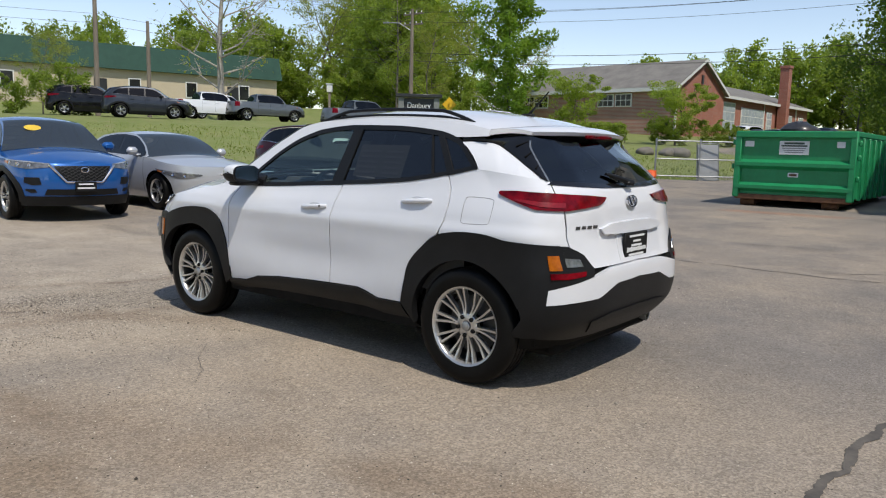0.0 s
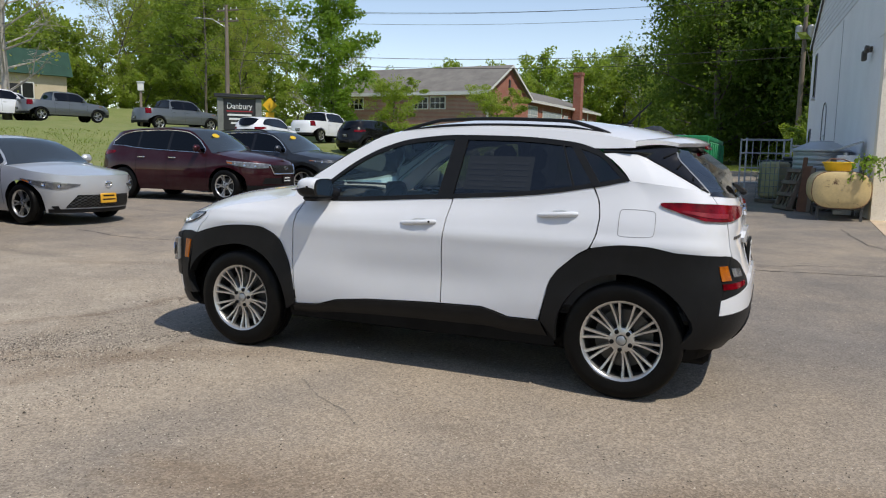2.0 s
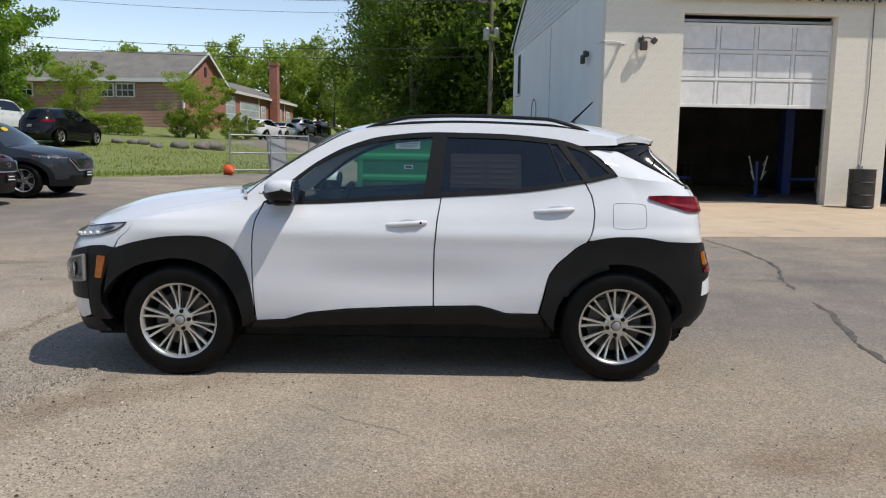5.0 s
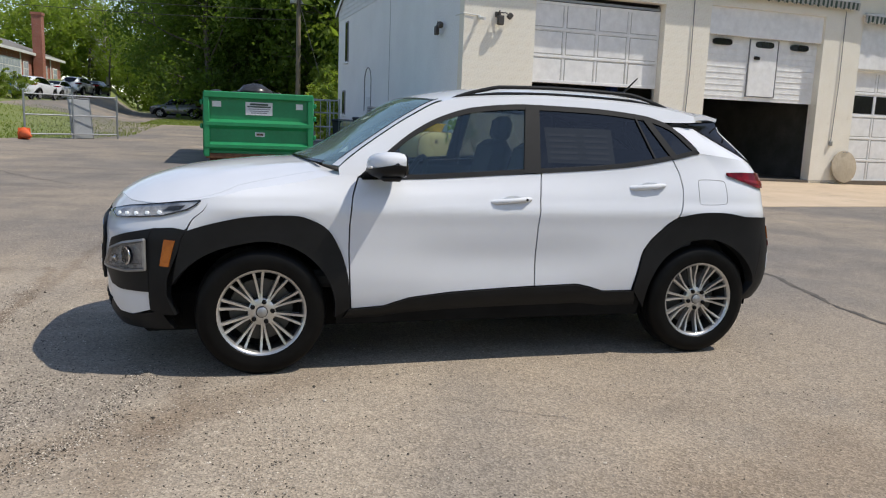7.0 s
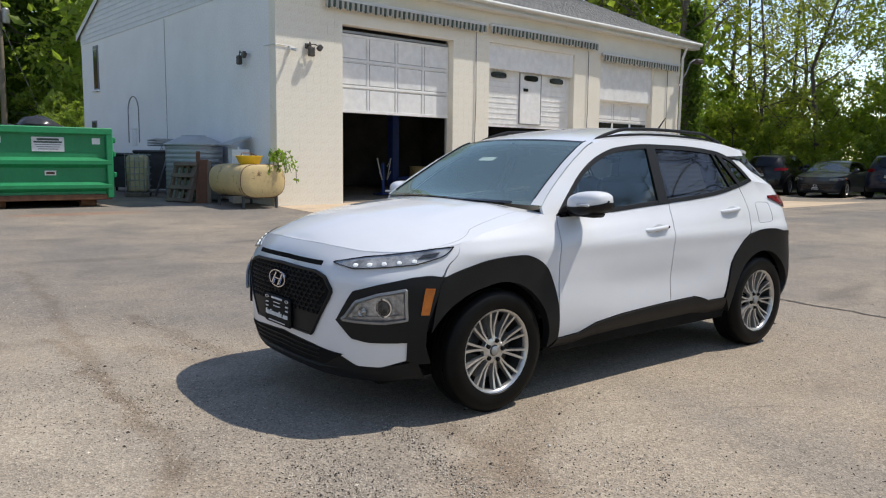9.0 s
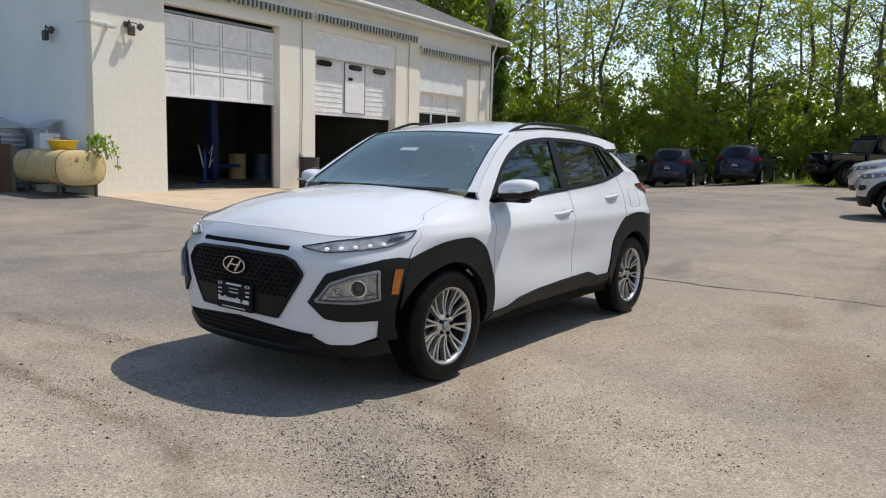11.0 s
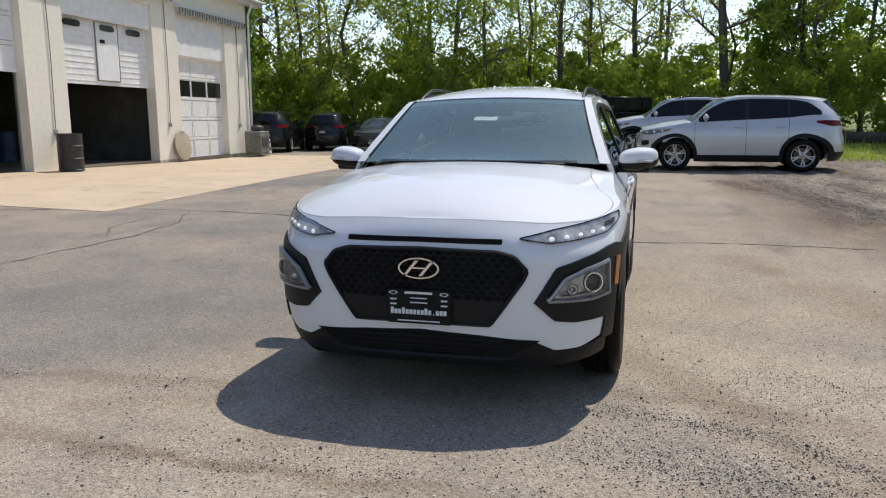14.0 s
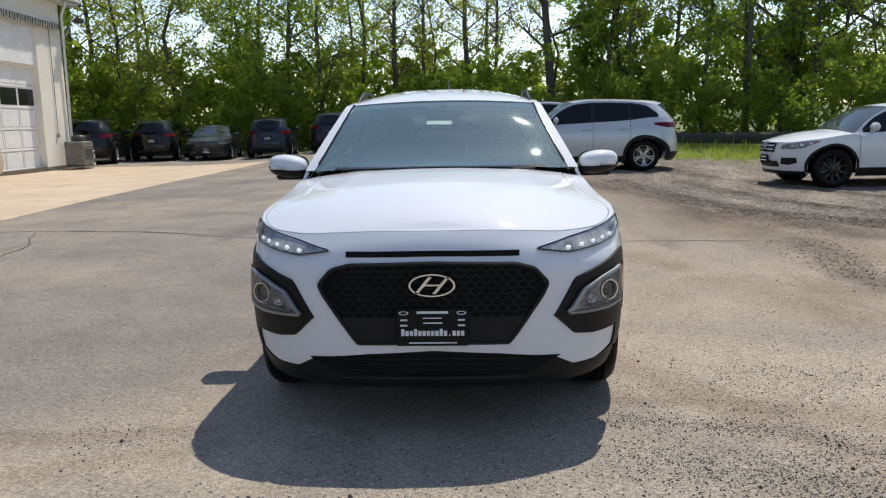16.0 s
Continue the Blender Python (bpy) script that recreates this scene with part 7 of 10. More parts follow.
def garage():
    b = thing("garage_building", G0, "cream block garage with three vehicle bays and grey shingle roof", "garage")
    t = 0.30
    wall = Geo()
    x = 0.0
    for (a, e), head in zip(BAYS, (4.60, 4.70, 4.85)):
        wall.box((a - x, t, EAVE + 0.15), ((a + x) / 2, t / 2, (EAVE - 0.15) / 2))
        wall.box((e - a, t, EAVE - head), ((a + e) / 2, t / 2, (EAVE + head) / 2))
        x = e
    wall.box((GW - x, t, EAVE + 0.15), ((GW + x) / 2, t / 2, (EAVE - 0.15) / 2))
    part("front_wall", wall, "cream", b, "cream painted block wall", smooth=False)
    side = Geo().box((t, GD - t, 5.65), (t / 2, (GD + t) / 2, 2.68))
    part("side_wall", side, "pale_block", b, "pale grey painted block wall", smooth=False)
    part("far_side_wall", Geo().box((t, GD - t, 5.65), (GW - t / 2, (GD + t) / 2, 2.68)), "cream", b, smooth=False)
    part("back_wall", Geo().box((GW - 2 * t, t, 5.65), (GW / 2, GD - t / 2, 2.68)), "pale_block", b, smooth=False)
    ridge_y, pitch = GD / 2, math.tan(radians(23))
    ridge = EAVE + ridge_y * pitch
    # gables in lapped boards
    for gx, sgn in ((0.0, -1), (GW, 1)):
        n = 22
        for k in range(n):
            z0 = 5.36 + k * (ridge - 5.36) / n
            z1 = z0 + (ridge - 5.36) / n
            half = max(0.06, min(GD / 2, (ridge - z0) / pitch))
            half1 = max(0.03, min(GD / 2, (ridge - z1) / pitch))
            o = sgn * 0.022
            g = Geo().add([(gx + o, ridge_y - half, z0), (gx + o, ridge_y + half, z0), (gx + o * 0.3, ridge_y + half1, z1), (gx + o * 0.3, ridge_y - half1, z1),
                           (gx - sgn * 0.02, ridge_y - half, z0), (gx - sgn * 0.02, ridge_y + half, z0), (gx - sgn * 0.02, ridge_y + half1, z1), (gx - sgn * 0.02, ridge_y - half1, z1)],
                          [(0, 3, 2, 1), (4, 5, 6, 7), (0, 1, 5, 4), (2, 3, 7, 6)] if sgn < 0 else [(0, 1, 2, 3), (7, 6, 5, 4), (4, 5, 1, 0), (6, 7, 3, 2)])
            part("siding_board", g, "siding", b, smooth=False)
    # roof slabs with courses of shingles
    ov = 0.32
    for s in (0, 1):
        g, courses = Geo(), []
        n = 34
        L = math.hypot(ridge_y + ov, (ridge_y + ov) * pitch)
        for k in range(n):
            f0, f1 = k / n, (k + 1) / n + 0.01
            y0, y1 = -ov + (ridge_y + ov) * f0, -ov + (ridge_y + ov) * f1
            z0, z1 = EAVE + 0.12 + (y0) * pitch + 0.03, EAVE + 0.12 + y1 * pitch + 0.008
            if s:
                y0, y1 = GD - y0, GD - y1
            q = [(-0.07, y0, z0), (GW + 0.8, y0, z0), (GW + 0.8, y1, z1), (-0.07, y1, z1), (-0.07, y0, z0 - 0.03), (GW + 0.8, y0, z0 - 0.03)]
            fs = [(0, 1, 2, 3), (4, 5, 1, 0)]
            courses.append(Geo().add(q, fs if not s else [f[::-1] for f in fs]))
        y0, y1, z0, z1 = -ov, ridge_y, EAVE - ov * pitch + 0.08, ridge + 0.08
        if s:
            y0, y1 = GD - y0, GD - y1
        for xx in (-0.07, GW + 0.8):
            g.add([(xx, y0, z0 + 0.05), (xx, y1, z1 + 0.05), (xx, y1, z1 - 0.12), (xx, y0, z0 - 0.12)], [(0, 1, 2, 3)])
        g.add([(-0.07, y0, z0 - 0.1), (GW + 0.8, y0, z0 - 0.1), (GW + 0.8, y1, z1 - 0.12), (-0.07, y1, z1 - 0.12)], [(0, 3, 2, 1)])
        slope = part("roof_slope", g, "shingle", b, "grey shingle roof slope", smooth=False)
        for course in courses:
            part("shingle_course", course, "shingle", slope, smooth=False)
    part("fascia", Geo().box((GW + 0.87, 0.03, 0.22), (GW / 2 + 0.365, -ov + 0.03, EAVE - ov * pitch + 0.03)).box((GW + 0.85, ov - 0.04, 0.03), (GW / 2 + 0.365, -ov / 2 + 0.03, EAVE - ov * pitch - 0.08)), "trim_white", b, smooth=False)
    part("gutter", Geo().tube([(-0.07, -ov - 0.05, EAVE - ov * pitch + 0.10), (GW + 0.8, -ov - 0.05, EAVE - ov * pitch + 0.08)], 0.06, 8), "trim_white", b)
    part("rake_board", Geo().add([(-0.09, -ov, EAVE - ov * pitch + 0.13), (-0.09, ridge_y, ridge + 0.13), (-0.09, ridge_y, ridge - 0.02), (-0.09, -ov, EAVE - ov * pitch - 0.08), (-0.06, -ov, EAVE - ov * pitch + 0.13), (-0.06, ridge_y, ridge + 0.13), (-0.06, ridge_y, ridge - 0.08), (-0.06, -ov, EAVE - ov * pitch - 0.08)], [(0, 3, 2, 1), (0, 1, 5, 4), (3, 7, 6, 2)]), "trim_white", b, smooth=False)
    part("rake_board", Geo().add([(-0.09, GD + ov, EAVE - ov * pitch + 0.13), (-0.09, ridge_y, ridge + 0.13), (-0.09, ridge_y, ridge - 0.08), (-0.09, GD + ov, EAVE - ov * pitch - 0.08)], [(0, 1, 2, 3)]), "trim_white", b, smooth=False)
    part("downpipe", Geo().tube([(GW - 0.05, -ov, EAVE - 0.15), (GW - 0.03, -0.12, EAVE - 0.6), (GW - 0.03, -0.07, 0.25)], 0.045, 8), "trim_white", b)
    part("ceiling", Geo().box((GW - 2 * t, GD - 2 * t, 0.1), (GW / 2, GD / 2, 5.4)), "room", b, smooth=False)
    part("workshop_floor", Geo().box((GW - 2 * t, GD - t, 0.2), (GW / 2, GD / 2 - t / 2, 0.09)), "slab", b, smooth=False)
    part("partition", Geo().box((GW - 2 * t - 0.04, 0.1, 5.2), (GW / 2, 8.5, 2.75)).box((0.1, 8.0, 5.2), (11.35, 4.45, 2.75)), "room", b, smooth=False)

    # bay one: sectional door drawn up half way
    def sectional(x0, x1, z0, z1, rows, cols, y, windows=()):
        d = part("overhead_door", Geo().box((x1 - x0, 0.035, z1 - z0), ((x0 + x1) / 2, y + 0.02, (z0 + z1) / 2)), "door_white", b, "white panelled overhead door", smooth=False)
        rail = 0.075
        hh = (z1 - z0) / rows
        ww = (x1 - x0) / cols
        for k in range(rows + 1):
            zc = min(max(z0 + k * hh, z0 + rail / 2), z1 - rail / 2)
            part("door_rail", Geo().box((x1 - x0, 0.022, rail if k in (0, rows) else rail * 0.8), ((x0 + x1) / 2, y - 0.009, zc), 0.006), "door_white", d)
        for k in range(cols + 1):
            xc = min(max(x0 + k * ww, x0 + 0.04), x1 - 0.04)
            part("door_stile", Geo().box((0.06, 0.018, z1 - z0 - 0.01), (xc, y - 0.006, (z0 + z1) / 2), 0.005), "door_white", d)
        for k in range(cols):
            for j in range(rows):
                xc, zc = x0 + (k + 0.5) * ww, z0 + (j + 0.5) * hh
                if j in windows:
                    part("window_pane", Geo().box((ww - 0.12, 0.012, hh - 0.14), (xc, y - 0.002, zc), 0.004), "dark_glass_solid", d)
                else:
                    # outline that colours in both dirt and the panel's edge shadow
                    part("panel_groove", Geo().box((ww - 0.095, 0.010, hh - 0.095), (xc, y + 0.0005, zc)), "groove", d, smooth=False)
                    part("door_panel", Geo().box((ww - 0.125, 0.014, hh - 0.125), (xc, y - 0.002, zc), 0.005), "door_white", d)
        return d
    d = sectional(1.83, 5.48, 2.48, 4.42, 3, 4, 0.22)
    part("door_track", Geo().box((3.65, 0.05, 0.06), (3.65, 0.24, 4.47)).box((0.05, 0.05, 4.3), (1.86, 0.27, 2.4)).box((0.05, 0.05, 4.3), (5.45, 0.27, 2.4)), "steel", b, smooth=False)
    sectional(12.05, 15.10, 0.14, 3.36, 5, 3, 0.22, windows=(3,))
    # bay two: ribbed door with a wicket door and three oval windows
    d = part("overhead_door", Geo().box((3.83, 0.04, 1.68), (8.785, 0.24, 3.16)), "door_white", b, "white ribbed overhead door with wicket", smooth=False)
    for k in range(10):
        part("door_rib", Geo().box((3.80, 0.014, 0.012), (8.785, 0.215, 2.42 + k * 0.155), 0.003), "door_white", d)
    part("wicket_door", Geo().box((0.92, 0.03, 1.50), (8.85, 0.20, 3.20), 0.008), "door_white", d)
    for xe in (8.37, 9.33):
        part("wicket_edge", Geo().box((0.02, 0.035, 1.52), (xe, 0.203, 3.20)), "gap_gray", d)
    part("wicket_edge", Geo().box((0.96, 0.035, 0.02), (8.85, 0.203, 2.44)), "gap_gray", d)
    part("wicket_handle", Geo().box((0.20, 0.03, 0.09), (8.62, 0.175, 3.47), 0.01), "inner", d)
    for xc in (7.45, 8.85, 10.05):
        pts = [(xc + 0.31 * math.copysign(abs(math.cos(a)) ** 0.5, math.cos(a)), 3.83 + 0.085 * math.copysign(abs(math.sin(a)) ** 0.6, math.sin(a))) for a in np.linspace(0, 2 * math.pi, 24, endpoint=False)]
        part("oval_window", Geo().prism(pts, 0.04, Matrix.Translation((0, 0.168, 0))), "dark_glass_solid", d)
    part("header_panel", Geo().box((3.83, 0.05, 0.72), (8.785, 0.10, 4.345), 0.01), "door_white", b, "white flat panel over the bay")
    part("header_panel", Geo().box((3.05, 0.05, 1.45), (13.575, 0.10, 4.115), 0.01), "door_white", b, "white flat panel over the bay")
    part("header_beam", Geo().box((3.05, 0.2, 0.06), (13.575, 0.2, 3.36)), "cream", b, smooth=False)

    # awnings
    for x0, x1, z in ((1.25, 6.60, 5.13), (6.76, 11.70, 5.16), (11.95, 16.45, 4.86)):
        aw = part("awning", Geo().box((x1 - x0, 0.12, 0.10), ((x0 + x1) / 2, -0.10, z), 0.03).box((0.05, 0.14, 0.06), (x0 + 0.1, -0.06, z)).box((0.05, 0.14, 0.06), (x1 - 0.1, -0.06, z)), "trim_white", b, "rolled awning with green and white striped valance")
        n = int((x1 - x0) / 0.075)
        for k in range(n):
            a = x0 + (x1 - x0) * k / n
            w = (x1 - x0) / n
            drop = 0.20 + 0.02 * math.sin(k * 1.7)
            y = -0.165 + 0.012 * math.sin(k * 0.9)
            g = Geo().add([(a, y, z - 0.03), (a + w, y, z - 0.03), (a + w, y + 0.012, z - drop), (a + w * 0.5, y + 0.004, z - drop - 0.03), (a, y + 0.012, z - drop),
                           (a, y + 0.008, z - 0.03), (a + w, y + 0.008, z - 0.03), (a + w, y + 0.020, z - drop), (a + w * 0.5, y + 0.012, z - drop - 0.03), (a, y + 0.020, z - drop)],
                          [(4, 3, 2, 1, 0), (5, 6, 7, 8, 9), (2, 3, 8, 7), (3, 4, 9, 8)])
            part("valance_strip", g, "fabric_g" if k % 2 else "fabric_w", aw, smooth=False)
    # wall lamps, camera, conduits
    for m in (pose(0.84, 0, 3.88), pose(0, 1.55, 3.74, 0, 0, -90)):
        w = part("wall_lamp", Geo().box((0.14, 0.05, 0.12), (0, -0.025, 0.08), 0.01).tube([(0, -0.05, 0.08), (0, -0.12, 0.16), (0.02, -0.15, 0.02)], 0.018, 6), "bronze", b, at=m)
        part("lamp_head", Geo().box((0.16, 0.10, 0.22), (0.02, -0.15, -0.06), 0.02), "bronze", w)
        part("lamp_head", Geo().box((0.12, 0.10, 0.14), (0, 0, 0), 0.02, Matrix.Translation((0.26, -0.14, 0.05)) @ Matrix.Rotation(0.7, 4, "Y")).tube([(0, -0.06, 0.12), (0.16, -0.12, 0.12), (0.26, -0.14, 0.06)], 0.014, 6), "bronze", w)
    cm = part("security_camera", Geo().box((0.07, 0.06, 0.1), (0.36, -0.03, 3.86), 0.01).tube([(0.36, -0.05, 3.86), (0.38, -0.16, 3.83)], 0.015, 6), "trim_white", b)
    part("camera_body", Geo().tube([(0.39, -0.08, 3.84), (0.41, -0.26, 3.81)], 0.038, 10), "trim_white", cm)
    part("conduit", Geo().tube([(0.38, -0.02, 3.90), (-0.03, -0.02, 3.93), (-0.03, 0.5, 3.93)], 0.012, 6), "trim_white", b)
    for xc, zl in ((6.30, 1.1), (11.35, 1.25), (15.95, 1.2)):
        cd = part("conduit", Geo().tube([(xc, -0.03, 4.9), (xc + 0.03, -0.03, 3.0), (xc - 0.02, -0.03, zl)], 0.012, 6), "gap_gray", b)
        part("outlet_box", Geo().box((0.10, 0.07, 0.14), (xc - 0.02, -0.035, zl), 0.015), "steel", cd)
    fl = part("flood_lamp", Geo().tube([(GW - 0.05, 0.0, 4.2), (GW + 0.02, -0.25, 4.6), (GW + 0.12, -0.35, 5.0), (GW + 0.35, -0.40, 5.12)], 0.025, 8), "steel", b)
    part("lamp_head", Geo().box((0.42, 0.28, 0.16), (GW + 0.52, -0.42, 5.06), 0.03), "bronze", fl)

    # side wall: narrow windows and a blocked arch
    for y, z, h in ((13.0, 4.42, 1.55), (13.45, 2.1, 0.95)):
        w = part("window", Geo().box((0.05, 0.52, h), (-0.01, y, z), 0.01), "gap_gray", b)
        part("pane", Geo().box((0.02, 0.40, h - 0.12), (-0.035, y, z), 0.005), "dark_glass_solid", w)
        part("sill", Geo().box((0.14, 0.62, 0.06), (-0.05, y, z - h / 2 - 0.03), 0.01), "pale_block", w)
    arc = [(-0.012, 9.4 + 0.48 * math.cos(a), 2.75 + 0.48 * math.sin(a)) for a in np.linspace(0, math.pi, 16)]
    ar = part("blocked_arch", Geo().tube([(-0.012, 9.88, 1.75)] + arc + [(-0.012, 8.92, 1.75)], 0.018, 6), "gap_gray", b)
    part("vent_frame", Geo().box((0.03, 0.40, 0.50), (-0.015, 9.35, 1.9), 0.01).box((0.05, 0.5, 0.04), (-0.02, 9.35, 2.2)), "siding", ar)
    part("wall_joint", Geo().box((0.008, 0.02, 4.4), (-0.004, 6.6, 3.1)), "gap_gray", b)
    return b


GARAGE = garage()


def wall_blocks():
    """Painted blocks of the two piers nearest to the car, a hair proud of their joints."""
    wall = next(o for o in GARAGE.children if o.name.split(".")[0] == "front_wall")
    full = half = None
    for x0, x1 in ((0.0, 1.83), (5.48, 6.87)):
        for k in range(28):
            z = 0.10 + k * 0.2
            x = x0 - (0.2 if k % 2 else 0.0)
            while x < x1 - 0.03:
                a, b = max(x, x0), min(x + 0.4, x1)
                x += 0.4
                if b - a < 0.05:
                    continue
                key = round(b - a, 3)
                m = Matrix.Translation(((a + b) / 2, -0.0002, z + 0.1))
                if key not in BLOCKS:
                    ob = part("block", Geo().box((b - a - 0.003, 0.005, 0.197), (0, 0, 0)), "cream", wall, at=m, smooth=False)
                    BLOCKS[key] = ob.data
                else:
                    ob = new("block", BLOCKS[key])
                    ob.parent, ob.matrix_basis = wall, m


BLOCKS = {}
wall_blocks()


def local(x, y, z, turn=0.0):
    return G0 @ pose(x, y, z, 0, 0, turn)


def drum(name, m, material, label, h=0.88, r=0.29):
    d = thing(name, m, label, "barrel")
    prof = [(0.001, 0.02), (r - 0.02, 0.02), (r - 0.01, 0.0), (r, 0.01), (r, 0.03), (r - 0.008, 0.04), (r - 0.008, h * 0.32), (r + 0.008, h * 0.335), (r - 0.008, h * 0.35), (r - 0.008, h * 0.65), (r + 0.008, h * 0.665), (r - 0.008, h * 0.68), (r - 0.008, h - 0.03), (r, h - 0.02), (r, h), (r - 0.015, h), (r - 0.02, h - 0.02), (0.001, h - 0.02)]
    part("drum_body", Geo().lathe(prof, 32), material, d)
    part("bung", Geo().lathe([(0.03, h - 0.02), (0.03, h), (0.001, h)], 12, Matrix.Translation((r * 0.6, 0, 0))), "steel", d)
    return d


drum("oil_drum", local(5.98, -0.62, 0.20), "drum", "black steel oil drum standing before the garage pier")
for k, (x, y, mt) in enumerate(((9.0, 4.6, "drum_blue"), (9.65, 4.4, "drum_blue"), (8.3, 5.0, "tank"))):
    drum("oil_drum", local(x, y, 0.195), mt, "steel drum inside the dark workshop")


def workshop_things():
    for x in (2.75, 4.65):
        p = thing("lift_post", local(x if x < 4 else 6.6, 4.2, 0.195), "blue two-post vehicle lift column in the workshop", "vehicle lift")
        part("column", Geo().box((0.28, 0.30, 3.6), (0, 0, 1.8), 0.02).box((0.5, 0.55, 0.04), (0, 0, 0.02)), "lift_blue", p)
        part("lift_arm", Geo().box((1.0, 0.12, 0.10), (0.5, -0.1, 0.5), 0.02), "lift_blue", p)
    b = thing("ceiling_light", local(2.7, 5.5, 4.2), "lit fluorescent strip light in the workshop", "ceiling light")
    part("housing", Geo().box((1.2, 0.14, 0.06), (0, 0, 0.04), 0.01).tube([(0, 0, 0.05), (0, 0, 1.15)], 0.008, 6), "trim_white", b)
    part("tube", Geo().tube([(-0.55, 0, -0.01), (0.55, 0, -0.01)], 0.016, 8), "tube_glow", b)
    s = thing("tool_stand", local(5.0, 2.6, 0.195), "blue and white wheeled stand with hoses in the workshop", "tool stand")
    part("post", Geo().tube([(0, 0, 0.05), (0, 0, 1.0)], 0.05, 8).box((0.5, 0.4, 0.05), (0, 0, 0.08), 0.02), "lift_blue", s)
    for dx in (-0.16, 0.16):
        part("hose", Geo().tube([(dx, 0, 0.9), (dx * 1.6, -0.05, 1.15), (dx * 0.6, -0.08, 0.5), (dx * 1.3, -0.1, 0.75)], 0.018, 6), "trim_white", s)
    be = thing("workbench", local(3.6, 7.9, 0.195), "wooden workbench along the workshop wall", "workbench")
    part("benchtop", Geo().box((3.2, 0.7, 0.06), (0, 0, 0.9), 0.01), "board", be)
    for dx in (-1.5, 1.5):
        for dy in (-0.28, 0.28):
            part("leg", Geo().box((0.08, 0.08, 0.87), (dx, dy, 0.435)), "board", be)


M["tube_glow"] = glow("fluorescent", (1.0, 0.98, 0.92), 4.0)
workshop_things()


def side_yard():
    # round drain lid leaning on the pier, steam washer by the corner
    l = thing("round_lid", local(11.85, -0.16, 0.14) @ pose(0, 0, 0, 83, 0, 0), "round tan steel lid leaning on the garage pier", "lid")
    part("disc", Geo().lathe([(0.001, -0.02), (0.44, -0.02), (0.46, 0.0), (0.46, 0.02), (0.42, 0.03), (0.001, 0.035)], 36, Matrix.Translation((0, 0.46, 0))), "lid_tan", l)
    part("grip", Geo().tube([(-0.08, 0.86, 0.03), (-0.06, 0.88, 0.08), (0.06, 0.88, 0.08), (0.08, 0.86, 0.03)], 0.01, 6), "steel", l)
    h = thing("pressure_washer", local(16.2, -0.55, 0.12), "grey steel parts washer with black hose beside the garage corner", "parts washer")
    part("cabinet", Geo().box((0.78, 0.62, 0.80), (0, 0, 0.46), 0.03).box((0.82, 0.66, 0.05), (0, 0, 0.03)).box((0.80, 0.64, 0.03), (0, 0, 0.70), 0.01), "tote_grey", h)
    part("top_box", Geo().box((0.42, 0.36, 0.20), (0.05, 0, 0.96), 0.05), "bin_grey", h)
    part("panel", Geo().box((0.5, 0.02, 0.34), (0, -0.315, 0.45), 0.008), "bin_grey", h)
    part("hose", Geo().tube([(0.3, -0.2, 0.9), (0.5, -0.3, 0.6), (0.62, -0.25, 0.25), (0.48, -0.3, 0.12), (0.38, -0.28, 0.35), (0.5, -0.28, 0.5)], 0.02, 8), "drum", h)
    k = thing("concrete_block", local(17.0, -0.35, 0.10), "pale concrete block beside the garage corner", "concrete block")
    part("block", Geo().box((0.42, 0.6, 0.55), (0, 0, 0.275), 0.03), "pale_block", k)
    # oil tank on a cradle, with a yellow bucket
    t = thing("oil_tank", pose(3.27, 12.95, 0.15, 0, 0, 1.5), "tan oval steel oil tank with rust spots on a low cradle", "oil tank")
    ring = []
    W, H, L = 0.53, 0.365, 0.88
    for a in np.linspace(0, 2 * math.pi, 40, endpoint=False):
        c, s = math.cos(a), math.sin(a)
        ring.append((math.copysign(abs(c) ** 0.55, c) * W, math.copysign(abs(s) ** 0.8, s) * H))
    g = Geo()
    rows = [(-L - 0.05, 0.02), (-L - 0.045, 0.6), (-L - 0.02, 0.93), (-L, 1.0), (-L + 0.02, 1.01), (0, 1.0), (L - 0.02, 1.01), (L, 1.0), (L + 0.02, 0.93), (L + 0.045, 0.6), (L + 0.05, 0.02)]
    grid = np.array([[(x * f, y, z * f + 0.66) for x, z in ring + ring[:1]] for y, f in rows])
    part("shell", g.sheet(grid, False), "tank", t)
    part("seam", Geo().tube([(x * 1.005, -L + 0.01, z * 1.005 + 0.66) for x, z in ring], 0.012, 6, closed=True), "rust", t)
    for y in (-0.72, 0.6):
        part("cradle", Geo().box((0.86, 0.05, 0.05), (0, y, 0.285), 0.01).box((0.05, 0.05, 0.30), (-0.40, y, 0.14)).box((0.05, 0.05, 0.30), (0.40, y, 0.14)), "bin_grey", t)
    part("filler_cap", Geo().lathe([(0.05, 1.03), (0.05, 1.09), (0.001, 1.1)], 16), "rust", t)
    y = thing("yellow_tub", pose(3.25, 12.70, 0.15 + 1.02, 0, 0, 20), "shallow yellow plastic tub on top of the oil tank", "tub")
    part("tub", Geo().lathe([(0.001, 0.02), (0.20, 0.0), (0.24, 0.03), (0.29, 0.16), (0.32, 0.19), (0.30, 0.20), (0.26, 0.16), (0.21, 0.04), (0.001, 0.05)], 32), "yellow", y)
    part("handle", Geo().tube([(-0.26, 0, 0.19), (-0.12, 0.1, 0.26), (0.12, 0.1, 0.26), (0.26, 0, 0.19)], 0.012, 6), "rust", y)
    # round metal shed
    s = thing("metal_shed", pose(3.05, 15.7, ground_z(3.05, 15.7), 0, 0, 3), "grey corrugated metal tank with a low conical roof", "metal shed")
    prof = []
    for i in range(12):
        z = i * 0.115
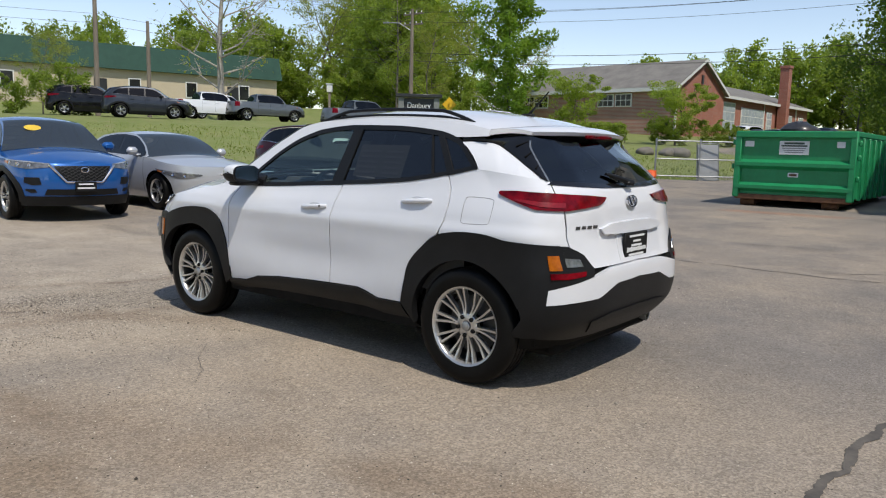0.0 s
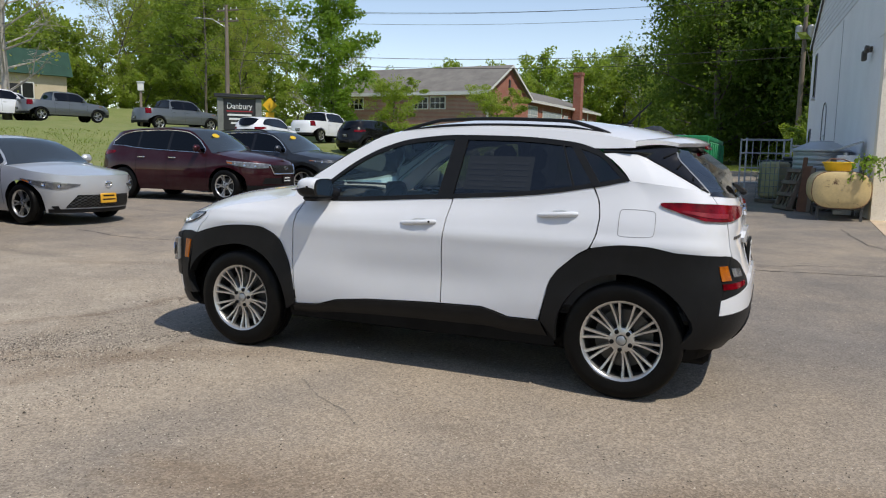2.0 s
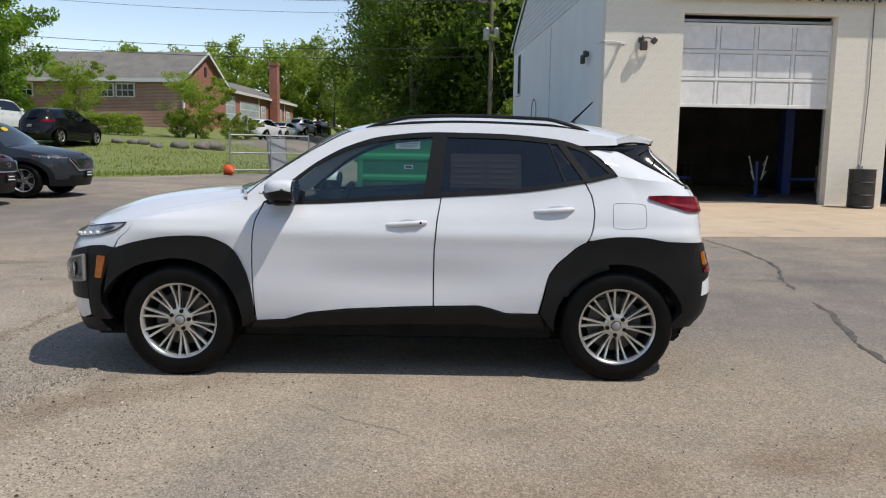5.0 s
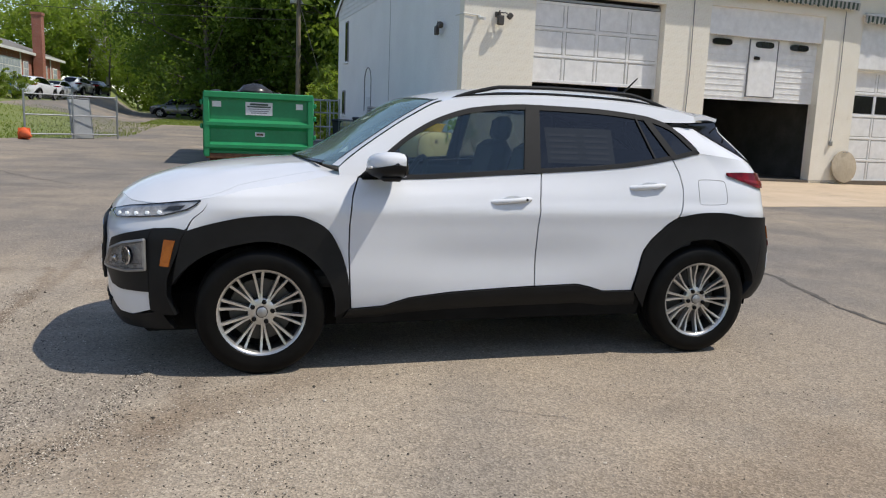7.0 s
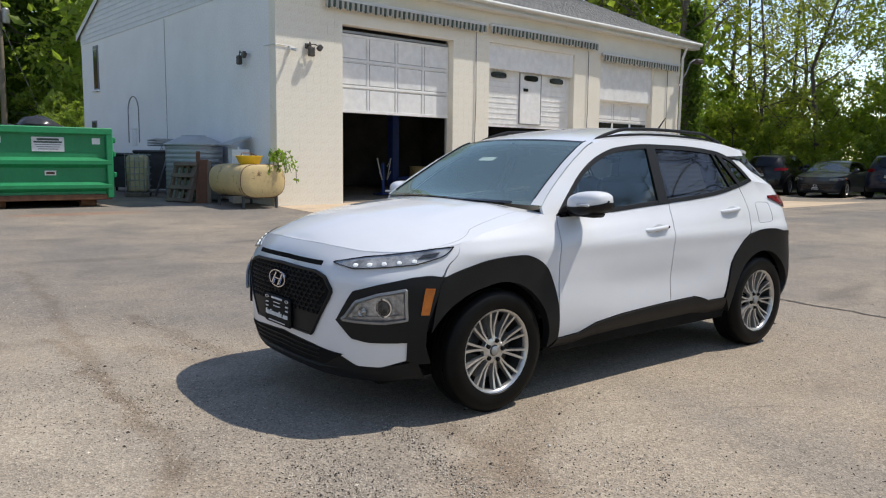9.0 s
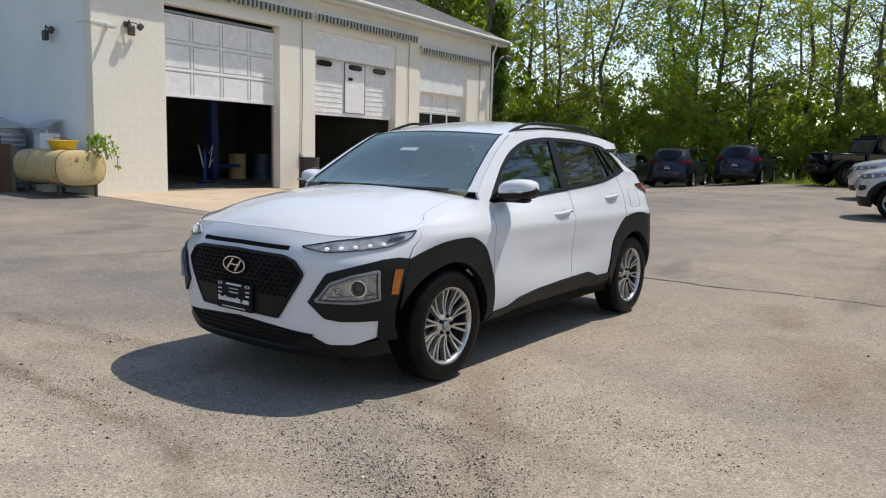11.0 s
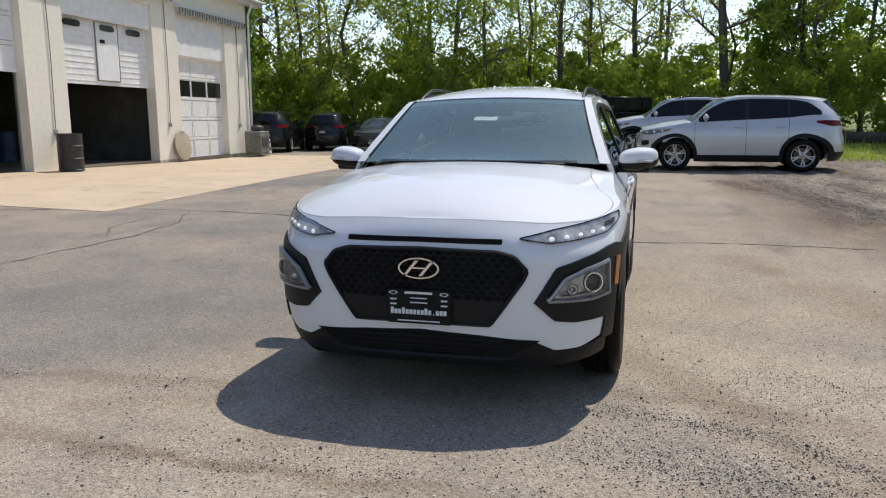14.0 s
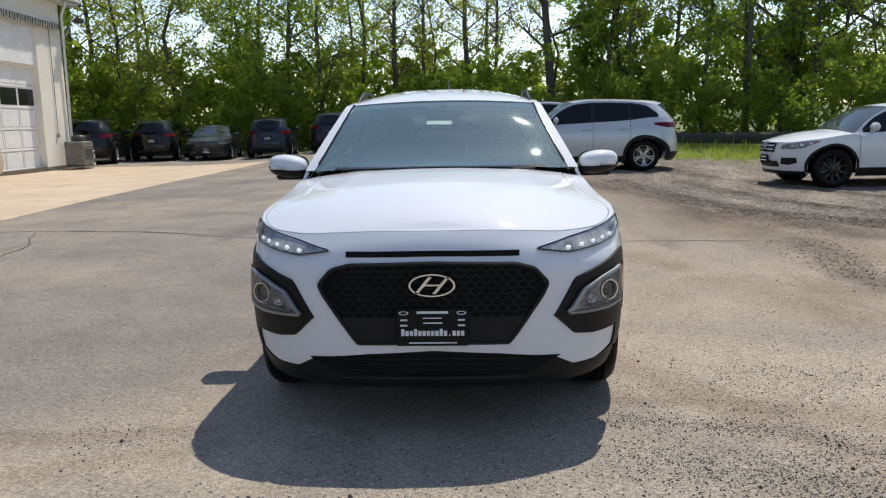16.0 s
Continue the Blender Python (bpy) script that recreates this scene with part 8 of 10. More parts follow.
        prof += [(0.79, z), (0.81, z + 0.03), (0.81, z + 0.07), (0.79, z + 0.10)]
    oval = Matrix.Diagonal((0.76, 1.38, 1, 1))
    part("wall", Geo().lathe(prof, 48, oval), "corrugated", s)
    part("roof", Geo().lathe([(0.86, 1.36), (0.86, 1.40), (0.42, 1.58), (0.36, 1.59), (0.35, 1.62), (0.001, 1.64)], 48, oval), "corrugated", s)
    ln = thing("lean_to", pose(3.48, 14.05, ground_z(3.48, 14.05)), "small pale sheet-metal lean-to against the side wall", "lean-to")
    part("roof", Geo().box((0.60, 0.7, 0.04), (0, 0, 0), 0.01, Matrix.Translation((0.0, 0, 1.50)) @ Matrix.Rotation(radians(-20), 4, "Y")), "corrugated", ln)
    part("wall", Geo().box((0.04, 0.6, 1.36), (-0.02, 0.05, 0.68)).box((0.44, 0.04, 1.3), (0.02, -0.28, 0.65)), "pale_block", ln)
    # caged tote, crate racks, boards, bins
    c = thing("caged_tote", pose(2.05, 17.1, ground_z(2.05, 17.1), 0, 0, -20), "yellowed plastic tote in a wire cage", "tote")
    part("tote_body", Geo().box((0.52, 0.9, 0.95), (0, 0, 0.60), 0.06), "tote", c)
    for k in range(6):
        x = -0.28 + k * 0.112
        part("cage_bar", Geo().tube([(x, -0.48, 0.05), (x, -0.48, 1.12)], 0.010, 6), "steel", c)
    for k in range(7):
        z = 0.1 + k * 0.165
        part("cage_bar", Geo().tube([(-0.29, -0.485, z), (0.29, -0.485, z), (0.29, 0.47, z), (-0.29, 0.47, z)], 0.010, 6, closed=True), "steel", c)
    part("pallet_base", Geo().box((0.6, 0.98, 0.1), (0, 0, 0.05), 0.01), "board", c)
    p = thing("wooden_crate", pose(2.25, 14.60, ground_z(2.25, 14.6), 0, 0, -68) @ pose(0, 0, 0, -18, 0, 0), "weathered grey wooden rack leaning beside the tank", "wooden rack")
    for x in (-0.36, 0.36):
        part("upright", Geo().box((0.07, 0.10, 1.0), (x, 0, 0.5), 0.006), "board", p)
        part("upright", Geo().box((0.07, 0.10, 0.9), (x, 0.4, 0.45), 0.006), "board", p)
    for z in (0.05, 0.36, 0.66, 0.95):
        part("slat", Geo().box((0.80, 0.05, 0.09), (0, -0.06, z), 0.006), "board", p)
        part("slat", Geo().box((0.80, 0.36, 0.03), (0, 0.18, z), 0.006), "board", p)
    for k in range(3):
        part("slat", Geo().box((0.10, 0.03, 0.95), (-0.2 + k * 0.2, 0.05, 0.5), 0.006), "board", p)
    for k, (x, y, h, w, mt, tilt) in enumerate(((2.60, 14.25, 1.25, 0.10, "brown_board", 8), (2.70, 14.12, 1.05, 0.22, "brown_board", 4), (2.80, 14.02, 1.02, 0.10, "board", 6))):
        bd = thing("plank", pose(x, y, ground_z(x, y), -tilt, 0, -30), "upright weathered plank leaning beside the oil tank", "plank", "planks beside the oil tank")
        part("board", Geo().box((w, 0.04, h), (0, 0, h / 2), 0.006), mt, bd)
    for x, y, w, h in ((2.35, 19.2, 0.95, 1.12), (2.85, 18.3, 0.95, 1.22)):
        bn = thing("wheeled_bin", pose(x, y, ground_z(x, y), 0, 0, -30), "dark grey wheeled plastic refuse bin", "refuse bin", "refuse bins")
        part("bin_body", Geo().add([(-w / 2 + 0.05, -0.3, 0.12), (w / 2 - 0.05, -0.3, 0.12), (w / 2 - 0.05, 0.3, 0.12), (-w / 2 + 0.05, 0.3, 0.12), (-w / 2, -0.36, h - 0.1), (w / 2, -0.36, h - 0.1), (w / 2, 0.36, h - 0.1), (-w / 2, 0.36, h - 0.1)], [(0, 3, 2, 1), (0, 1, 5, 4), (1, 2, 6, 5), (2, 3, 7, 6), (3, 0, 4, 7)]), "bin_grey", bn, smooth=False)
        part("lid", Geo().box((w + 0.06, 0.80, 0.08), (0, 0, h - 0.06), 0.03), "bin_grey", bn)
        for dx in (-w / 2 + 0.1, w / 2 - 0.1):
            for dy in (-0.25, 0.25):
                part("caster", Geo().lathe([(0.001, -0.02), (0.07, -0.02), (0.07, 0.02), (0.001, 0.02)], 16, Matrix.Translation((dx, dy, 0.07)) @ Matrix.Rotation(math.pi / 2, 4, "Y")), "tyre", bn)
    sl = thing("stacked_frames", pose(2.95, 17.6, ground_z(2.95, 17.6), 0, 0, 80), "stack of grey steel frames on trestles", "steel frames")
    for k in range(3):
        part("frame", Geo().tube([(-0.9, -0.35, 1.35 + k * 0.07), (0.9, -0.35, 1.35 + k * 0.07), (0.9, 0.35, 1.35 + k * 0.07), (-0.9, 0.35, 1.35 + k * 0.07)], 0.025, 6, closed=True), "steel", sl)
    for x in (-0.8, 0.8):
        part("trestle", Geo().tube([(x, -0.4, 0), (x, 0, 1.33), (x, 0.4, 0)], 0.03, 6), "steel", sl)
    # scaffold cage further back
    sc = thing("steel_cage", pose(1.72, 23.2, ground_z(1.72, 23.2), 0, 0, 12), "blue-grey tubular steel rack standing behind the dumpster", "steel rack")
    for x in (-0.7, 0.7):
        for y in (-0.5, 0.5):
            part("post", Geo().tube([(x, y, 0), (x, y, 1.75)], 0.03, 6), "corrugated", sc)
    for z in (0.25, 0.75, 1.25, 1.7):
        part("rail", Geo().tube([(-0.7, -0.5, z), (0.7, -0.5, z), (0.7, 0.5, z), (-0.7, 0.5, z)], 0.022, 6, closed=True), "corrugated", sc)
    for k in range(5):
        x = -0.5 + k * 0.25
        part("bar", Geo().tube([(x, -0.5, 0.25), (x, -0.5, 1.7)], 0.012, 6), "corrugated", sc)
    # creeper at the wall corner
    v = thing("creeper", pose(3.72, 12.45, ground_z(3.7, 12.4)), "green creeper hanging from behind the oil tank", "creeper")
    rng = random.Random(5)
    leaves = Geo()
    for k in range(7):
        a = rng.uniform(-2.2, 0.3)
        L = rng.uniform(0.25, 0.75)
        p0 = Vector((rng.uniform(-0.1, 0.05), rng.uniform(-0.15, 0.1), 1.12))
        pts = [p0, p0 + Vector((math.cos(a) * L * 0.4, math.sin(a) * L * 0.4, 0.16)), p0 + Vector((math.cos(a) * L * 0.8, math.sin(a) * L * 0.8, 0.02)), p0 + Vector((math.cos(a) * L, math.sin(a) * L, -0.32))]
        if k == 0:
            pts = [Vector((0, 0, 0)), Vector((0.03, -0.05, 0.6)), Vector((0, 0, 1.12)), Vector((0.3, -0.2, 1.3)), Vector((0.45, -0.25, 0.85)), Vector((0.47, -0.25, 0.55))]
        part("stem", Geo().tube(pts, 0.008, 5), "bark", v)
        for i in range(38):
            f = rng.random() * (len(pts) - 1)
            j = min(int(f), len(pts) - 2)
            if k == 0 and j < 2 and rng.random() < 0.6:
                continue
            c0 = pts[j].lerp(pts[j + 1], f - j) + Vector([rng.gauss(0, 0.035) for _ in range(3)])
            n = Vector([rng.gauss(0, 1) for _ in range(3)]).normalized()
            u = n.orthogonal().normalized() * rng.uniform(0.03, 0.06)
            w = n.cross(u).normalized() * u.length * 0.7
            leaves.add([tuple(c0 - u), tuple(c0 + w), tuple(c0 + u), tuple(c0 - w)], [(0, 1, 2, 3)])
    part("leaves", leaves, "leaf_bright", v, smooth=False)


M["lid_tan"] = surface("tan_lid", (0.48, 0.41, 0.31), (0.40, 0.34, 0.25), 0.7, scale=3, fine=20)
M["tote_grey"] = surface("grey_cabinet", (0.20, 0.20, 0.175), (0.14, 0.14, 0.12), 0.6, scale=4, fine=20, wear=((0.10, 0.07, 0.05), 0.52, 0.7))
M["bark"] = surface("bark", (0.095, 0.078, 0.062), (0.15, 0.13, 0.11), 0.9, scale=6, fine=30, relief=0.02, stretch=(1, 1, 0.3))
M["leaf_bright"] = leafy("leaf_bright", (0.14, 0.225, 0.037), (0.22, 0.31, 0.06), (0.18, 0.27, 0.05))
side_yard()


def dumpster():
    z0 = 0.215
    d = thing("dumpster", pose(-1.9, 13.9, z0), "green steel roll-off dumpster full of black bags, standing on the lot", "dumpster")
    W, L, H, B = 2.45, 5.6, 1.70, 0.20
    t = 0.06
    part("floor", Geo().box((W - 0.1, L - 0.1, 0.1), (W / 2, L / 2, B + 0.12)), "dump_green", d, smooth=False)
    part("front_panel", Geo().box((W, t, H - B - 0.06), (W / 2, t / 2, (H + B + 0.06) / 2)), "dump_green", d, smooth=False)
    part("back_panel", Geo().box((W, t, H - B - 0.06), (W / 2, L - t / 2, (H + B + 0.06) / 2)), "dump_green", d, smooth=False)
    for x in (t / 2, W - t / 2):
        part("side_panel", Geo().box((t, L - 2 * t, H - B - 0.06), (x, L / 2, (H + B + 0.06) / 2)), "dump_green", d, smooth=False)
    for z, h in ((H - 0.07, 0.16), (1.02, 0.17), (B + 0.30, 0.16)):
        part("front_beam", Geo().add([(0.0, -0.0, z - h), (W, -0.0, z - h), (W, -0.10, z - h * 0.55), (0.0, -0.10, z - h * 0.55), (0.0, -0.10, z - h * 0.1), (W, -0.10, z - h * 0.1), (W, 0, z + h * 0.3), (0, 0, z + h * 0.3)], [(0, 1, 2, 3), (3, 2, 5, 4), (4, 5, 6, 7), (0, 3, 4, 7), (1, 6, 5, 2)]) if z < 1.5 else Geo().box((W + 0.06, 0.12, 0.15), (W / 2, -0.042, z + 0.004), 0.02), "dump_green", d, smooth=False)
    for x in (0.03, W - 0.03):
        part("corner_post", Geo().box((0.14, 0.14, H - B), (x, -0.02, (H + B) / 2), 0.02), "dump_green", d)
        part("top_rail", Geo().box((0.12, L, 0.12), (x, L / 2, H - 0.05), 0.02), "dump_green", d)
        for k in range(8):
            part("side_rib", Geo().box((0.09, 0.10, H - B - 0.14), (x + (0.05 if x > 1 else -0.05), 0.6 + k * 0.68, (H + B - 0.1) / 2), 0.015), "dump_green", d)
    part("base_beam", Geo().box((W, 0.14, 0.12), (W / 2, 0.02, B + 0.02), 0.02), "rust", d)
    for x in (0.25, W - 0.45):
        part("runner", Geo().box((0.22, L - 0.3, 0.20), (x, L / 2, B - 0.05), 0.01), "rust", d)
        part("roller", Geo().lathe([(0.001, -0.16), (0.11, -0.16), (0.11, 0.16), (0.001, 0.16)], 20, Matrix.Translation((x, 0.25, 0.11)) @ Matrix.Rotation(math.pi / 2, 4, "Y")), "rust", d)
    for k, (z, side_) in enumerate(((1.45, 1), (1.15, 1), (0.7, 1), (1.45, 0), (0.9, 0))):
        part("hinge", Geo().box((0.07, 0.10, 0.12), (W + 0.08 if side_ else -0.08, 0.02, z), 0.02), "dump_green", d)
    s = part("sign", Geo().box((0.62, 0.012, 0.30), (1.22, -0.012, 1.34), 0.004), "label", d, "white company sign with green print")
    part("print_bar", Geo().box((0.42, 0.004, 0.045), (1.22, -0.020, 1.44)), "fabric_g", s)
    part("print_bar", Geo().box((0.54, 0.004, 0.035), (1.22, -0.020, 1.385)), "fabric_g", s)
    for k in range(3):
        part("print_bar", Geo().box((0.50 - 0.06 * k, 0.004, 0.016), (1.22, -0.020, 1.33 - k * 0.045)), "gap_gray", s)
    for x, z, w in ((0.26, 1.42, 0.2), (2.16, 1.42, 0.16)):
        part("sticker", Geo().box((w, 0.008, 0.13), (x, -0.010, z)), "label", d)
    e = part("sticker", Geo().box((0.22, 0.008, 0.10), (1.24, -0.010, 0.74), 0.003), "label", d)
    part("print_bar", Geo().box((0.16, 0.004, 0.05), (1.24, -0.016, 0.74)), "rust", e)
    rng = random.Random(3)
    for k, (x, y, r) in enumerate(((1.15, 0.55, 0.36), (0.25, 0.45, 0.22), (1.7, 1.3, 0.33), (0.8, 1.6, 0.35), (1.5, 2.4, 0.36))):
        g = Geo()
        u, v = np.linspace(0, 2 * math.pi, 21), np.linspace(0.05, math.pi - 0.05, 11)
        U, V = np.meshgrid(u, v, indexing="ij")
        R = np.array([[r * (1 + 0.16 * noise.noise(Vector((math.cos(p) * 2.2 + k * 7, math.sin(p) * 2.2, q * 2)))) for q in v] for p in u])
        top = H + 0.10 if k < 1 else H + (0.02 if k == 1 else -0.05)
        grid = np.stack([x + R * np.sin(V) * np.cos(U) * 1.15, y + R * np.sin(V) * np.sin(U), top - 0.12 + R * np.cos(V) * 0.72], -1)
        bag = part("rubbish_bag", g.sheet(grid, True), "bag", d, "black plastic rubbish bag")
        bag.parent = None
        bag.matrix_basis = d.matrix_basis
        tagged(bag, "black plastic rubbish bag lying in the dumpster", "rubbish bag", "rubbish bags in the dumpster")
    f = thing("fill_boards", d.matrix_basis @ pose(0, 0, 0), "mixed broken rubbish filling the dumpster", "rubbish", kind="stuff")
    g = Geo()
    for k in range(60):
        m = pose(rng.uniform(0.3, W - 0.3), rng.uniform(0.3, L - 0.3), H - 0.35 + rng.uniform(-0.1, 0.1), rng.uniform(-20, 20), rng.uniform(-20, 20), rng.uniform(0, 180))
        g.box((rng.uniform(0.3, 0.9), rng.uniform(0.2, 0.5), rng.uniform(0.05, 0.3)), (0, 0, 0), 0.01, m)
    g.box((W - 0.14, L - 0.14, 0.9), (W / 2, L / 2, 0.85))
    part("debris", g, "board", f, smooth=False)


dumpster()


# ---------------------------------------------------------------- school, green-roofed building, fence, poles
M.update({
    "brick": None, "roof_grey": surface("school_roof", (0.15, 0.14, 0.13), (0.21, 0.20, 0.18), 0.9, scale=0.8, fine=6, relief=0.02),
    "green_roof": surface("green_metal_roof", (0.010, 0.050, 0.034), (0.014, 0.062, 0.042), 0.8, scale=1.5),
    "tan_wall": surface("tan_render", (0.55, 0.47, 0.34), (0.50, 0.42, 0.30), 0.9, scale=0.6),
    "pole": surface("pole_wood", (0.24, 0.20, 0.16), (0.17, 0.14, 0.11), 0.9, scale=6, fine=40, stretch=(1, 1, 0.1)),
    "wire": surface("wire", (0.03, 0.03, 0.03), (0.04, 0.04, 0.04), 0.7, scale=5),
    "cone": surface("orange_cone", (0.75, 0.13, 0.03), (0.65, 0.11, 0.03), 0.6, scale=6),
    "rock": surface("boulder", (0.22, 0.20, 0.17), (0.14, 0.125, 0.11), 0.9, scale=3, fine=14, relief=0.02),
    "sign_grey": surface("sign_post_grey", (0.22, 0.23, 0.22), (0.17, 0.18, 0.17), 0.7, scale=4),
    "sign_black": surface("sign_black", (0.02, 0.02, 0.022), (0.03, 0.03, 0.03), 0.4, scale=4),
    "sign_red": surface("sign_red", (0.35, 0.02, 0.03), (0.3, 0.02, 0.03), 0.5, scale=4),
    "sign_yellow": surface("sign_yellow", (0.85, 0.50, 0.01), (0.80, 0.46, 0.01), 0.5, scale=4),
    "log": surface("log_wood", (0.075, 0.06, 0.048), (0.045, 0.038, 0.03), 0.9, scale=3, fine=20, relief=0.02, stretch=(0.2, 1, 1)),
    "box_blue": surface("blue_box", (0.03, 0.16, 0.50), (0.03, 0.14, 0.45), 0.5, scale=4),
})


def brick_material():
    m = bpy.data.materials.new("school_brick")
    nt, ns, lk, b = nodes_of(m)
    tc, br, mp = ns.new("ShaderNodeTexCoord"), ns.new("ShaderNodeTexBrick"), ns.new("ShaderNodeMapping")
    mp.inputs["Rotation"].default_value = (math.pi / 2, 0, 0)
    lk.new(tc.outputs["Object"], mp.inputs[0])
    lk.new(mp.outputs[0], br.inputs["Vector"])
    br.inputs["Color1"].default_value, br.inputs["Color2"].default_value, br.inputs["Mortar"].default_value = (0.40, 0.150, 0.105, 1), (0.32, 0.112, 0.080, 1), (0.40, 0.32, 0.27, 1)
    br.inputs["Scale"].default_value, br.inputs["Mortar Size"].default_value = 4.0, 0.012
    lk.new(mix(nt, ramp(nt, noise_fac(nt, 0.6, 4), 0.35, 0.7), br.outputs["Color"], mix(nt, 1.0, br.outputs["Color"], (0.8, 0.78, 0.76), "MULTIPLY")), b.inputs["Base Color"])
    b.inputs["Roughness"].default_value = 0.9
    return m


M["brick"] = brick_material()
M["blind_pane"] = surface("blind_behind_glass", (0.50, 0.55, 0.60), (0.36, 0.41, 0.47), 0.15, scale=1.5)


def white_window(parent, m, w, h, cols, rows, glass="dark_glass_solid"):
    f = part("window", Geo().box((w, 0.12, h), (0, 0, 0), 0.02), "trim_white", parent, at=m)
    pw, ph = (w - 0.16) / cols, (h - 0.16) / rows
    for i in range(cols):
        for j in range(rows):
            part("pane", Geo().box((pw - 0.07, 0.03, ph - 0.07), (-w / 2 + 0.08 + (i + 0.5) * pw, -0.055, -h / 2 + 0.08 + (j + 0.5) * ph)), glass, f, smooth=False)
    return f


def school():
    # local x runs along the gable face to the north, local y back from it
    a = math.degrees(math.atan2(15.4, 1.1))
    z0 = 3.1
    s = thing("school_building", pose(-23.0, 62.6, z0, 0, 0, a), "red brick school with grey roofs, white windows and a tall chimney", "school")
    E, R_, GWD, LNG = 4.45, 7.15, 10.6, 17.5
    part("hall_wall", Geo().box((GWD, LNG, E + 2), (GWD / 2, LNG / 2, E / 2 - 1)).add([(0, 0, E), (GWD, 0, E), (GWD / 2, 0, R_), (0, LNG, E), (GWD, LNG, E), (GWD / 2, LNG, R_)], [(0, 1, 2), (5, 4, 3)]), "brick", s, smooth=False)
    g = Geo()
    for sx in (-1, 1):
        x0, x1 = GWD / 2 + sx * (GWD / 2 + 0.45), GWD / 2
        zz = E - 0.45 * (R_ - E) / (GWD / 2)
        g.add([(x0, -0.35, zz + 0.1), (x0, LNG + 0.35, zz + 0.1), (x1, LNG + 0.35, R_ + 0.1), (x1, -0.35, R_ + 0.1), (x0, -0.35, zz - 0.08), (x0, LNG + 0.35, zz - 0.08), (x1, LNG + 0.35, R_ - 0.08), (x1, -0.35, R_ - 0.08)],
              [(0, 1, 2, 3), (7, 6, 5, 4), (0, 4, 5, 1), (0, 3, 7, 4), (1, 5, 6, 2)])
    part("hall_roof", g, "roof_grey", s, "grey pitched roof", smooth=False)
    part("eaves_board", Geo().box((0.06, LNG + 0.6, 0.34), (-0.47, LNG / 2, E - 0.32)).box((0.40, LNG + 0.5, 0.04), (-0.24, LNG / 2, E - 0.46)), "trim_white", s, smooth=False)
    for sx in (-1, 1):
        xa, xb = GWD / 2 + sx * (GWD / 2 + 0.45), GWD / 2
        zz = E - 0.45 * (R_ - E) / (GWD / 2)
        part("verge_board", Geo().add([(xa, -0.40, zz + 0.12), (xb, -0.40, R_ + 0.12), (xb, -0.40, R_ - 0.16), (xa, -0.40, zz - 0.16)], [(0, 1, 2, 3)] if sx > 0 else [(3, 2, 1, 0)]), "trim_white", s, smooth=False)
    part("corner_pipe", Geo().tube([(-0.1, -0.12, E - 0.2), (-0.1, -0.12, -0.5)], 0.12, 8), "trim_white", s)
    part("gable_vent", Geo().box((0.4, 0.1, 0.8), (GWD / 2, -0.05, 5.4)), "sign_black", s, smooth=False)
    for y in (5.2, 7.1, 14.6, 16.3):
        white_window(s, pose(-0.02, y, 3.25, 0, 0, -90), 1.75, 1.25, 3, 2)
    # north wing
    N = 27.5
    part("wing_wall", Geo().box((N, 12, E + 2), (GWD + N / 2, 6.6, E / 2 - 1)), "brick", s, smooth=False)
    g = Geo().add([(GWD + 0.02, 0.1, E - 0.1), (GWD + N + 0.5, 0.1, E - 0.1), (GWD + N + 0.5, 6.6, 6.6), (GWD + 0.02, 6.6, 6.6), (GWD + N + 0.5, 13.0, E - 0.1), (GWD + 0.02, 13.0, E - 0.1)], [(0, 1, 2, 3), (3, 2, 4, 5), (1, 4, 2)])
    part("wing_roof", g, "roof_grey", s, "grey pitched roof", smooth=False)
    part("wing_fascia", Geo().box((N + 0.4, 0.1, 0.28), (GWD + N / 2 + 0.2, 0.12, E - 0.22)), "trim_white", s, smooth=False)
    for x, w, h, z in ((13.2, 3.4, 2.9, 2.35), (19.8, 6.4, 2.5, 2.2), (24.8, 1.6, 2.3, 2.2), (30.2, 4.4, 2.3, 2.2), (35.6, 1.7, 2.1, 2.2)):
        white_window(s, pose(x, 0.58, z), w, h, max(2, int(w / 0.9)), 3, "blind_pane")
    part("chimney", Geo().box((1.0, 1.0, 9.9), (27.3, -0.1, 3.8), 0.02).box((1.15, 1.15, 0.3), (27.3, -0.1, 8.6)), "brick", s, smooth=False)
    for x in (15.0, 17.2):
        v = part("roof_vent", Geo().lathe([(0.5, 0), (0.5, 0.7), (0.75, 0.75), (0.75, 0.95), (0.001, 1.1)], 16, Matrix.Translation((x, 6.4, 6.5))), "steel", s)
    for x in (11.2, 23.0, 33.6):
        part("downpipe", Geo().tube([(x, 0.5, E - 0.3), (x, 0.5, -0.5)], 0.07, 6), "trim_white", s)


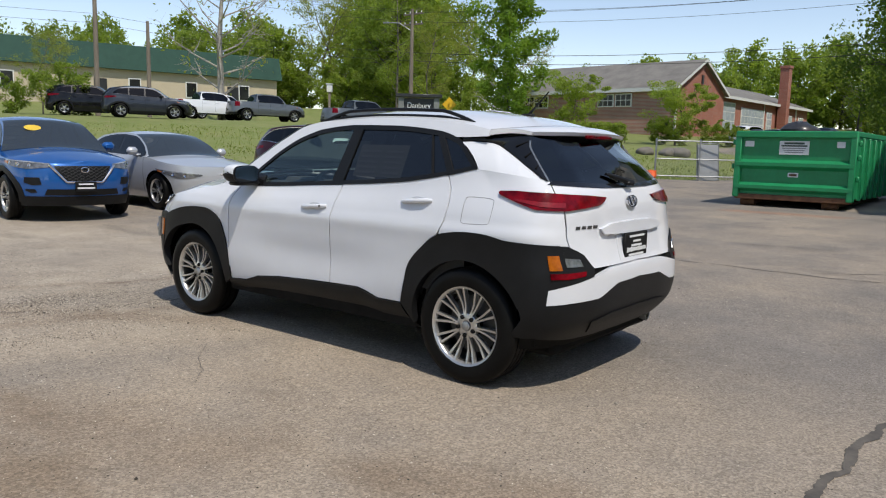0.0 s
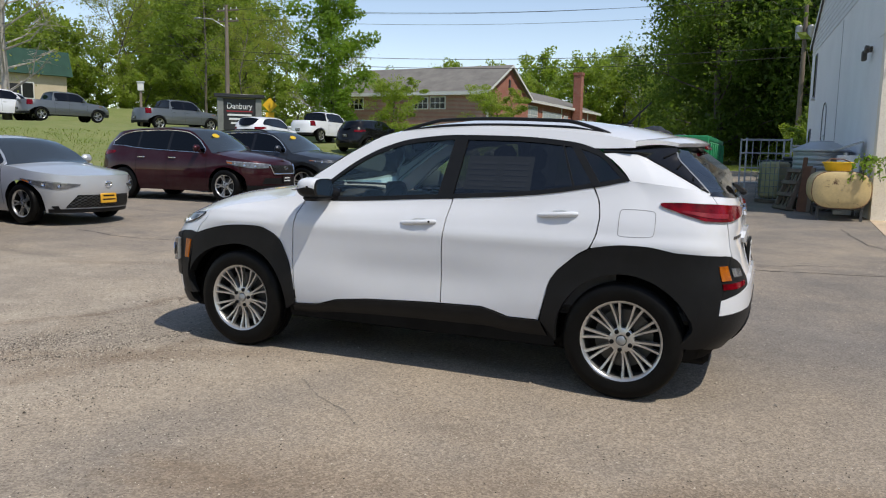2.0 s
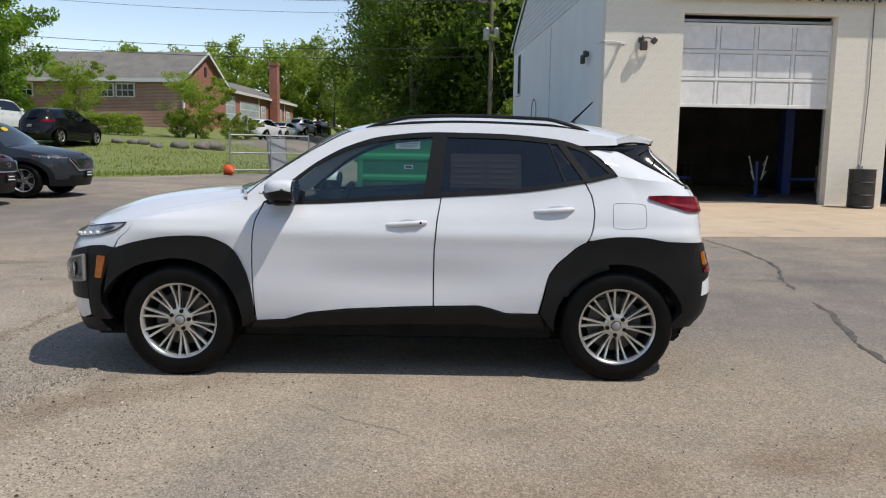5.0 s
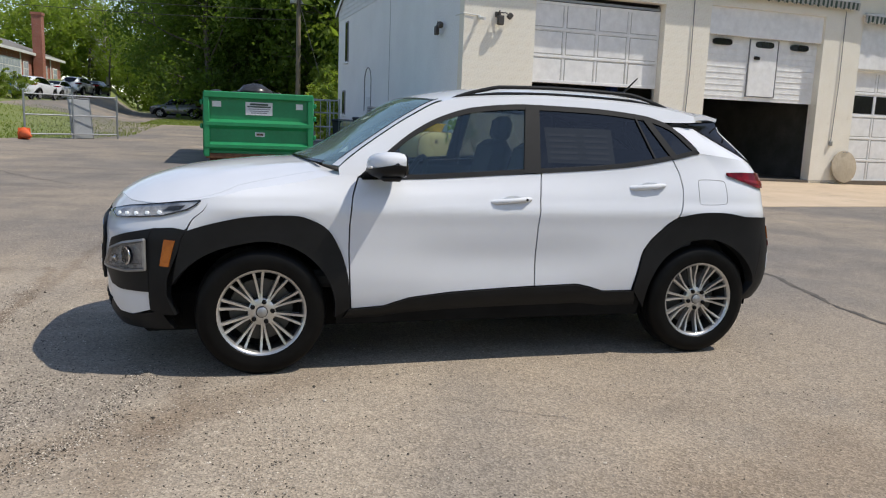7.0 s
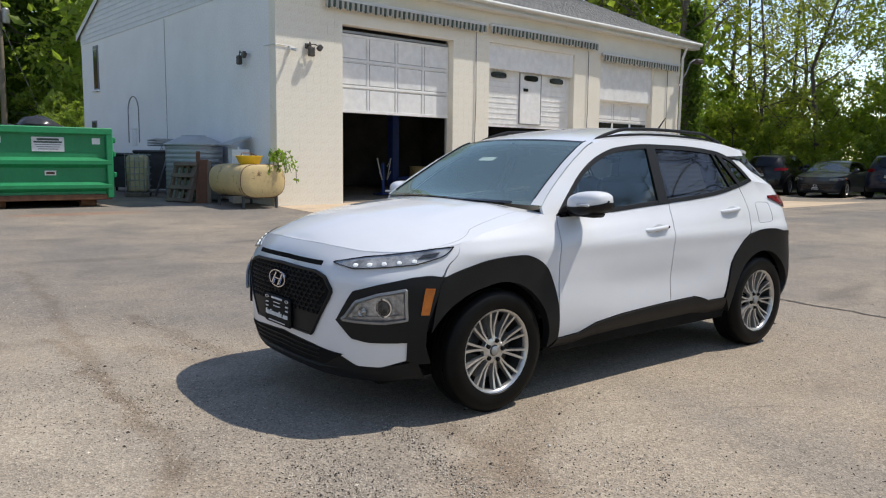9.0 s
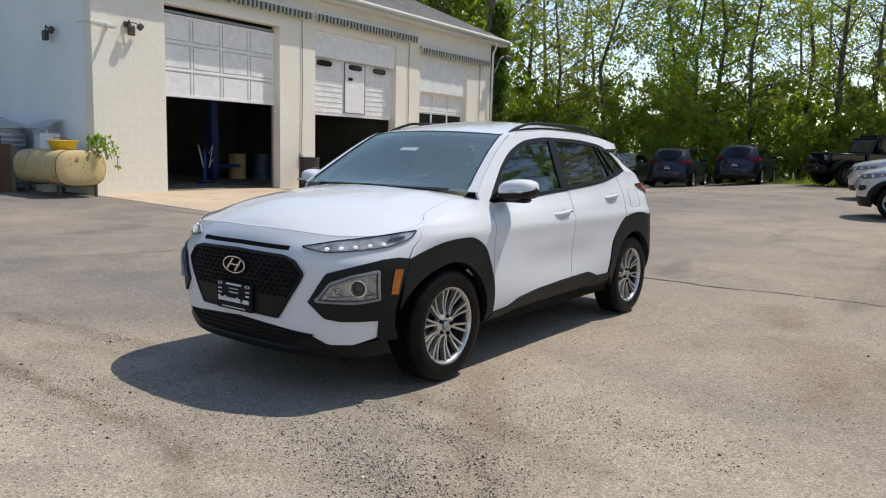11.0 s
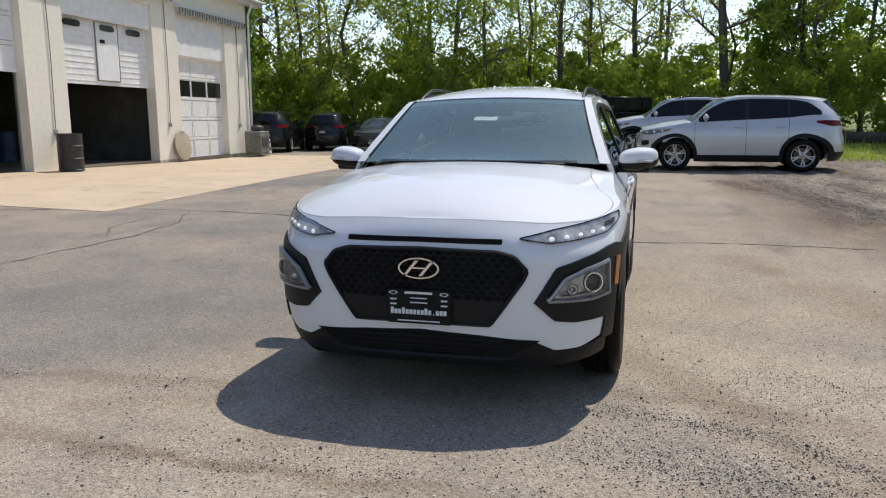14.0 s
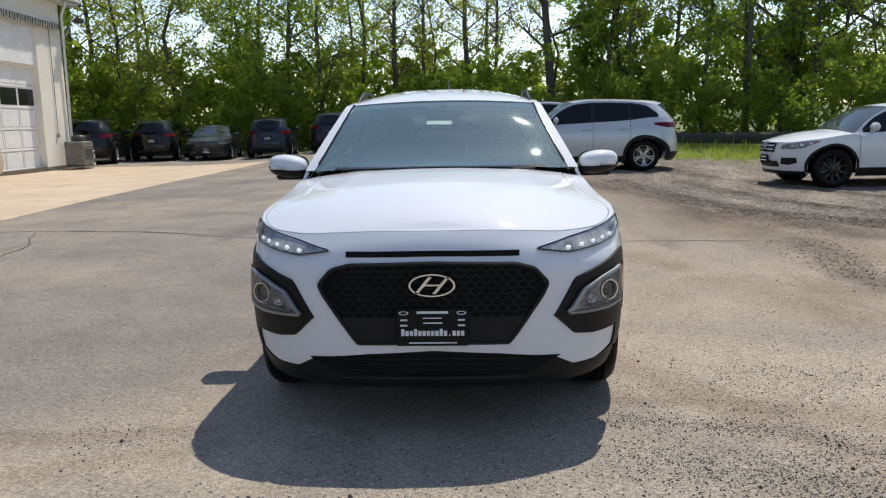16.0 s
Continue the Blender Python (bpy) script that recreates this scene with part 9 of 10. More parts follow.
def green_building():
    a = math.degrees(math.atan2(22.8, 7.6))
    g0 = thing("green_roofed_building", pose(-78.0, -13.0, 5.0, 0, 0, a), "long low tan building with a dark green metal mansard roof", "commercial building")
    L = 62.5
    part("wall", Geo().box((L, 14, 4.2), (L / 2, 7, 1.2)), "tan_wall", g0, "tan rendered wall", smooth=False)
    g = Geo().add([(-0.4, -0.5, 2.75), (L + 0.4, -0.5, 2.75), (L + 0.4, 0.4, 5.0), (-0.4, 0.4, 5.0), (L + 0.4, 14, 5.0), (-0.4, 14, 5.0), (L + 0.4, 14.5, 2.75), (-0.4, 14.5, 2.75)], [(0, 1, 2, 3), (3, 2, 4, 5), (5, 4, 6, 7), (1, 6, 4, 2), (0, 3, 5, 7), (0, 7, 6, 1)])
    rf = part("roof", g, "green_roof", g0, "dark green metal roof", smooth=False)
    for k in range(60):
        x = 0.3 + k * (L - 0.6) / 59
        part("roof_seam", Geo().add([(x - 0.03, -0.53, 2.76), (x + 0.03, -0.53, 2.76), (x + 0.03, 0.36, 5.02), (x - 0.03, 0.36, 5.02)], [(0, 1, 2, 3)]), "green_roof", rf, smooth=False)
    for k in range(12):
        x = 3.0 + k * 5.1
        w = part("window", Geo().box((1.1, 0.12, 1.5), (x, -0.02, 1.3), 0.02), "trim_white", g0)
        part("pane", Geo().box((0.9, 0.05, 1.3), (x, -0.075, 1.3)), "dark_glass_solid", w, smooth=False)
    for x in (46.0, 58.0):
        part("door", Geo().box((1.1, 0.12, 2.2), (x, -0.02, 0.75), 0.02), "sign_black", g0)


school()
green_building()


def fence():
    f = thing("chain_link_gate", pose(-7.7, 22.9, ground_z(-7.7, 22.9), 0, 0, 40), "galvanised tubular gate panels with chain link mesh at the lot's edge", "fence")
    H, L = 1.45, 3.3
    for k in range(3):
        x = k * L / 2
        part("post", Geo().tube([(x, 0, -0.1), (x, 0, H + 0.08)], 0.035, 8), "steel", f)
    for z in (0.15, 0.78, H):
        part("rail", Geo().tube([(0, 0, z), (L, 0, z)], 0.024, 8), "steel", f)
    g = Geo()
    n = int((L + H) / 0.12)
    for k in range(n):
        for sgn in (1, -1):
            t0 = -H + k * 0.12 if sgn > 0 else k * 0.12
            a = (max(t0, 0), (max(t0, 0) - t0) * sgn) if sgn > 0 else (min(t0, L), 0.0)
            if sgn > 0:
                x0, x1 = max(0, t0), min(L, t0 + H)
                if x1 > x0:
                    g.tube([(x0, 0, x0 - t0), (x1, 0, x1 - t0)], 0.003, 3, cap=False)
            else:
                x0, x1 = max(0, t0 - H), min(L, t0)
                if x1 > x0:
                    g.tube([(x0, 0, t0 - x0), (x1, 0, t0 - x1)], 0.003, 3, cap=False)
    part("mesh", g, "steel", f)
    d = thing("gate_sheet", pose(-6.2, 24.3, ground_z(-6.2, 24.3), -6, 0, 52), "grey sheet of mesh leaning on the gate", "mesh sheet")
    part("sheet", Geo().box((0.85, 0.03, 1.35), (0, 0, 0.68), 0.01), "corrugated", d)
    part("frame", Geo().tube([(-0.45, 0, 0.02), (0.45, 0, 0.02), (0.45, 0, 1.4), (-0.45, 0, 1.4)], 0.025, 6, closed=True), "steel", d)
    c = thing("traffic_cone", pose(-7.55, 22.25, ground_z(-7.55, 22.25) + 0.17, 96, 0, 30), "orange traffic cone lying on its side", "traffic cone")
    part("cone", Geo().lathe([(0.20, -0.10), (0.19, -0.08), (0.17, -0.08), (0.03, 0.55), (0.001, 0.56)], 24), "cone", c)
    part("base", Geo().box((0.36, 0.36, 0.03), (0, 0, -0.10), 0.01), "cone", c)
    rng = random.Random(8)
    for k, (x, y, r) in enumerate(((-17.95, 37.04, 0.32), (-16.78, 37.85, 0.34), (-15.83, 37.25, 0.36), (-14.88, 38.24, 0.50), (-13.86, 39.21, 0.55), (-13.3, 39.6, 0.62), (-17.31, 37.53, 0.3))):
        b = thing("boulder", pose(x, y, ground_z(x, y) + r * 0.25, 0, 0, rng.uniform(0, 360)), "rounded grey boulder on the grass", "boulder", "boulders on the grass")
        bm = bmesh.new()
        bmesh.ops.create_icosphere(bm, subdivisions=3, radius=r)
        for v in bm.verts:
            v.co *= 1 + 0.25 * noise.noise(v.co * 2.2 + Vector((k * 9, 0, 0)))
            v.co.z *= 0.62
        me = bpy.data.meshes.new("stone")
        bm.to_mesh(me)
        bm.free()
        me.polygons.foreach_set("use_smooth", [True] * len(me.polygons))
        me.materials.append(M["rock"])
        o = new("stone", me)
        o.parent = b


fence()


def power_pole(x, y, top, label, arms=2, lamp=False, cans=False):
    z = ground_z(x, y)
    p = thing("utility_pole", pose(x, y, z), label, "utility pole")
    h = top - z
    part("pole", Geo().tube([(0, 0, -0.5), (0.02, 0, h * 0.5), (0, 0, h)], [0.17, 0.15, 0.11], 12), "pole", p)
    for k in range(arms):
        a = part("cross_arm", Geo().box((1.9, 0.1, 0.12), (0, 0.12, h - 0.35 - k * 0.75), 0.01), "pole", p)
        for dx in (-0.8, -0.3, 0.3, 0.8):
            part("insulator", Geo().lathe([(0.03, 0), (0.055, 0.04), (0.03, 0.08), (0.05, 0.12), (0.001, 0.16)], 10, Matrix.Translation((dx, 0.12, h - 0.29 - k * 0.75))), "trim_white", a)
    if cans:
        for dx in (-0.32, 0.32):
            part("transformer", Geo().lathe([(0.001, 0), (0.20, 0.0), (0.21, 0.05), (0.21, 0.75), (0.12, 0.85), (0.001, 0.86)], 16, Matrix.Translation((dx, -0.15, h - 2.9))), "steel", p)
    if lamp:
        l = part("lamp_arm", Geo().tube([(0, 0, h - 1.6), (-0.9, -0.4, h - 1.0), (-1.7, -0.8, h - 0.95)], 0.035, 6), "steel", p)
        part("lamp_head", Geo().box((0.5, 0.22, 0.12), (-1.85, -0.85, h - 0.97), 0.04), "steel", l)
    return p


power_pole(-34.4, 39.6, 11.6, "weathered wooden utility pole with street lamp", 2, lamp=True)
power_pole(3.2, 46.6, 11.6, "weathered wooden utility pole with two transformer cans", 1, cans=True)
power_pole(-45.1, 20.9, 12.6, "tall weathered wooden utility pole", 2)
power_pole(-47.9, 26.2, 9.9, "short weathered wooden utility pole", 0)


def wires():
    g = Geo()

    def span(a, b, sag, r=0.012):
        a, b = Vector(a), Vector(b)
        pts = []
        for t in np.linspace(0, 1, 14):
            q = a.lerp(b, t)
            q.z -= sag * 4 * t * (1 - t)
            pts.append(q)
        g.tube(pts, r, 4, cap=False)
    for dz, dx in ((0.0, -0.8), (0.0, 0.3), (-0.75, 0.0), (-3.0, 0.0), (-3.6, 0.1)):
        span((-34.4 + dx, 39.7, 11.45 + dz), (3.2 + dx, 46.7, 11.35 + dz), 0.7, 0.014 if dz > -2 else 0.022)
        span((-45.1 + dx, 21.0, 12.4 + dz), (-34.4 + dx, 39.7, 11.45 + dz), 0.4)
        span((-45.1 + dx, 21.0, 12.4 + dz), (-52.0 + dx, -20.0, 12.4 + dz), 0.7)
        span((3.2 + dx, 46.7, 11.35 + dz), (40.0 + dx, 52.0, 12.0 + dz), 0.7)
    span((3.2, 46.6, 9.0), (4.4, 40.0, 2.0), 0.0)
    part("wires", g, "wire", tagged(new("power_lines"), "thin black overhead power lines", "power lines", kind="stuff"))


wires()


def signs():
    x, y = -30.5, 36.0
    z = ground_z(x, y)
    s = thing("roadside_sign", pose(x, y, z, 0, 0, 41) @ Matrix.Diagonal((1.1, 1.1, 1.32, 1)), "dark roadside dealer sign on a grey surround", "sign")
    for dx in (-1.1, 1.1):
        part("pier", Geo().box((0.35, 0.5, 2.0), (dx, 0, 1.0), 0.02), "sign_grey", s)
    part("canopy", Geo().box((2.9, 0.8, 0.18), (0, 0, 2.05), 0.03), "sign_black", s)
    b = part("board", Geo().box((1.85, 0.16, 1.55), (0, -0.05, 1.15), 0.02), "sign_black", s)
    t = bpy.data.curves.new("lettering", "FONT")
    t.body, t.size, t.align_x, t.extrude = "Danbury", 0.42, "CENTER", 0.006
    lt = new("lettering", t)
    lt.parent, lt.matrix_basis = b, pose(0, -0.137, 1.42, 90)
    t.materials.append(M["label"])
    part("rule", Geo().box((1.5, 0.01, 0.05), (0, -0.137, 1.30)), "sign_red", b, smooth=False)
    for k in range(3):
        part("print_bar", Geo().box((1.4 - 0.2 * k, 0.01, 0.09), (0, -0.137, 1.12 - k * 0.2)), "label", b, smooth=False)
    x, y = -31.3, 40.4
    z = ground_z(x, y)
    w = thing("warning_sign", pose(x, y, z, 0, 0, 40), "yellow diamond road sign with a plate below, on a post", "road sign")
    part("post", Geo().tube([(0, 0.05, -0.2), (0, 0.05, 2.6)], 0.04, 6), "steel", w)
    part("diamond", Geo().box((0.75, 0.02, 0.75), (0, 0, 0), 0.006, Matrix.Translation((0, 0, 2.3)) @ Matrix.Rotation(math.pi / 4, 4, "Y")), "sign_yellow", w)
    part("plate", Geo().box((0.6, 0.02, 0.5), (0, 0, 1.55), 0.006), "sign_yellow", w)
    x, y = -33.5, 30.5
    p = thing("post_box", pose(x, y, ground_z(x, y), 0, 0, 40), "small white box on a wooden post", "post box")
    part("post", Geo().box((0.14, 0.14, 2.2), (0, 0, 1.1), 0.01), "pole", p)
    part("box", Geo().box((0.36, 0.3, 0.5), (0, 0, 2.4), 0.03).box((0.46, 0.4, 0.06), (0, 0, 2.67), 0.02), "trim_white", p)
    b = thing("blue_bin", pose(-17.0, 62.5, ground_z(-17, 62.5)), "blue collection box beside the school", "collection box")
    part("box", Geo().box((1.1, 0.8, 1.3), (0, 0, 0.65), 0.1), "box_blue", b)
    part("sign", Geo().box((0.5, 0.02, 0.4), (0, -0.41, 1.0)), "label", b)
    l = thing("fallen_log", pose(25.7, -10.0, ground_z(25.7, -10.0) + 0.16, 0, 0, 69), "long weathered fallen log lying on the verge", "log")
    part("trunk", Geo().tube([(-5.0, 0, 0), (-2.5, 0.08, 0.03), (0, 0, 0.0), (2.6, -0.05, 0.04), (5.4, 0.1, 0.0)], [0.20, 0.23, 0.24, 0.22, 0.18], 14), "log", l)


signs()


# ---------------------------------------------------------------- trees, hedges, grass
M.update({
    "leaf_mid": leafy("leaf_mid", (0.165, 0.225, 0.045), (0.275, 0.325, 0.08), (0.215, 0.275, 0.06)),
    "leaf_dark": leafy("leaf_dark", (0.085, 0.138, 0.032), (0.15, 0.21, 0.048), (0.115, 0.172, 0.039)),
    "leaf_olive": leafy("leaf_olive", (0.21, 0.235, 0.055), (0.31, 0.32, 0.095), (0.255, 0.28, 0.075)),
    "leaf_pale": leafy("leaf_pale", (0.20, 0.265, 0.05), (0.31, 0.36, 0.09), (0.255, 0.315, 0.07)),
    "bark_pale": surface("pale_bark", (0.30, 0.27, 0.23), (0.42, 0.39, 0.34), 0.9, scale=4, fine=20, relief=0.01),
})


def grow(rng, height, spread, bare, limbs, lean=0.0, start=0.3, width=0.02):
    """Trunk, limbs and twigs; returns the wood and the places where leaves gather."""
    wood, tips = Geo(), []
    top = Vector((rng.uniform(-1, 1) * lean, rng.uniform(-1, 1) * lean, height))
    knee = Vector((rng.uniform(-0.55, 0.55), rng.uniform(-0.55, 0.55), height * 0.45))
    path = [Vector((0, 0, -0.4)), Vector((0, 0, height * 0.12)), knee, knee.lerp(top, 0.55) + Vector((rng.uniform(-0.2, 0.2), rng.uniform(-0.2, 0.2), 0)), top]
    r0 = height * width
    wood.tube(path, [r0 * 1.25, r0, r0 * 0.72, r0 * 0.42, r0 * 0.08], 10)

    def on(f):
        f *= len(path) - 1
        i = min(int(f), len(path) - 2)
        return path[i].lerp(path[i + 1], f - i)
    for k in range(limbs):
        f = start + (0.97 - start) * (k + rng.random() * 0.7) / limbs
        a = k * 2.4 + rng.uniform(-0.5, 0.5)
        taper = math.sin(math.pi * min(1, (f - start) / (1.02 - start) * 0.86 + 0.14)) ** 0.8
        L = spread * (0.45 + 0.65 * taper) * rng.uniform(0.75, 1.15)
        p0 = on(f)
        out = Vector((math.cos(a), math.sin(a), rng.uniform(0.25, 0.75)))
        p1, p2 = p0 + out * L * 0.5, p0 + out * L * 0.95 + Vector((0, 0, rng.uniform(-0.05, 0.25) * L))
        rr = r0 * 0.36 * (1.1 - f) + 0.015
        wood.tube([p0, p1, p2], [rr, rr * 0.6, 0.012], 6)
        tips += [(p1, L * 0.34), (p2, L * 0.32), (p0.lerp(p1, 0.6), L * 0.28)]
        for j in range(4):
            b0 = p0.lerp(p2, rng.uniform(0.25, 0.9))
            d = (out + Vector([rng.uniform(-0.9, 0.9) for _ in range(3)])).normalized()
            b1 = b0 + d * L * rng.uniform(0.28, 0.5)
            wood.tube([b0, b0.lerp(b1, 0.5) + Vector([rng.uniform(-0.08, 0.08) for _ in range(3)]), b1], [rr * 0.4 + 0.006, rr * 0.25 + 0.005, 0.006], 4, cap=False)
            tips.append((b1, L * 0.28))
            if bare:
                for _ in range(4):
                    c0 = b0.lerp(b1, rng.uniform(0.3, 1))
                    c1 = c0 + Vector([rng.uniform(-1, 1), rng.uniform(-1, 1), rng.uniform(-0.3, 1)]).normalized() * L * 0.22
                    wood.tube([c0, c1], [0.012, 0.004], 3, cap=False)
    return wood, tips


def foliage(rng, tips, count, size, flat=0.75):
    """Many small folded leaves gathered in uneven clumps, as arrays."""
    nr = np.random.RandomState(rng.randrange(10 ** 6))
    w = np.array([t[1] for t in tips])
    pick = nr.choice(len(tips), count, p=w / w.sum())
    c = np.array([tuple(t[0]) for t in tips])[pick]
    r = w[pick] * nr.uniform(0.5, 1.25, len(tips))[pick]
    d = nr.normal(size=(count, 3))
    d /= np.linalg.norm(d, axis=1)[:, None]
    p = c + d * (r * nr.uniform(0.15, 1.0, count) ** 0.5)[:, None] * np.array((1, 1, flat))
    n = nr.normal(size=(count, 3)) + np.array((0, 0, 0.7))
    n /= np.linalg.norm(n, axis=1)[:, None]
    u = np.cross(n, nr.normal(size=(count, 3)))
    u /= np.linalg.norm(u, axis=1)[:, None]
    v = np.cross(n, u)
    s = (size * nr.uniform(0.6, 1.35, count))[:, None]
    quad = np.stack([p - u * s, p + v * s * 0.55 - n * s * 0.15, p + u * s, p - v * s * 0.55 - n * s * 0.15], 1)
    g = Geo()
    g.v = [tuple(q) for q in quad.reshape(-1, 3).tolist()]
    g.f = [(4 * i, 4 * i + 1, 4 * i + 2, 4 * i + 3) for i in range(count)]
    return g


def tree(name, seed, height, spread, leaves, size, leaf, label, limbs=14, bare=False, start=0.3, lean=0.5, bark="bark", width=0.02, flat=0.8, category="tree", puff=1.0):
    rng = random.Random(seed)
    t = thing(name, pose(0, 0, -50), label, category)
    wood, tips = grow(rng, height, spread, bare, limbs, lean, start, width)
    tips = [(p, r * puff) for p, r in tips]
    part("trunk", wood, bark, t)
    if leaves:
        part("crown", foliage(rng, tips, leaves, size, flat), leaf, t, smooth=False)
    return t


def plant(proto, x, y, scale=1.0, turn=None, sink=0.0):
    """A tree at its place: the first keeps the original, the rest are copies."""
    turn = random.uniform(0, 360) if turn is None else turn
    m = pose(x, y, ground_z(x, y) - sink, 0, 0, turn) @ Matrix.Diagonal((scale, scale, scale * random.uniform(0.95, 1.08), 1))
    if proto.matrix_basis.translation.z < -40:
        proto.matrix_basis = m
        return proto
    c = copy_thing(proto, Matrix.Identity(4))
    c.matrix_basis = m
    return c


random.seed(21)
slim_a = tree("slim_tree", 1, 14.5, 2.6, 5000, 0.10, "leaf_mid", "slender woodland tree with light spring leaves", 20, start=0.22, lean=1.5, width=0.0085)
slim_b = tree("slim_tree", 2, 13.0, 2.9, 5000, 0.10, "leaf_olive", "slender woodland tree with yellow-green leaves", 18, start=0.18, lean=1.4, width=0.009)
slim_c = tree("slim_tree", 3, 16.0, 2.4, 2800, 0.09, "leaf_olive", "tall thin woodland tree with few leaves", 22, bare=True, start=0.30, lean=1.7, width=0.008)
full = tree("broad_tree", 4, 13.5, 4.6, 20000, 0.16, "leaf_dark", "broad dense dark green tree", 26, start=0.10, lean=0.6, width=0.022, puff=1.45)
full_b = tree("broad_tree", 5, 12.5, 4.4, 15000, 0.18, "leaf_mid", "broad leafy green tree", 26, start=0.12, lean=0.6, width=0.020, puff=1.5)
far_tree = tree("broad_tree", 13, 12.5, 4.4, 5200, 0.30, "leaf_mid", "broad leafy green tree far off", 22, start=0.12, lean=0.6, width=0.020, puff=1.5)
young = tree("young_tree", 6, 10.6, 1.9, 11000, 0.14, "leaf_bright", "young upright tree with bright green leaves", 24, start=0.18, lean=0.3, width=0.012, puff=1.35)
small = tree("ornamental_tree", 7, 4.2, 2.5, 12000, 0.085, "leaf_pale", "small spreading ornamental tree on the lawn", 14, start=0.22, lean=0.4, width=0.022, flat=0.5)
bush = tree("bush", 8, 2.8, 1.7, 4600, 0.10, "leaf_mid", "dense green roadside bush beside the trees", 12, start=0.05, lean=0.3, width=0.015, category="bush")
bush_b = tree("bush", 9, 3.6, 2.0, 4800, 0.105, "leaf_pale", "light green undergrowth bush before the trees", 12, start=0.05, lean=0.3, width=0.014, category="bush")
bare_t = tree("bare_tree", 10, 12.5, 5.2, 500, 0.15, "leaf_olive", "pale-barked tree still nearly bare", 22, bare=True, start=0.25, lean=0.6, bark="bark_pale", width=0.022)
thin_bare = tree("bare_tree", 11, 15.0, 3.4, 700, 0.14, "leaf_olive", "tall dark tree with thin bare branches", 20, bare=True, start=0.35, lean=1.0, width=0.014)

twiggy = tree("bare_tree", 12, 15.0, 4.6, 0, 0.1, "leaf_olive", "tall spreading tree with bare twiggy branches", 30, bare=True, start=0.16, lean=0.8, width=0.013)

# woodland east and south-east of the lot
rng = random.Random(77)


def thin_here(x, y):
    """The woodland is thin behind the drive and beside the garage corner."""
    a = math.degrees(math.atan2(y + 1.5, x + 5))
    return -5 < a < 9 or 22 < a < 41


for k in range(36):
    f = k / 35
    x = 33.5 + rng.uniform(0, 7) - 14 * max(0, f - 0.52) * 1.4
    y = 30 - 56 * f + rng.uniform(-1, 1)
    if 22 < math.degrees(math.atan2(y + 3.5, x + 4)) < 38 and k % 3 == 0:
        continue
    proto = rng.choice((slim_c, thin_bare, slim_b)) if thin_here(x, y) else rng.choice((slim_a, slim_a, slim_b, slim_b, slim_a, slim_c))
    plant(proto, x, y, rng.uniform(0.8, 1.15))
for k in range(16):
    f = k / 15
    x, y = 44 + rng.uniform(0, 9) - 12 * max(0, f - 0.5), 34 - 66 * f + rng.uniform(-1, 1)
    if 22 < math.degrees(math.atan2(y + 3.5, x + 4)) < 38 or k % 2:
        continue
    plant(slim_c if thin_here(x, y) else rng.choice((slim_a, slim_b, slim_b)), x, y, rng.uniform(0.85, 1.15))
for k in range(24):
    f = k / 23
    x = 32.6 + rng.uniform(-0.4, 2.4) - 15 * max(0, f - 0.50) * 1.4
    plant(rng.choice((bush, bush_b, bush_b)), x, 24 - 47 * f + rng.uniform(-0.6, 0.6), rng.uniform(0.65, 1.15))
for k in range(16):
    f = k / 15
    plant(rng.choice((bush, bush_b)), 39 + rng.uniform(0, 4) - 13 * max(0, f - 0.5), 30 - 60 * f, rng.uniform(1.1, 1.5))
for x, y, sc in ((36.0, -17.0, 1.25), (37.5, -8.5, 1.2), (41.0, 13.0, 0.9), (42.5, 7.0, 0.85), (40.5, 19.0, 0.95)):
    plant(young if y < 0 else slim_a, x, y, sc)
# taller undergrowth that closes the gaps beside the garage corner
for x, y, sc in ((37.5, 8.0, 1.15), (38.5, 13.0, 1.25), (37.8, 17.0, 1.2), (37.0, 21.5, 1.3), (40.0, 3.0, 1.1)):
    plant(bush_b, x, y, sc)
# beside and behind the garage
plant(thin_bare, 23.5, 21.5, 1.0, 40)
ivy_rng = random.Random(31)
ivy = [(Vector((ivy_rng.uniform(-0.12, 0.12), ivy_rng.uniform(-0.12, 0.12), 0.2 + k * 0.17)), 0.58) for k in range(48)]
clad_tree = thing("ivy_clad_tree", pose(26.6, 17.0, ground_z(26.6, 17.0)), "tall tree with an ivy-covered trunk beside the garage", "tree")
ivy_wood, ivy_tips = grow(random.Random(32), 15.0, 3.6, True, 20, 0.6, 0.45, 0.016)
part("trunk", ivy_wood, "bark", clad_tree)
part("ivy", foliage(ivy_rng, ivy, 9000, 0.09, 1.0), "leaf_dark", clad_tree, "dark ivy on the trunk", smooth=False)
plant(slim_c, 25.5, 24.0, 1.0)
for x, y, s in ((27, 27, 1.0), (31, 24, 1.0), (24, 32, 1.0), (18, 34, 1.0), (10, 36, 1.05)):
    plant(far_tree, x, y, s)
# dark trees north of the dumpster
for x, y, s, p in ((-2.5, 64.0, 1.15, full), (3.7, 66.0, 1.3, full), (9.4, 58.8, 1.35, full), (14.4, 52.5, 1.25, full), (0.2, 71.0, 1.35, full), (6.9, 68.8, 1.45, full), (10.0, 48.5, 1.1, full_b), (15.6, 63.8, 1.4, full), (-5.0, 82.0, 1.1, full), (2.0, 86.0, 1.2, full), (-9.5, 104.0, 1.0, full_b), (-16, 106, 0.9, slim_a)):
    plant(p, x, y, s)
for x, y, s in ((3.6, 30.5, 0.8), (4.4, 33.5, 0.9), (5.2, 37.0, 1.0), (3.4, 27.8, 0.6), (6.4, 40.0, 1.0)):
    plant(bush, x, y, s)
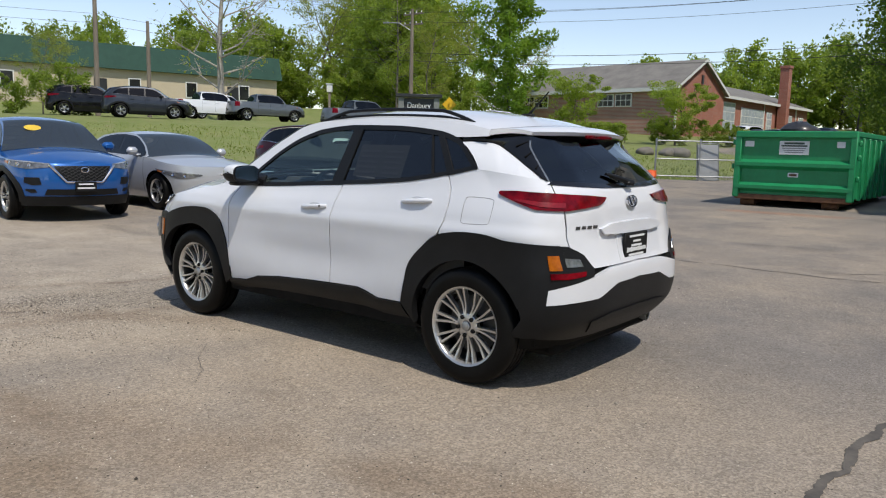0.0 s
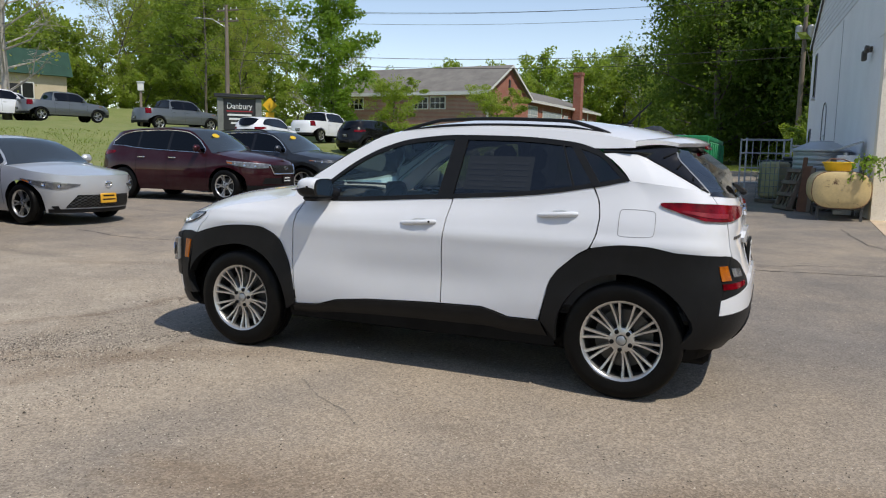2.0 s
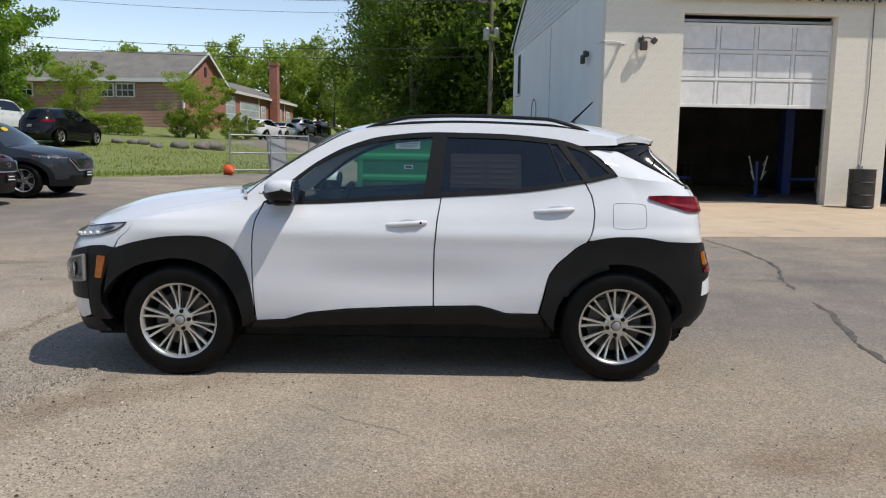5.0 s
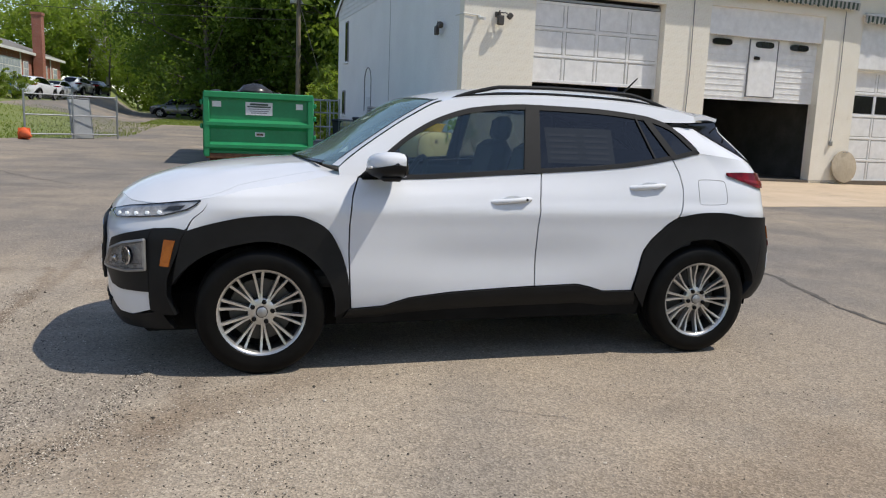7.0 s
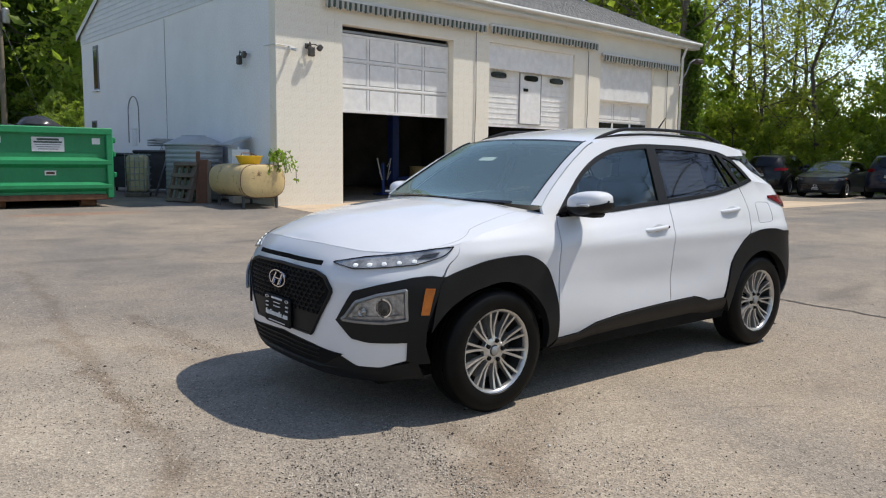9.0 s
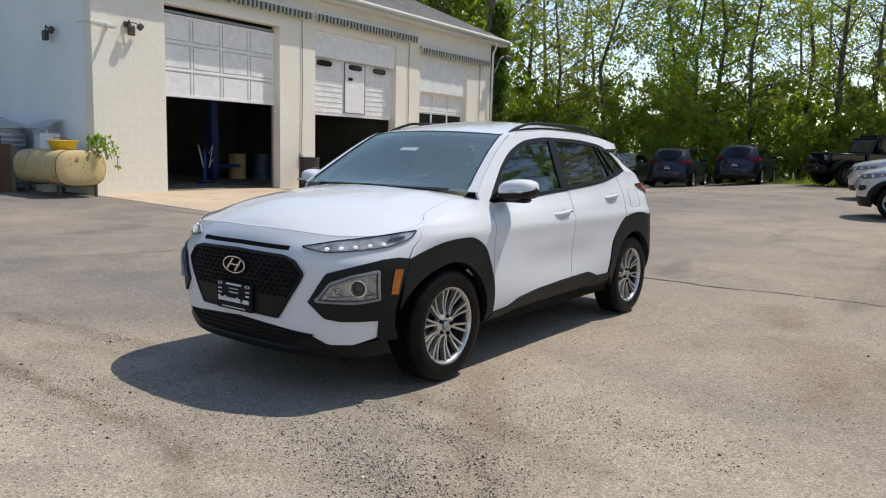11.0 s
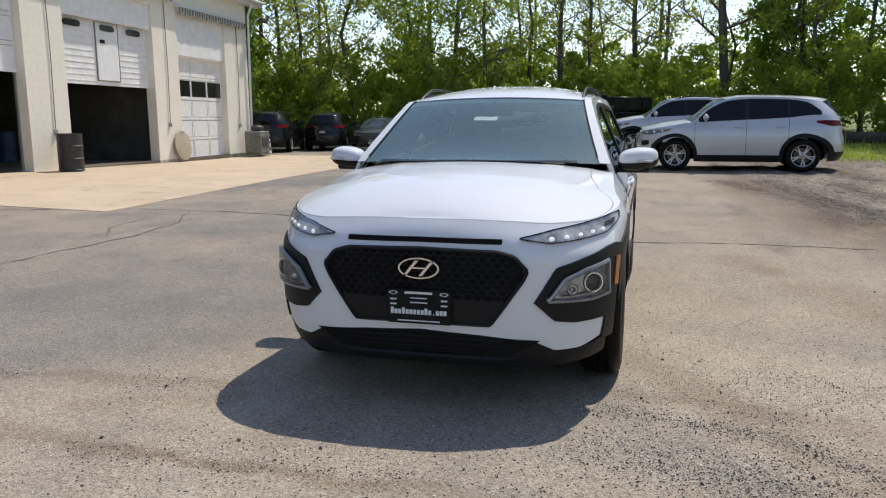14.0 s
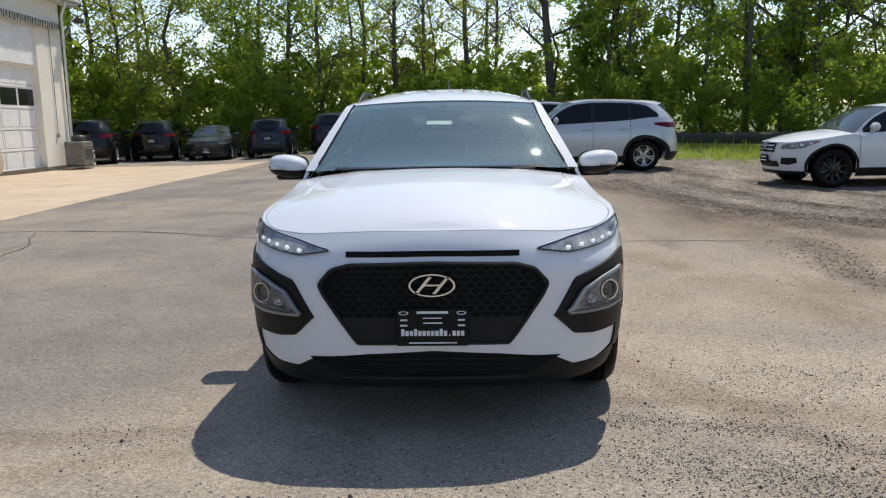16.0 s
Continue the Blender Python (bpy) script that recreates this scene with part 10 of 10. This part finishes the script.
# behind the school
for x, y, s in ((-38, 116, 0.62), (-25, 112, 0.78), (-20, 116, 0.82), (-45, 120, 0.5)):
    plant(far_tree, x, y, s)
plant(bare_t, -17.5, 116, 0.95)
# west: along the street and round the green-roofed building
for x, y, s, p in ((-57, 62, 1.0, full_b), (-52, 58, 1.05, full_b), (-53, 66, 0.95, full_b), (-44, 60, 0.72, slim_b), (-61, 56, 0.9, slim_b), (-47, 52, 0.95, slim_a), (-46.5, 57, 0.85, slim_b), (-40, 48.5, 0.72, slim_b), (-58, 70, 1.1, slim_a), (-62, 66, 1.2, full_b), (-66, 60, 1.1, slim_b), (-38, 62, 0.55, slim_b), (-34.5, 52, 0.7, bare_t)):
    plant(p, x, y, s)
for x, y, s in ((-88, 30, 0.62), (-86, 42, 0.66), (-94, 20, 0.55), (-82, 52, 0.8), (-76, 58, 0.85), (-90, 8, 0.5), (-70, 70, 1.0), (-95, -6, 0.5)):
    plant(far_tree, x, y, s)
for x, y, s in ((-82, 26, 0.50), (-80, 33, 0.55), (-74, 46, 0.60), (-72, 52, 0.65), (-90, 14, 0.42), (-66, 52, 0.7), (-80, 40, 0.6)):
    plant(far_tree, x, y, s)
plant(bare_t, -46.8, 31.6, 1.0, 20)
plant(slim_b, -51.0, 21.5, 0.42)
plant(slim_b, -47.5, 18.5, 0.40)
plant(young, -26.6, 41.2, 1.0)
for x, y, s in ((-27.8, 52.5, 0.86), (-17.9, 50.3, 0.84)):
    plant(small, x, y, s)
for x, y, s in ((-15.6, 51.0, 0.5), (-14.8, 52.2, 0.5), (-42.0, 17.6, 0.85), (-43.2, 15.0, 0.6), (-19.0, 50.0, 0.5), (-17.0, 49.0, 0.45)):
    plant(bush, x, y, s)
for x, y, s in ((31.0, -19.5, 1.3), (35.0, -16.5, 1.4), (27.5, -24.0, 1.3), (20.0, -36, 1.25), (8.5, -38.0, 1.2)):
    plant(twiggy, x, y, s)
# far tree line
for k in range(14):
    plant(far_tree, -75 + k * 9 + rng.uniform(-2, 2), 138 + rng.uniform(-5, 5), rng.uniform(0.8, 1.1))
for k in range(9):
    plant(far_tree, -112 + rng.uniform(-4, 4), 20 + k * 12, rng.uniform(0.55, 0.75))
for x, y, s in ((8, 92, 0.9), (14, 84, 1.0), (20, 74, 1.0), (2, 98, 0.8)):
    plant(far_tree, x, y, s)
# low growth that closes the view under the far crowns
for k in range(16):
    plant(bush_b if k % 3 else bush, -52 + k * 4.2 + rng.uniform(-1, 1), 118 + rng.uniform(-4, 4) - 0.5 * max(0, k - 9), rng.uniform(1.6, 2.2))
for k in range(12):
    plant(bush if k % 2 else bush_b, -66 + k * 2.6 + rng.uniform(-0.6, 0.6), 52 + 0.5 * k + rng.uniform(-1, 1), rng.uniform(1.0, 1.5))
for x, y, s in ((-3.0, 74.0, 1.6), (0.6, 70.0, 1.7), (4.6, 62.0, 1.7), (8.0, 55.0, 1.6), (11.0, 50.0, 1.5), (-1.0, 92.0, 2.0), (4.0, 80.0, 2.0)):
    plant(bush, x, y, s)
# trees across the road behind the walk, which the car's flank reflects
for k in range(9):
    plant(rng.choice((far_tree, slim_a, slim_b)), -26 + k * 6.0, -33 - rng.uniform(0, 5), rng.uniform(0.8, 1.05))


def hedge():
    g = foliage(random.Random(4), [(Vector((0.1 + k * 0.32, random.Random(k).uniform(-0.3, 0.3), z)), 0.42) for k in range(20) for z in (0.3, 0.8, 1.2)], 7000, 0.09)
    h = thing("hedge", pose(-33.0, 45.0, ground_z(-30, 46) - 0.1, 0, 0, 24), "clipped bright green hedge", "hedge")
    part("leaves", g, "leaf_pale", h, smooth=False)
    w = Geo()
    for k in range(12):
        w.tube([(0.3 + k * 0.55, 0, -0.2), (0.35 + k * 0.55, 0.1, 1.0)], [0.03, 0.01], 5)
    part("stems", w, "bark", h)
    c = copy_thing(h, pose(-27.6, 47.6, ground_z(-26, 48) - 0.1, 0, 0, 20))
    # two clipped conifers
    for x, y, s in ((-50.5, 12.4, 1.0), (-48.5, 13.8, 0.95)):
        z = ground_z(x, y)
        t = thing("clipped_conifer", pose(x, y, z), "narrow clipped dark conifer", "conifer")
        tips = [(Vector((0, 0, 0.3 + k * 0.22)), 0.75 * math.sin(math.pi * (0.12 + 0.8 * k / 12)) + 0.12) for k in range(12)]
        part("leaves", foliage(random.Random(12), tips, 3200, 0.07, 0.9), "leaf_dark", t, smooth=False)
        part("trunk", Geo().tube([(0, 0, -0.2), (0, 0, 2.4)], [0.08, 0.03], 6), "bark", t)


hedge()


def grass():
    """Blades on the bank, the verge and along the lot's edges, as one mesh."""
    nr = np.random.RandomState(9)
    pts = []
    x, y = nr.uniform(-36, -5, 90000), nr.uniform(4, 46, 90000)
    d = bank(x, y)
    keep = (d > 0.2) & (d < 17) & ((d < 3) | (nr.rand(90000) < 0.42))
    pts.append(np.stack([x[keep], y[keep]], -1))
    x, y = nr.uniform(10, 33, 60000), nr.uniform(-16, 6.5, 60000)
    s = (x - 29.5) * 0.719 - (y - 6) * 0.695
    keep = (s > 0.15 - 2.9 * nr.rand(60000) * np.clip((-4.5 - y) / 1.5, 0, 1)) & (s < 7)
    pts.append(np.stack([x[keep], y[keep]], -1))
    verge = (len(pts[0]), len(pts[0]) + len(pts[1]))
    x, y = nr.uniform(-7, 4, 9000), nr.uniform(44.3, 58, 9000)
    keep = x > -6.3
    pts.append(np.stack([x[keep], y[keep]], -1))
    p = np.concatenate(pts)
    z = land(p[:, 0], p[:, 1])
    n = len(p)
    a = nr.uniform(0, 2 * math.pi, n)
    h = nr.uniform(0.03, 0.09, n) * (1 + 1.2 * (nr.rand(n) < 0.08))
    w = nr.uniform(0.012, 0.035, n)
    tall = nr.rand(n) ** 4 * 2.4 + 0.55
    h[verge[0]:verge[1]] *= tall[verge[0]:verge[1]]
    lx, ly = np.cos(a) * w, np.sin(a) * w
    bx, by = nr.normal(0, 0.04, n), nr.normal(0, 0.04, n)
    v = np.stack([np.stack([p[:, 0] - lx, p[:, 1] - ly, z - 0.03], -1), np.stack([p[:, 0] + lx, p[:, 1] + ly, z - 0.03], -1), np.stack([p[:, 0] + bx, p[:, 1] + by, z + h], -1)], 1)
    g = Geo()
    g.v = [tuple(q) for q in v.reshape(-1, 3).tolist()]
    g.f = [(3 * i, 3 * i + 1, 3 * i + 2) for i in range(n)]
    part("blades", g, "blade", tagged(new("grass"), "mown grass blades on the bank and verge", "grass", kind="stuff"), smooth=False)


grass()


# ---------------------------------------------------------------- cracks and grit on the lot
def ribbon(name, pts, width, seed, label, material="crack"):
    """A crack: a thin ragged ribbon that follows the asphalt."""
    rng = random.Random(seed)
    p = resample(pts, max(60, int(len(pts) * 36)))
    g = Geo()
    rows = []
    for i, (x, y) in enumerate(p):
        a, b = p[max(i - 1, 0)], p[min(i + 1, len(p) - 1)]
        d = np.array((b[0] - a[0], b[1] - a[1]))
        d = d / (np.linalg.norm(d) + 1e-9)
        n = np.array((-d[1], d[0]))
        o = n * 0.05 * noise.noise(Vector((x * 2.2, y * 2.2, seed))) + n * (0.018 * noise.noise(Vector((x * 9, y * 9, seed + 3.0))) + 0.004 * rng.uniform(-1, 1))
        w = width * (0.55 + 0.75 * noise.noise(Vector((x * 5, y * 5, seed + 8.0))) + 0.25 * rng.random()) * math.sin(math.pi * min(1, (i + 1) / len(p) * 0.96 + 0.02)) ** 0.4
        c0, c1 = np.array((x, y)) + o - n * w / 2, np.array((x, y)) + o + n * w / 2
        rows.append([(c0[0], c0[1], ground_z(*c0) + 0.004), (c1[0], c1[1], ground_z(*c1) + 0.004)])
    g.sheet(np.array(rows), True)
    tagged(part(name, g, material, smooth=False), label, "crack", kind="structure")


for k, (pts, w) in enumerate((
        ([(3.25, -3.3), (3.30, -2.6), (3.34, -1.95), (3.28, -1.4), (3.19, -0.95), (3.21, -0.49), (3.28, 0.05), (3.50, 0.75), (3.66, 1.35), (3.86, 2.6), (4.25, 3.7), (4.36, 5.0), (4.24, 5.9), (4.1, 6.4)], 0.075),
        ([(4.33, 5.45), (3.2, 4.9), (2.0, 4.68), (1.17, 4.75), (0.3, 4.78), (-0.5, 5.0)], 0.03), ([(4.2, 6.55), (3.4, 8.0), (3.2, 10.5)], 0.04),
        ([(-0.48, -1.33), (-0.22, -1.56), (0.0, -1.69), (0.24, -1.86)], 0.006), ([(1.9, 5.0), (2.5, 5.4), (3.4, 5.5)], 0.02),
        ([(-8.2, 3.6), (-6.6, 3.2), (-5.4, 3.4), (-4.4, 3.0)], 0.03),
        ([(-3.4, 8.5), (-4.8, 10.0), (-6.4, 12.6)], 0.03))):
    ribbon("crack", pts, w, k, "dark ragged crack in the asphalt", "crack_faint" if k == 3 else "crack")


def pebbles():
    nr = np.random.RandomState(4)
    g = Geo()
    base = [(1, 0, 0), (0, 1, 0), (-1, 0, 0), (0, -1, 0), (0, 0, 1), (0, 0, -0.6)]
    fs = [(0, 1, 4), (1, 2, 4), (2, 3, 4), (3, 0, 4), (1, 0, 5), (2, 1, 5), (3, 2, 5), (0, 3, 5)]
    xs, ys = [nr.uniform(-8, 7, 3500), nr.uniform(-6.2, 2.5, 9000), nr.uniform(-5.5, 4.0, 3500)], [nr.uniform(-5.0, 7, 3500), nr.uniform(-4.9, 3.4, 9000), nr.uniform(-4.6, -0.9, 3500)]
    # raked bands of loose grit along old wheel tracks
    for band, width, count in (([(-3.0, 4.2), (-2.95, 2.0), (-2.9, 0.4), (-3.2, -0.8), (-3.9, -2.2)], 0.16, 1400), ([(-6.0, -0.9), (-4.4, -1.0), (-3.2, -1.15), (-1.8, -1.9), (-0.4, -2.9)], 0.22, 2200), ([(-6.2, -2.3), (-4.6, -2.0), (-3.4, -2.2), (-2.4, -3.2)], 0.25, 1800), ([(-3.4, -1.0), (-4.0, 0.5), (-5.0, 2.5)], 0.15, 900), ([(3.5, -4.4), (6.0, -3.6), (10, -3.2)], 0.4, 1600),
                               ([(-1.90, -0.70), (-1.93, -1.0), (-1.98, -1.3), (-2.08, -1.6), (-2.28, -1.8), (-2.6, -2.1)], 0.045, 2600), ([(-2.30, -0.80), (-2.42, -1.11), (-2.50, -1.43), (-2.60, -1.7)], 0.13, 3600), ([(-2.45, -1.3), (-2.75, -1.8), (-3.3, -2.3)], 0.20, 3200),
                               ([(-1.2, -1.55), (-1.3, -2.05), (-1.5, -2.6)], 0.07, 700), ([(-2.9, 0.9), (-2.75, -0.2), (-2.7, -0.9)], 0.30, 3600), ([(-2.94, 1.84), (-2.88, 0.9), (-2.8, -0.1)], 0.05, 900), ([(-2.2, 2.6), (-2.05, 1.8), (-2.15, 1.2)], 0.12, 1500), ([(-3.6, 2.2), (-3.3, 1.0), (-3.1, 0.0)], 0.30, 2600), ([(-1.2, -1.4), (-2.0, -1.5), (-2.6, -1.4)], 0.45, 5200)):
        q = resample(band, 200)[nr.randint(0, 200, count)]
        xs.append(q[:, 0] + nr.normal(0, width, count))
        ys.append(q[:, 1] + nr.normal(0, width, count))
    x, y = np.concatenate(xs), np.concatenate(ys)
    n = len(x)
    verts, faces = [], []
    for i in range(n):
        r = 0.0017 + 0.0040 * nr.rand() ** 2.4
        if nr.rand() < 0.008:
            r *= 2.2
        z = ground_z(x[i], y[i]) + r * 0.35
        a = nr.rand() * 6.3
        ca, sa = math.cos(a), math.sin(a)
        sx, sy, sz = r * nr.uniform(0.8, 1.4), r * nr.uniform(0.7, 1.1), r * nr.uniform(0.5, 0.9)
        k = len(verts)
        verts += [(x[i] + (px * sx) * ca - (py * sy) * sa, y[i] + (px * sx) * sa + (py * sy) * ca, z + pz * sz) for px, py, pz in base]
        faces += [tuple(q + k for q in f) for f in fs]
    g.v, g.f = verts, faces
    part("stones", g, "grit_stone", tagged(new("loose_grit"), "loose grit and pebbles on the asphalt", "grit", kind="stuff"), smooth=False)


# the churned gravel beside the trees: its edge against the asphalt, its ruts and its pale drifts
GRAVEL_EDGE = crv((2.6, -6.9), (3.3, -5.75), (3.95, -5.1), (4.65, -4.6), (5.2, -3.95), (6.2, -3.38), (7.2, -3.2), (10.7, -2.8), (14.0, -2.3), (18.0, -2.0))
RUTS = (((10.6, -3.15), (7.3, -3.55), 0.20), ((7.3, -3.55), (5.5, -4.15), 0.24), ((5.5, -4.15), (4.4, -5.25), 0.24), ((4.4, -5.25), (3.4, -6.6), 0.22), ((10.0, -4.3), (6.2, -5.1), 0.18), ((6.2, -5.1), (4.8, -6.4), 0.18), ((13.0, -4.6), (8.6, -5.9), 0.22), ((8.6, -5.9), (6.0, -7.4), 0.22), ((16.0, -3.6), (12.0, -4.2), 0.25))
DRIFTS = (((10.9, -5.74), (9.0, -4.9), 0.22), ((7.6, -6.1), (6.5, -5.6), 0.20), ((13.6, -6.2), (11.0, -6.0), 0.40), ((12.0, -4.4), (10.0, -4.0), 0.16), ((7.0, -4.35), (6.2, -4.5), 0.10))


def gravel_lift(x, y):
    """Height of the churned gravel over the lot; under it outside its edge."""
    d = float(GRAVEL_EDGE(x)) - y
    if not (2.6 < x < 17.0) or d < -0.3:
        return -0.05
    h = 0.016 * noise.noise(Vector((x * 0.9, y * 2.6, 3.1))) + 0.012 * noise.noise(Vector((x * 3.4, y * 6.5, 7.7))) + 0.006 * noise.noise(Vector((x * 13.0, y * 17.0, 1.9)))
    for (ax, ay), (bx, by), w in RUTS:
        L = math.hypot(bx - ax, by - ay)
        t = ((x - ax) * (bx - ax) + (y - ay) * (by - ay)) / L
        if -0.3 < t < L + 0.3:
            off = ((x - ax) * (by - ay) - (y - ay) * (bx - ax)) / L + 0.12 * noise.noise(Vector((x * 1.3, y * 1.3, 5.0)))
            ends = min(1.0, (t + 0.3) / 0.3, (L + 0.3 - t) / 0.3)
            h += ends * (0.022 * math.exp(-((abs(off) - w) / 0.10) ** 2) - 0.014 * math.exp(-(off / (w * 0.6)) ** 2))
    rim = d + 0.16 * noise.noise(Vector((x * 2.3, y * 2.3, 9.0)))
    west = x - 2.7 + 0.9 * noise.noise(Vector((x * 1.1, y * 0.8, 4.0)))
    rim = min(rim, west * 0.6)
    fade = min(1.0, max(0.0, rim / 0.45), (17.0 - x) / 1.0)
    return (0.016 + max(h, -0.010)) * fade - 0.012 * (1 - fade) - (0.05 if rim < -0.05 else 0.0)


def gravel_material():
    m = bpy.data.materials.new("churned_gravel")
    nt, ns, lk, b = nodes_of(m)
    tiny, mid = noise_fac(nt, 48, 4, 0.8), noise_fac(nt, 2.2, 9, 0.78, stretch=(0.5, 1.7, 1))
    c = mix(nt, ramp(nt, mid, 0.36, 0.62), (0.105, 0.083, 0.066), (0.255, 0.218, 0.182))
    c = mix(nt, ramp(nt, noise_fac(nt, 7.0, 8, 0.8, stretch=(0.5, 1.8, 1)), 0.50, 0.66), c, (0.30, 0.265, 0.225))
    tc = ns.new("ShaderNodeTexCoord")
    for places, shade, k in ((RUTS, (0.070, 0.053, 0.040), 0.85), (DRIFTS, (0.40, 0.355, 0.27), 0.75)):
        for a, e, w in places:
            f, g = ns.new("ShaderNodeMath"), ns.new("ShaderNodeMath")
            f.operation = g.operation = "MULTIPLY"
            lk.new(streak(nt, tc.outputs["Object"], a, e, w * 2.0), f.inputs[0])
            lk.new(ramp(nt, noise_fac(nt, 3.6, 10, 0.85, stretch=(0.5, 1.8, 1)), 0.40, 0.56), f.inputs[1])
            lk.new(f.outputs[0], g.inputs[0])
            g.inputs[1].default_value = k
            c = mix(nt, g.outputs[0], c, shade)
    vor = ns.new("ShaderNodeTexVoronoi")
    vor.inputs["Scale"].default_value = 42
    lk.new(tc.outputs["Object"], vor.inputs["Vector"])
    c = mix(nt, ramp(nt, vor.outputs["Color"], 0.15, 0.9), mix(nt, 1.0, c, (0.62, 0.61, 0.60), "MULTIPLY"), mix(nt, 1.0, c, (1.40, 1.40, 1.40), "MULTIPLY"))
    c = mix(nt, ramp(nt, tiny, 0.64, 0.72), c, (0.42, 0.38, 0.32))
    lk.new(c, b.inputs["Base Color"])
    b.inputs["Roughness"].default_value = 0.95
    b.inputs["Specular IOR Level"].default_value = 0.2
    bump(nt, b, vor.outputs["Distance"], 0.8, 0.02)
    return m


def gravel_patch():
    """One sheet with ruts and ridges that rises out of the asphalt along a ragged edge."""
    rows = []
    for i in range(290):
        x = 2.6 + 14.4 * (i / 289) ** 1.3
        y0 = float(GRAVEL_EDGE(x)) + 0.28
        y1 = max(-12.0, 6.0 + (x - 29.5) * 1.0345 - 0.3) if x > 8 else -12.0
        y1 = min(y1, y0 - 0.5)
        rows.append([(x, y, ground_z(x, y) + gravel_lift(x, y)) for y in y0 + (y1 - y0) * np.linspace(0, 1, 130) ** 1.25])
    tagged(part("gravel", Geo().sheet(np.array(rows), False), "churned", smooth=True), "churned brown gravel with ruts beside the asphalt", "gravel", kind="structure")


M["churned"] = gravel_material()
gravel_patch()


def mud_clods():
    """Lumps of dried mud and gravel along the ruts by the trees, as one mesh."""
    nr = np.random.RandomState(15)
    bm_v, bm_f = [], []
    base = [(1, 0, 0), (0, 1, 0), (-1, 0, 0), (0, -1, 0), (0, 0, 1), (0, 0, -0.6)]
    fs = [(0, 1, 4), (1, 2, 4), (2, 3, 4), (3, 0, 4), (1, 0, 5), (2, 1, 5), (3, 2, 5), (0, 3, 5)]
    for (ax, ay), (bx, by), w, k in MUD + tuple((a, b, w * 0.8, 1) for a, b, w in RUTS):
        n = int(2600 * w + 700)
        t = nr.rand(n)
        for x, y in zip(ax + (bx - ax) * t + nr.normal(0, w * 0.6, n), ay + (by - ay) * t + nr.normal(0, w * 0.6, n)):
            r = 0.003 + 0.012 * nr.rand() ** 3
            a = nr.rand() * 6.3
            ca, sa, q = math.cos(a), math.sin(a), nr.uniform(0.6, 1.3, 3) * r
            z = ground_z(x, y) + max(0.0, gravel_lift(x, y)) + q[2] * 0.2
            i = len(bm_v)
            bm_v += [(x + px * q[0] * ca - py * q[1] * sa, y + px * q[0] * sa + py * q[1] * ca, z + pz * q[2] * 0.6) for px, py, pz in base]
            bm_f += [tuple(v + i for v in f) for f in fs]
    g = Geo()
    g.v, g.f = bm_v, bm_f
    part("clods", g, "clod", tagged(new("mud_clods"), "lumps of dried mud and gravel along the ruts", "mud", kind="stuff"), smooth=False)


def clod_material():
    m = bpy.data.materials.new("dried_mud")
    nt, ns, lk, b = nodes_of(m)
    geo = ns.new("ShaderNodeNewGeometry")
    lk.new(mix(nt, ramp(nt, geo.outputs["Random Per Island"], 0.35, 1.0), (0.10, 0.074, 0.054), (0.42, 0.35, 0.27)), b.inputs["Base Color"])
    b.inputs["Roughness"].default_value = 0.95
    return m


M["clod"] = clod_material()
mud_clods()


def grit_material():
    m = bpy.data.materials.new("grit_stone")
    nt, ns, lk, b = nodes_of(m)
    geo = ns.new("ShaderNodeNewGeometry")
    lk.new(mix(nt, ramp(nt, geo.outputs["Random Per Island"], 0.28, 0.90), (0.050, 0.042, 0.034), (0.62, 0.55, 0.46)), b.inputs["Base Color"])
    b.inputs["Roughness"].default_value = 0.9
    return m


M["grit_stone"] = grit_material()
pebbles()
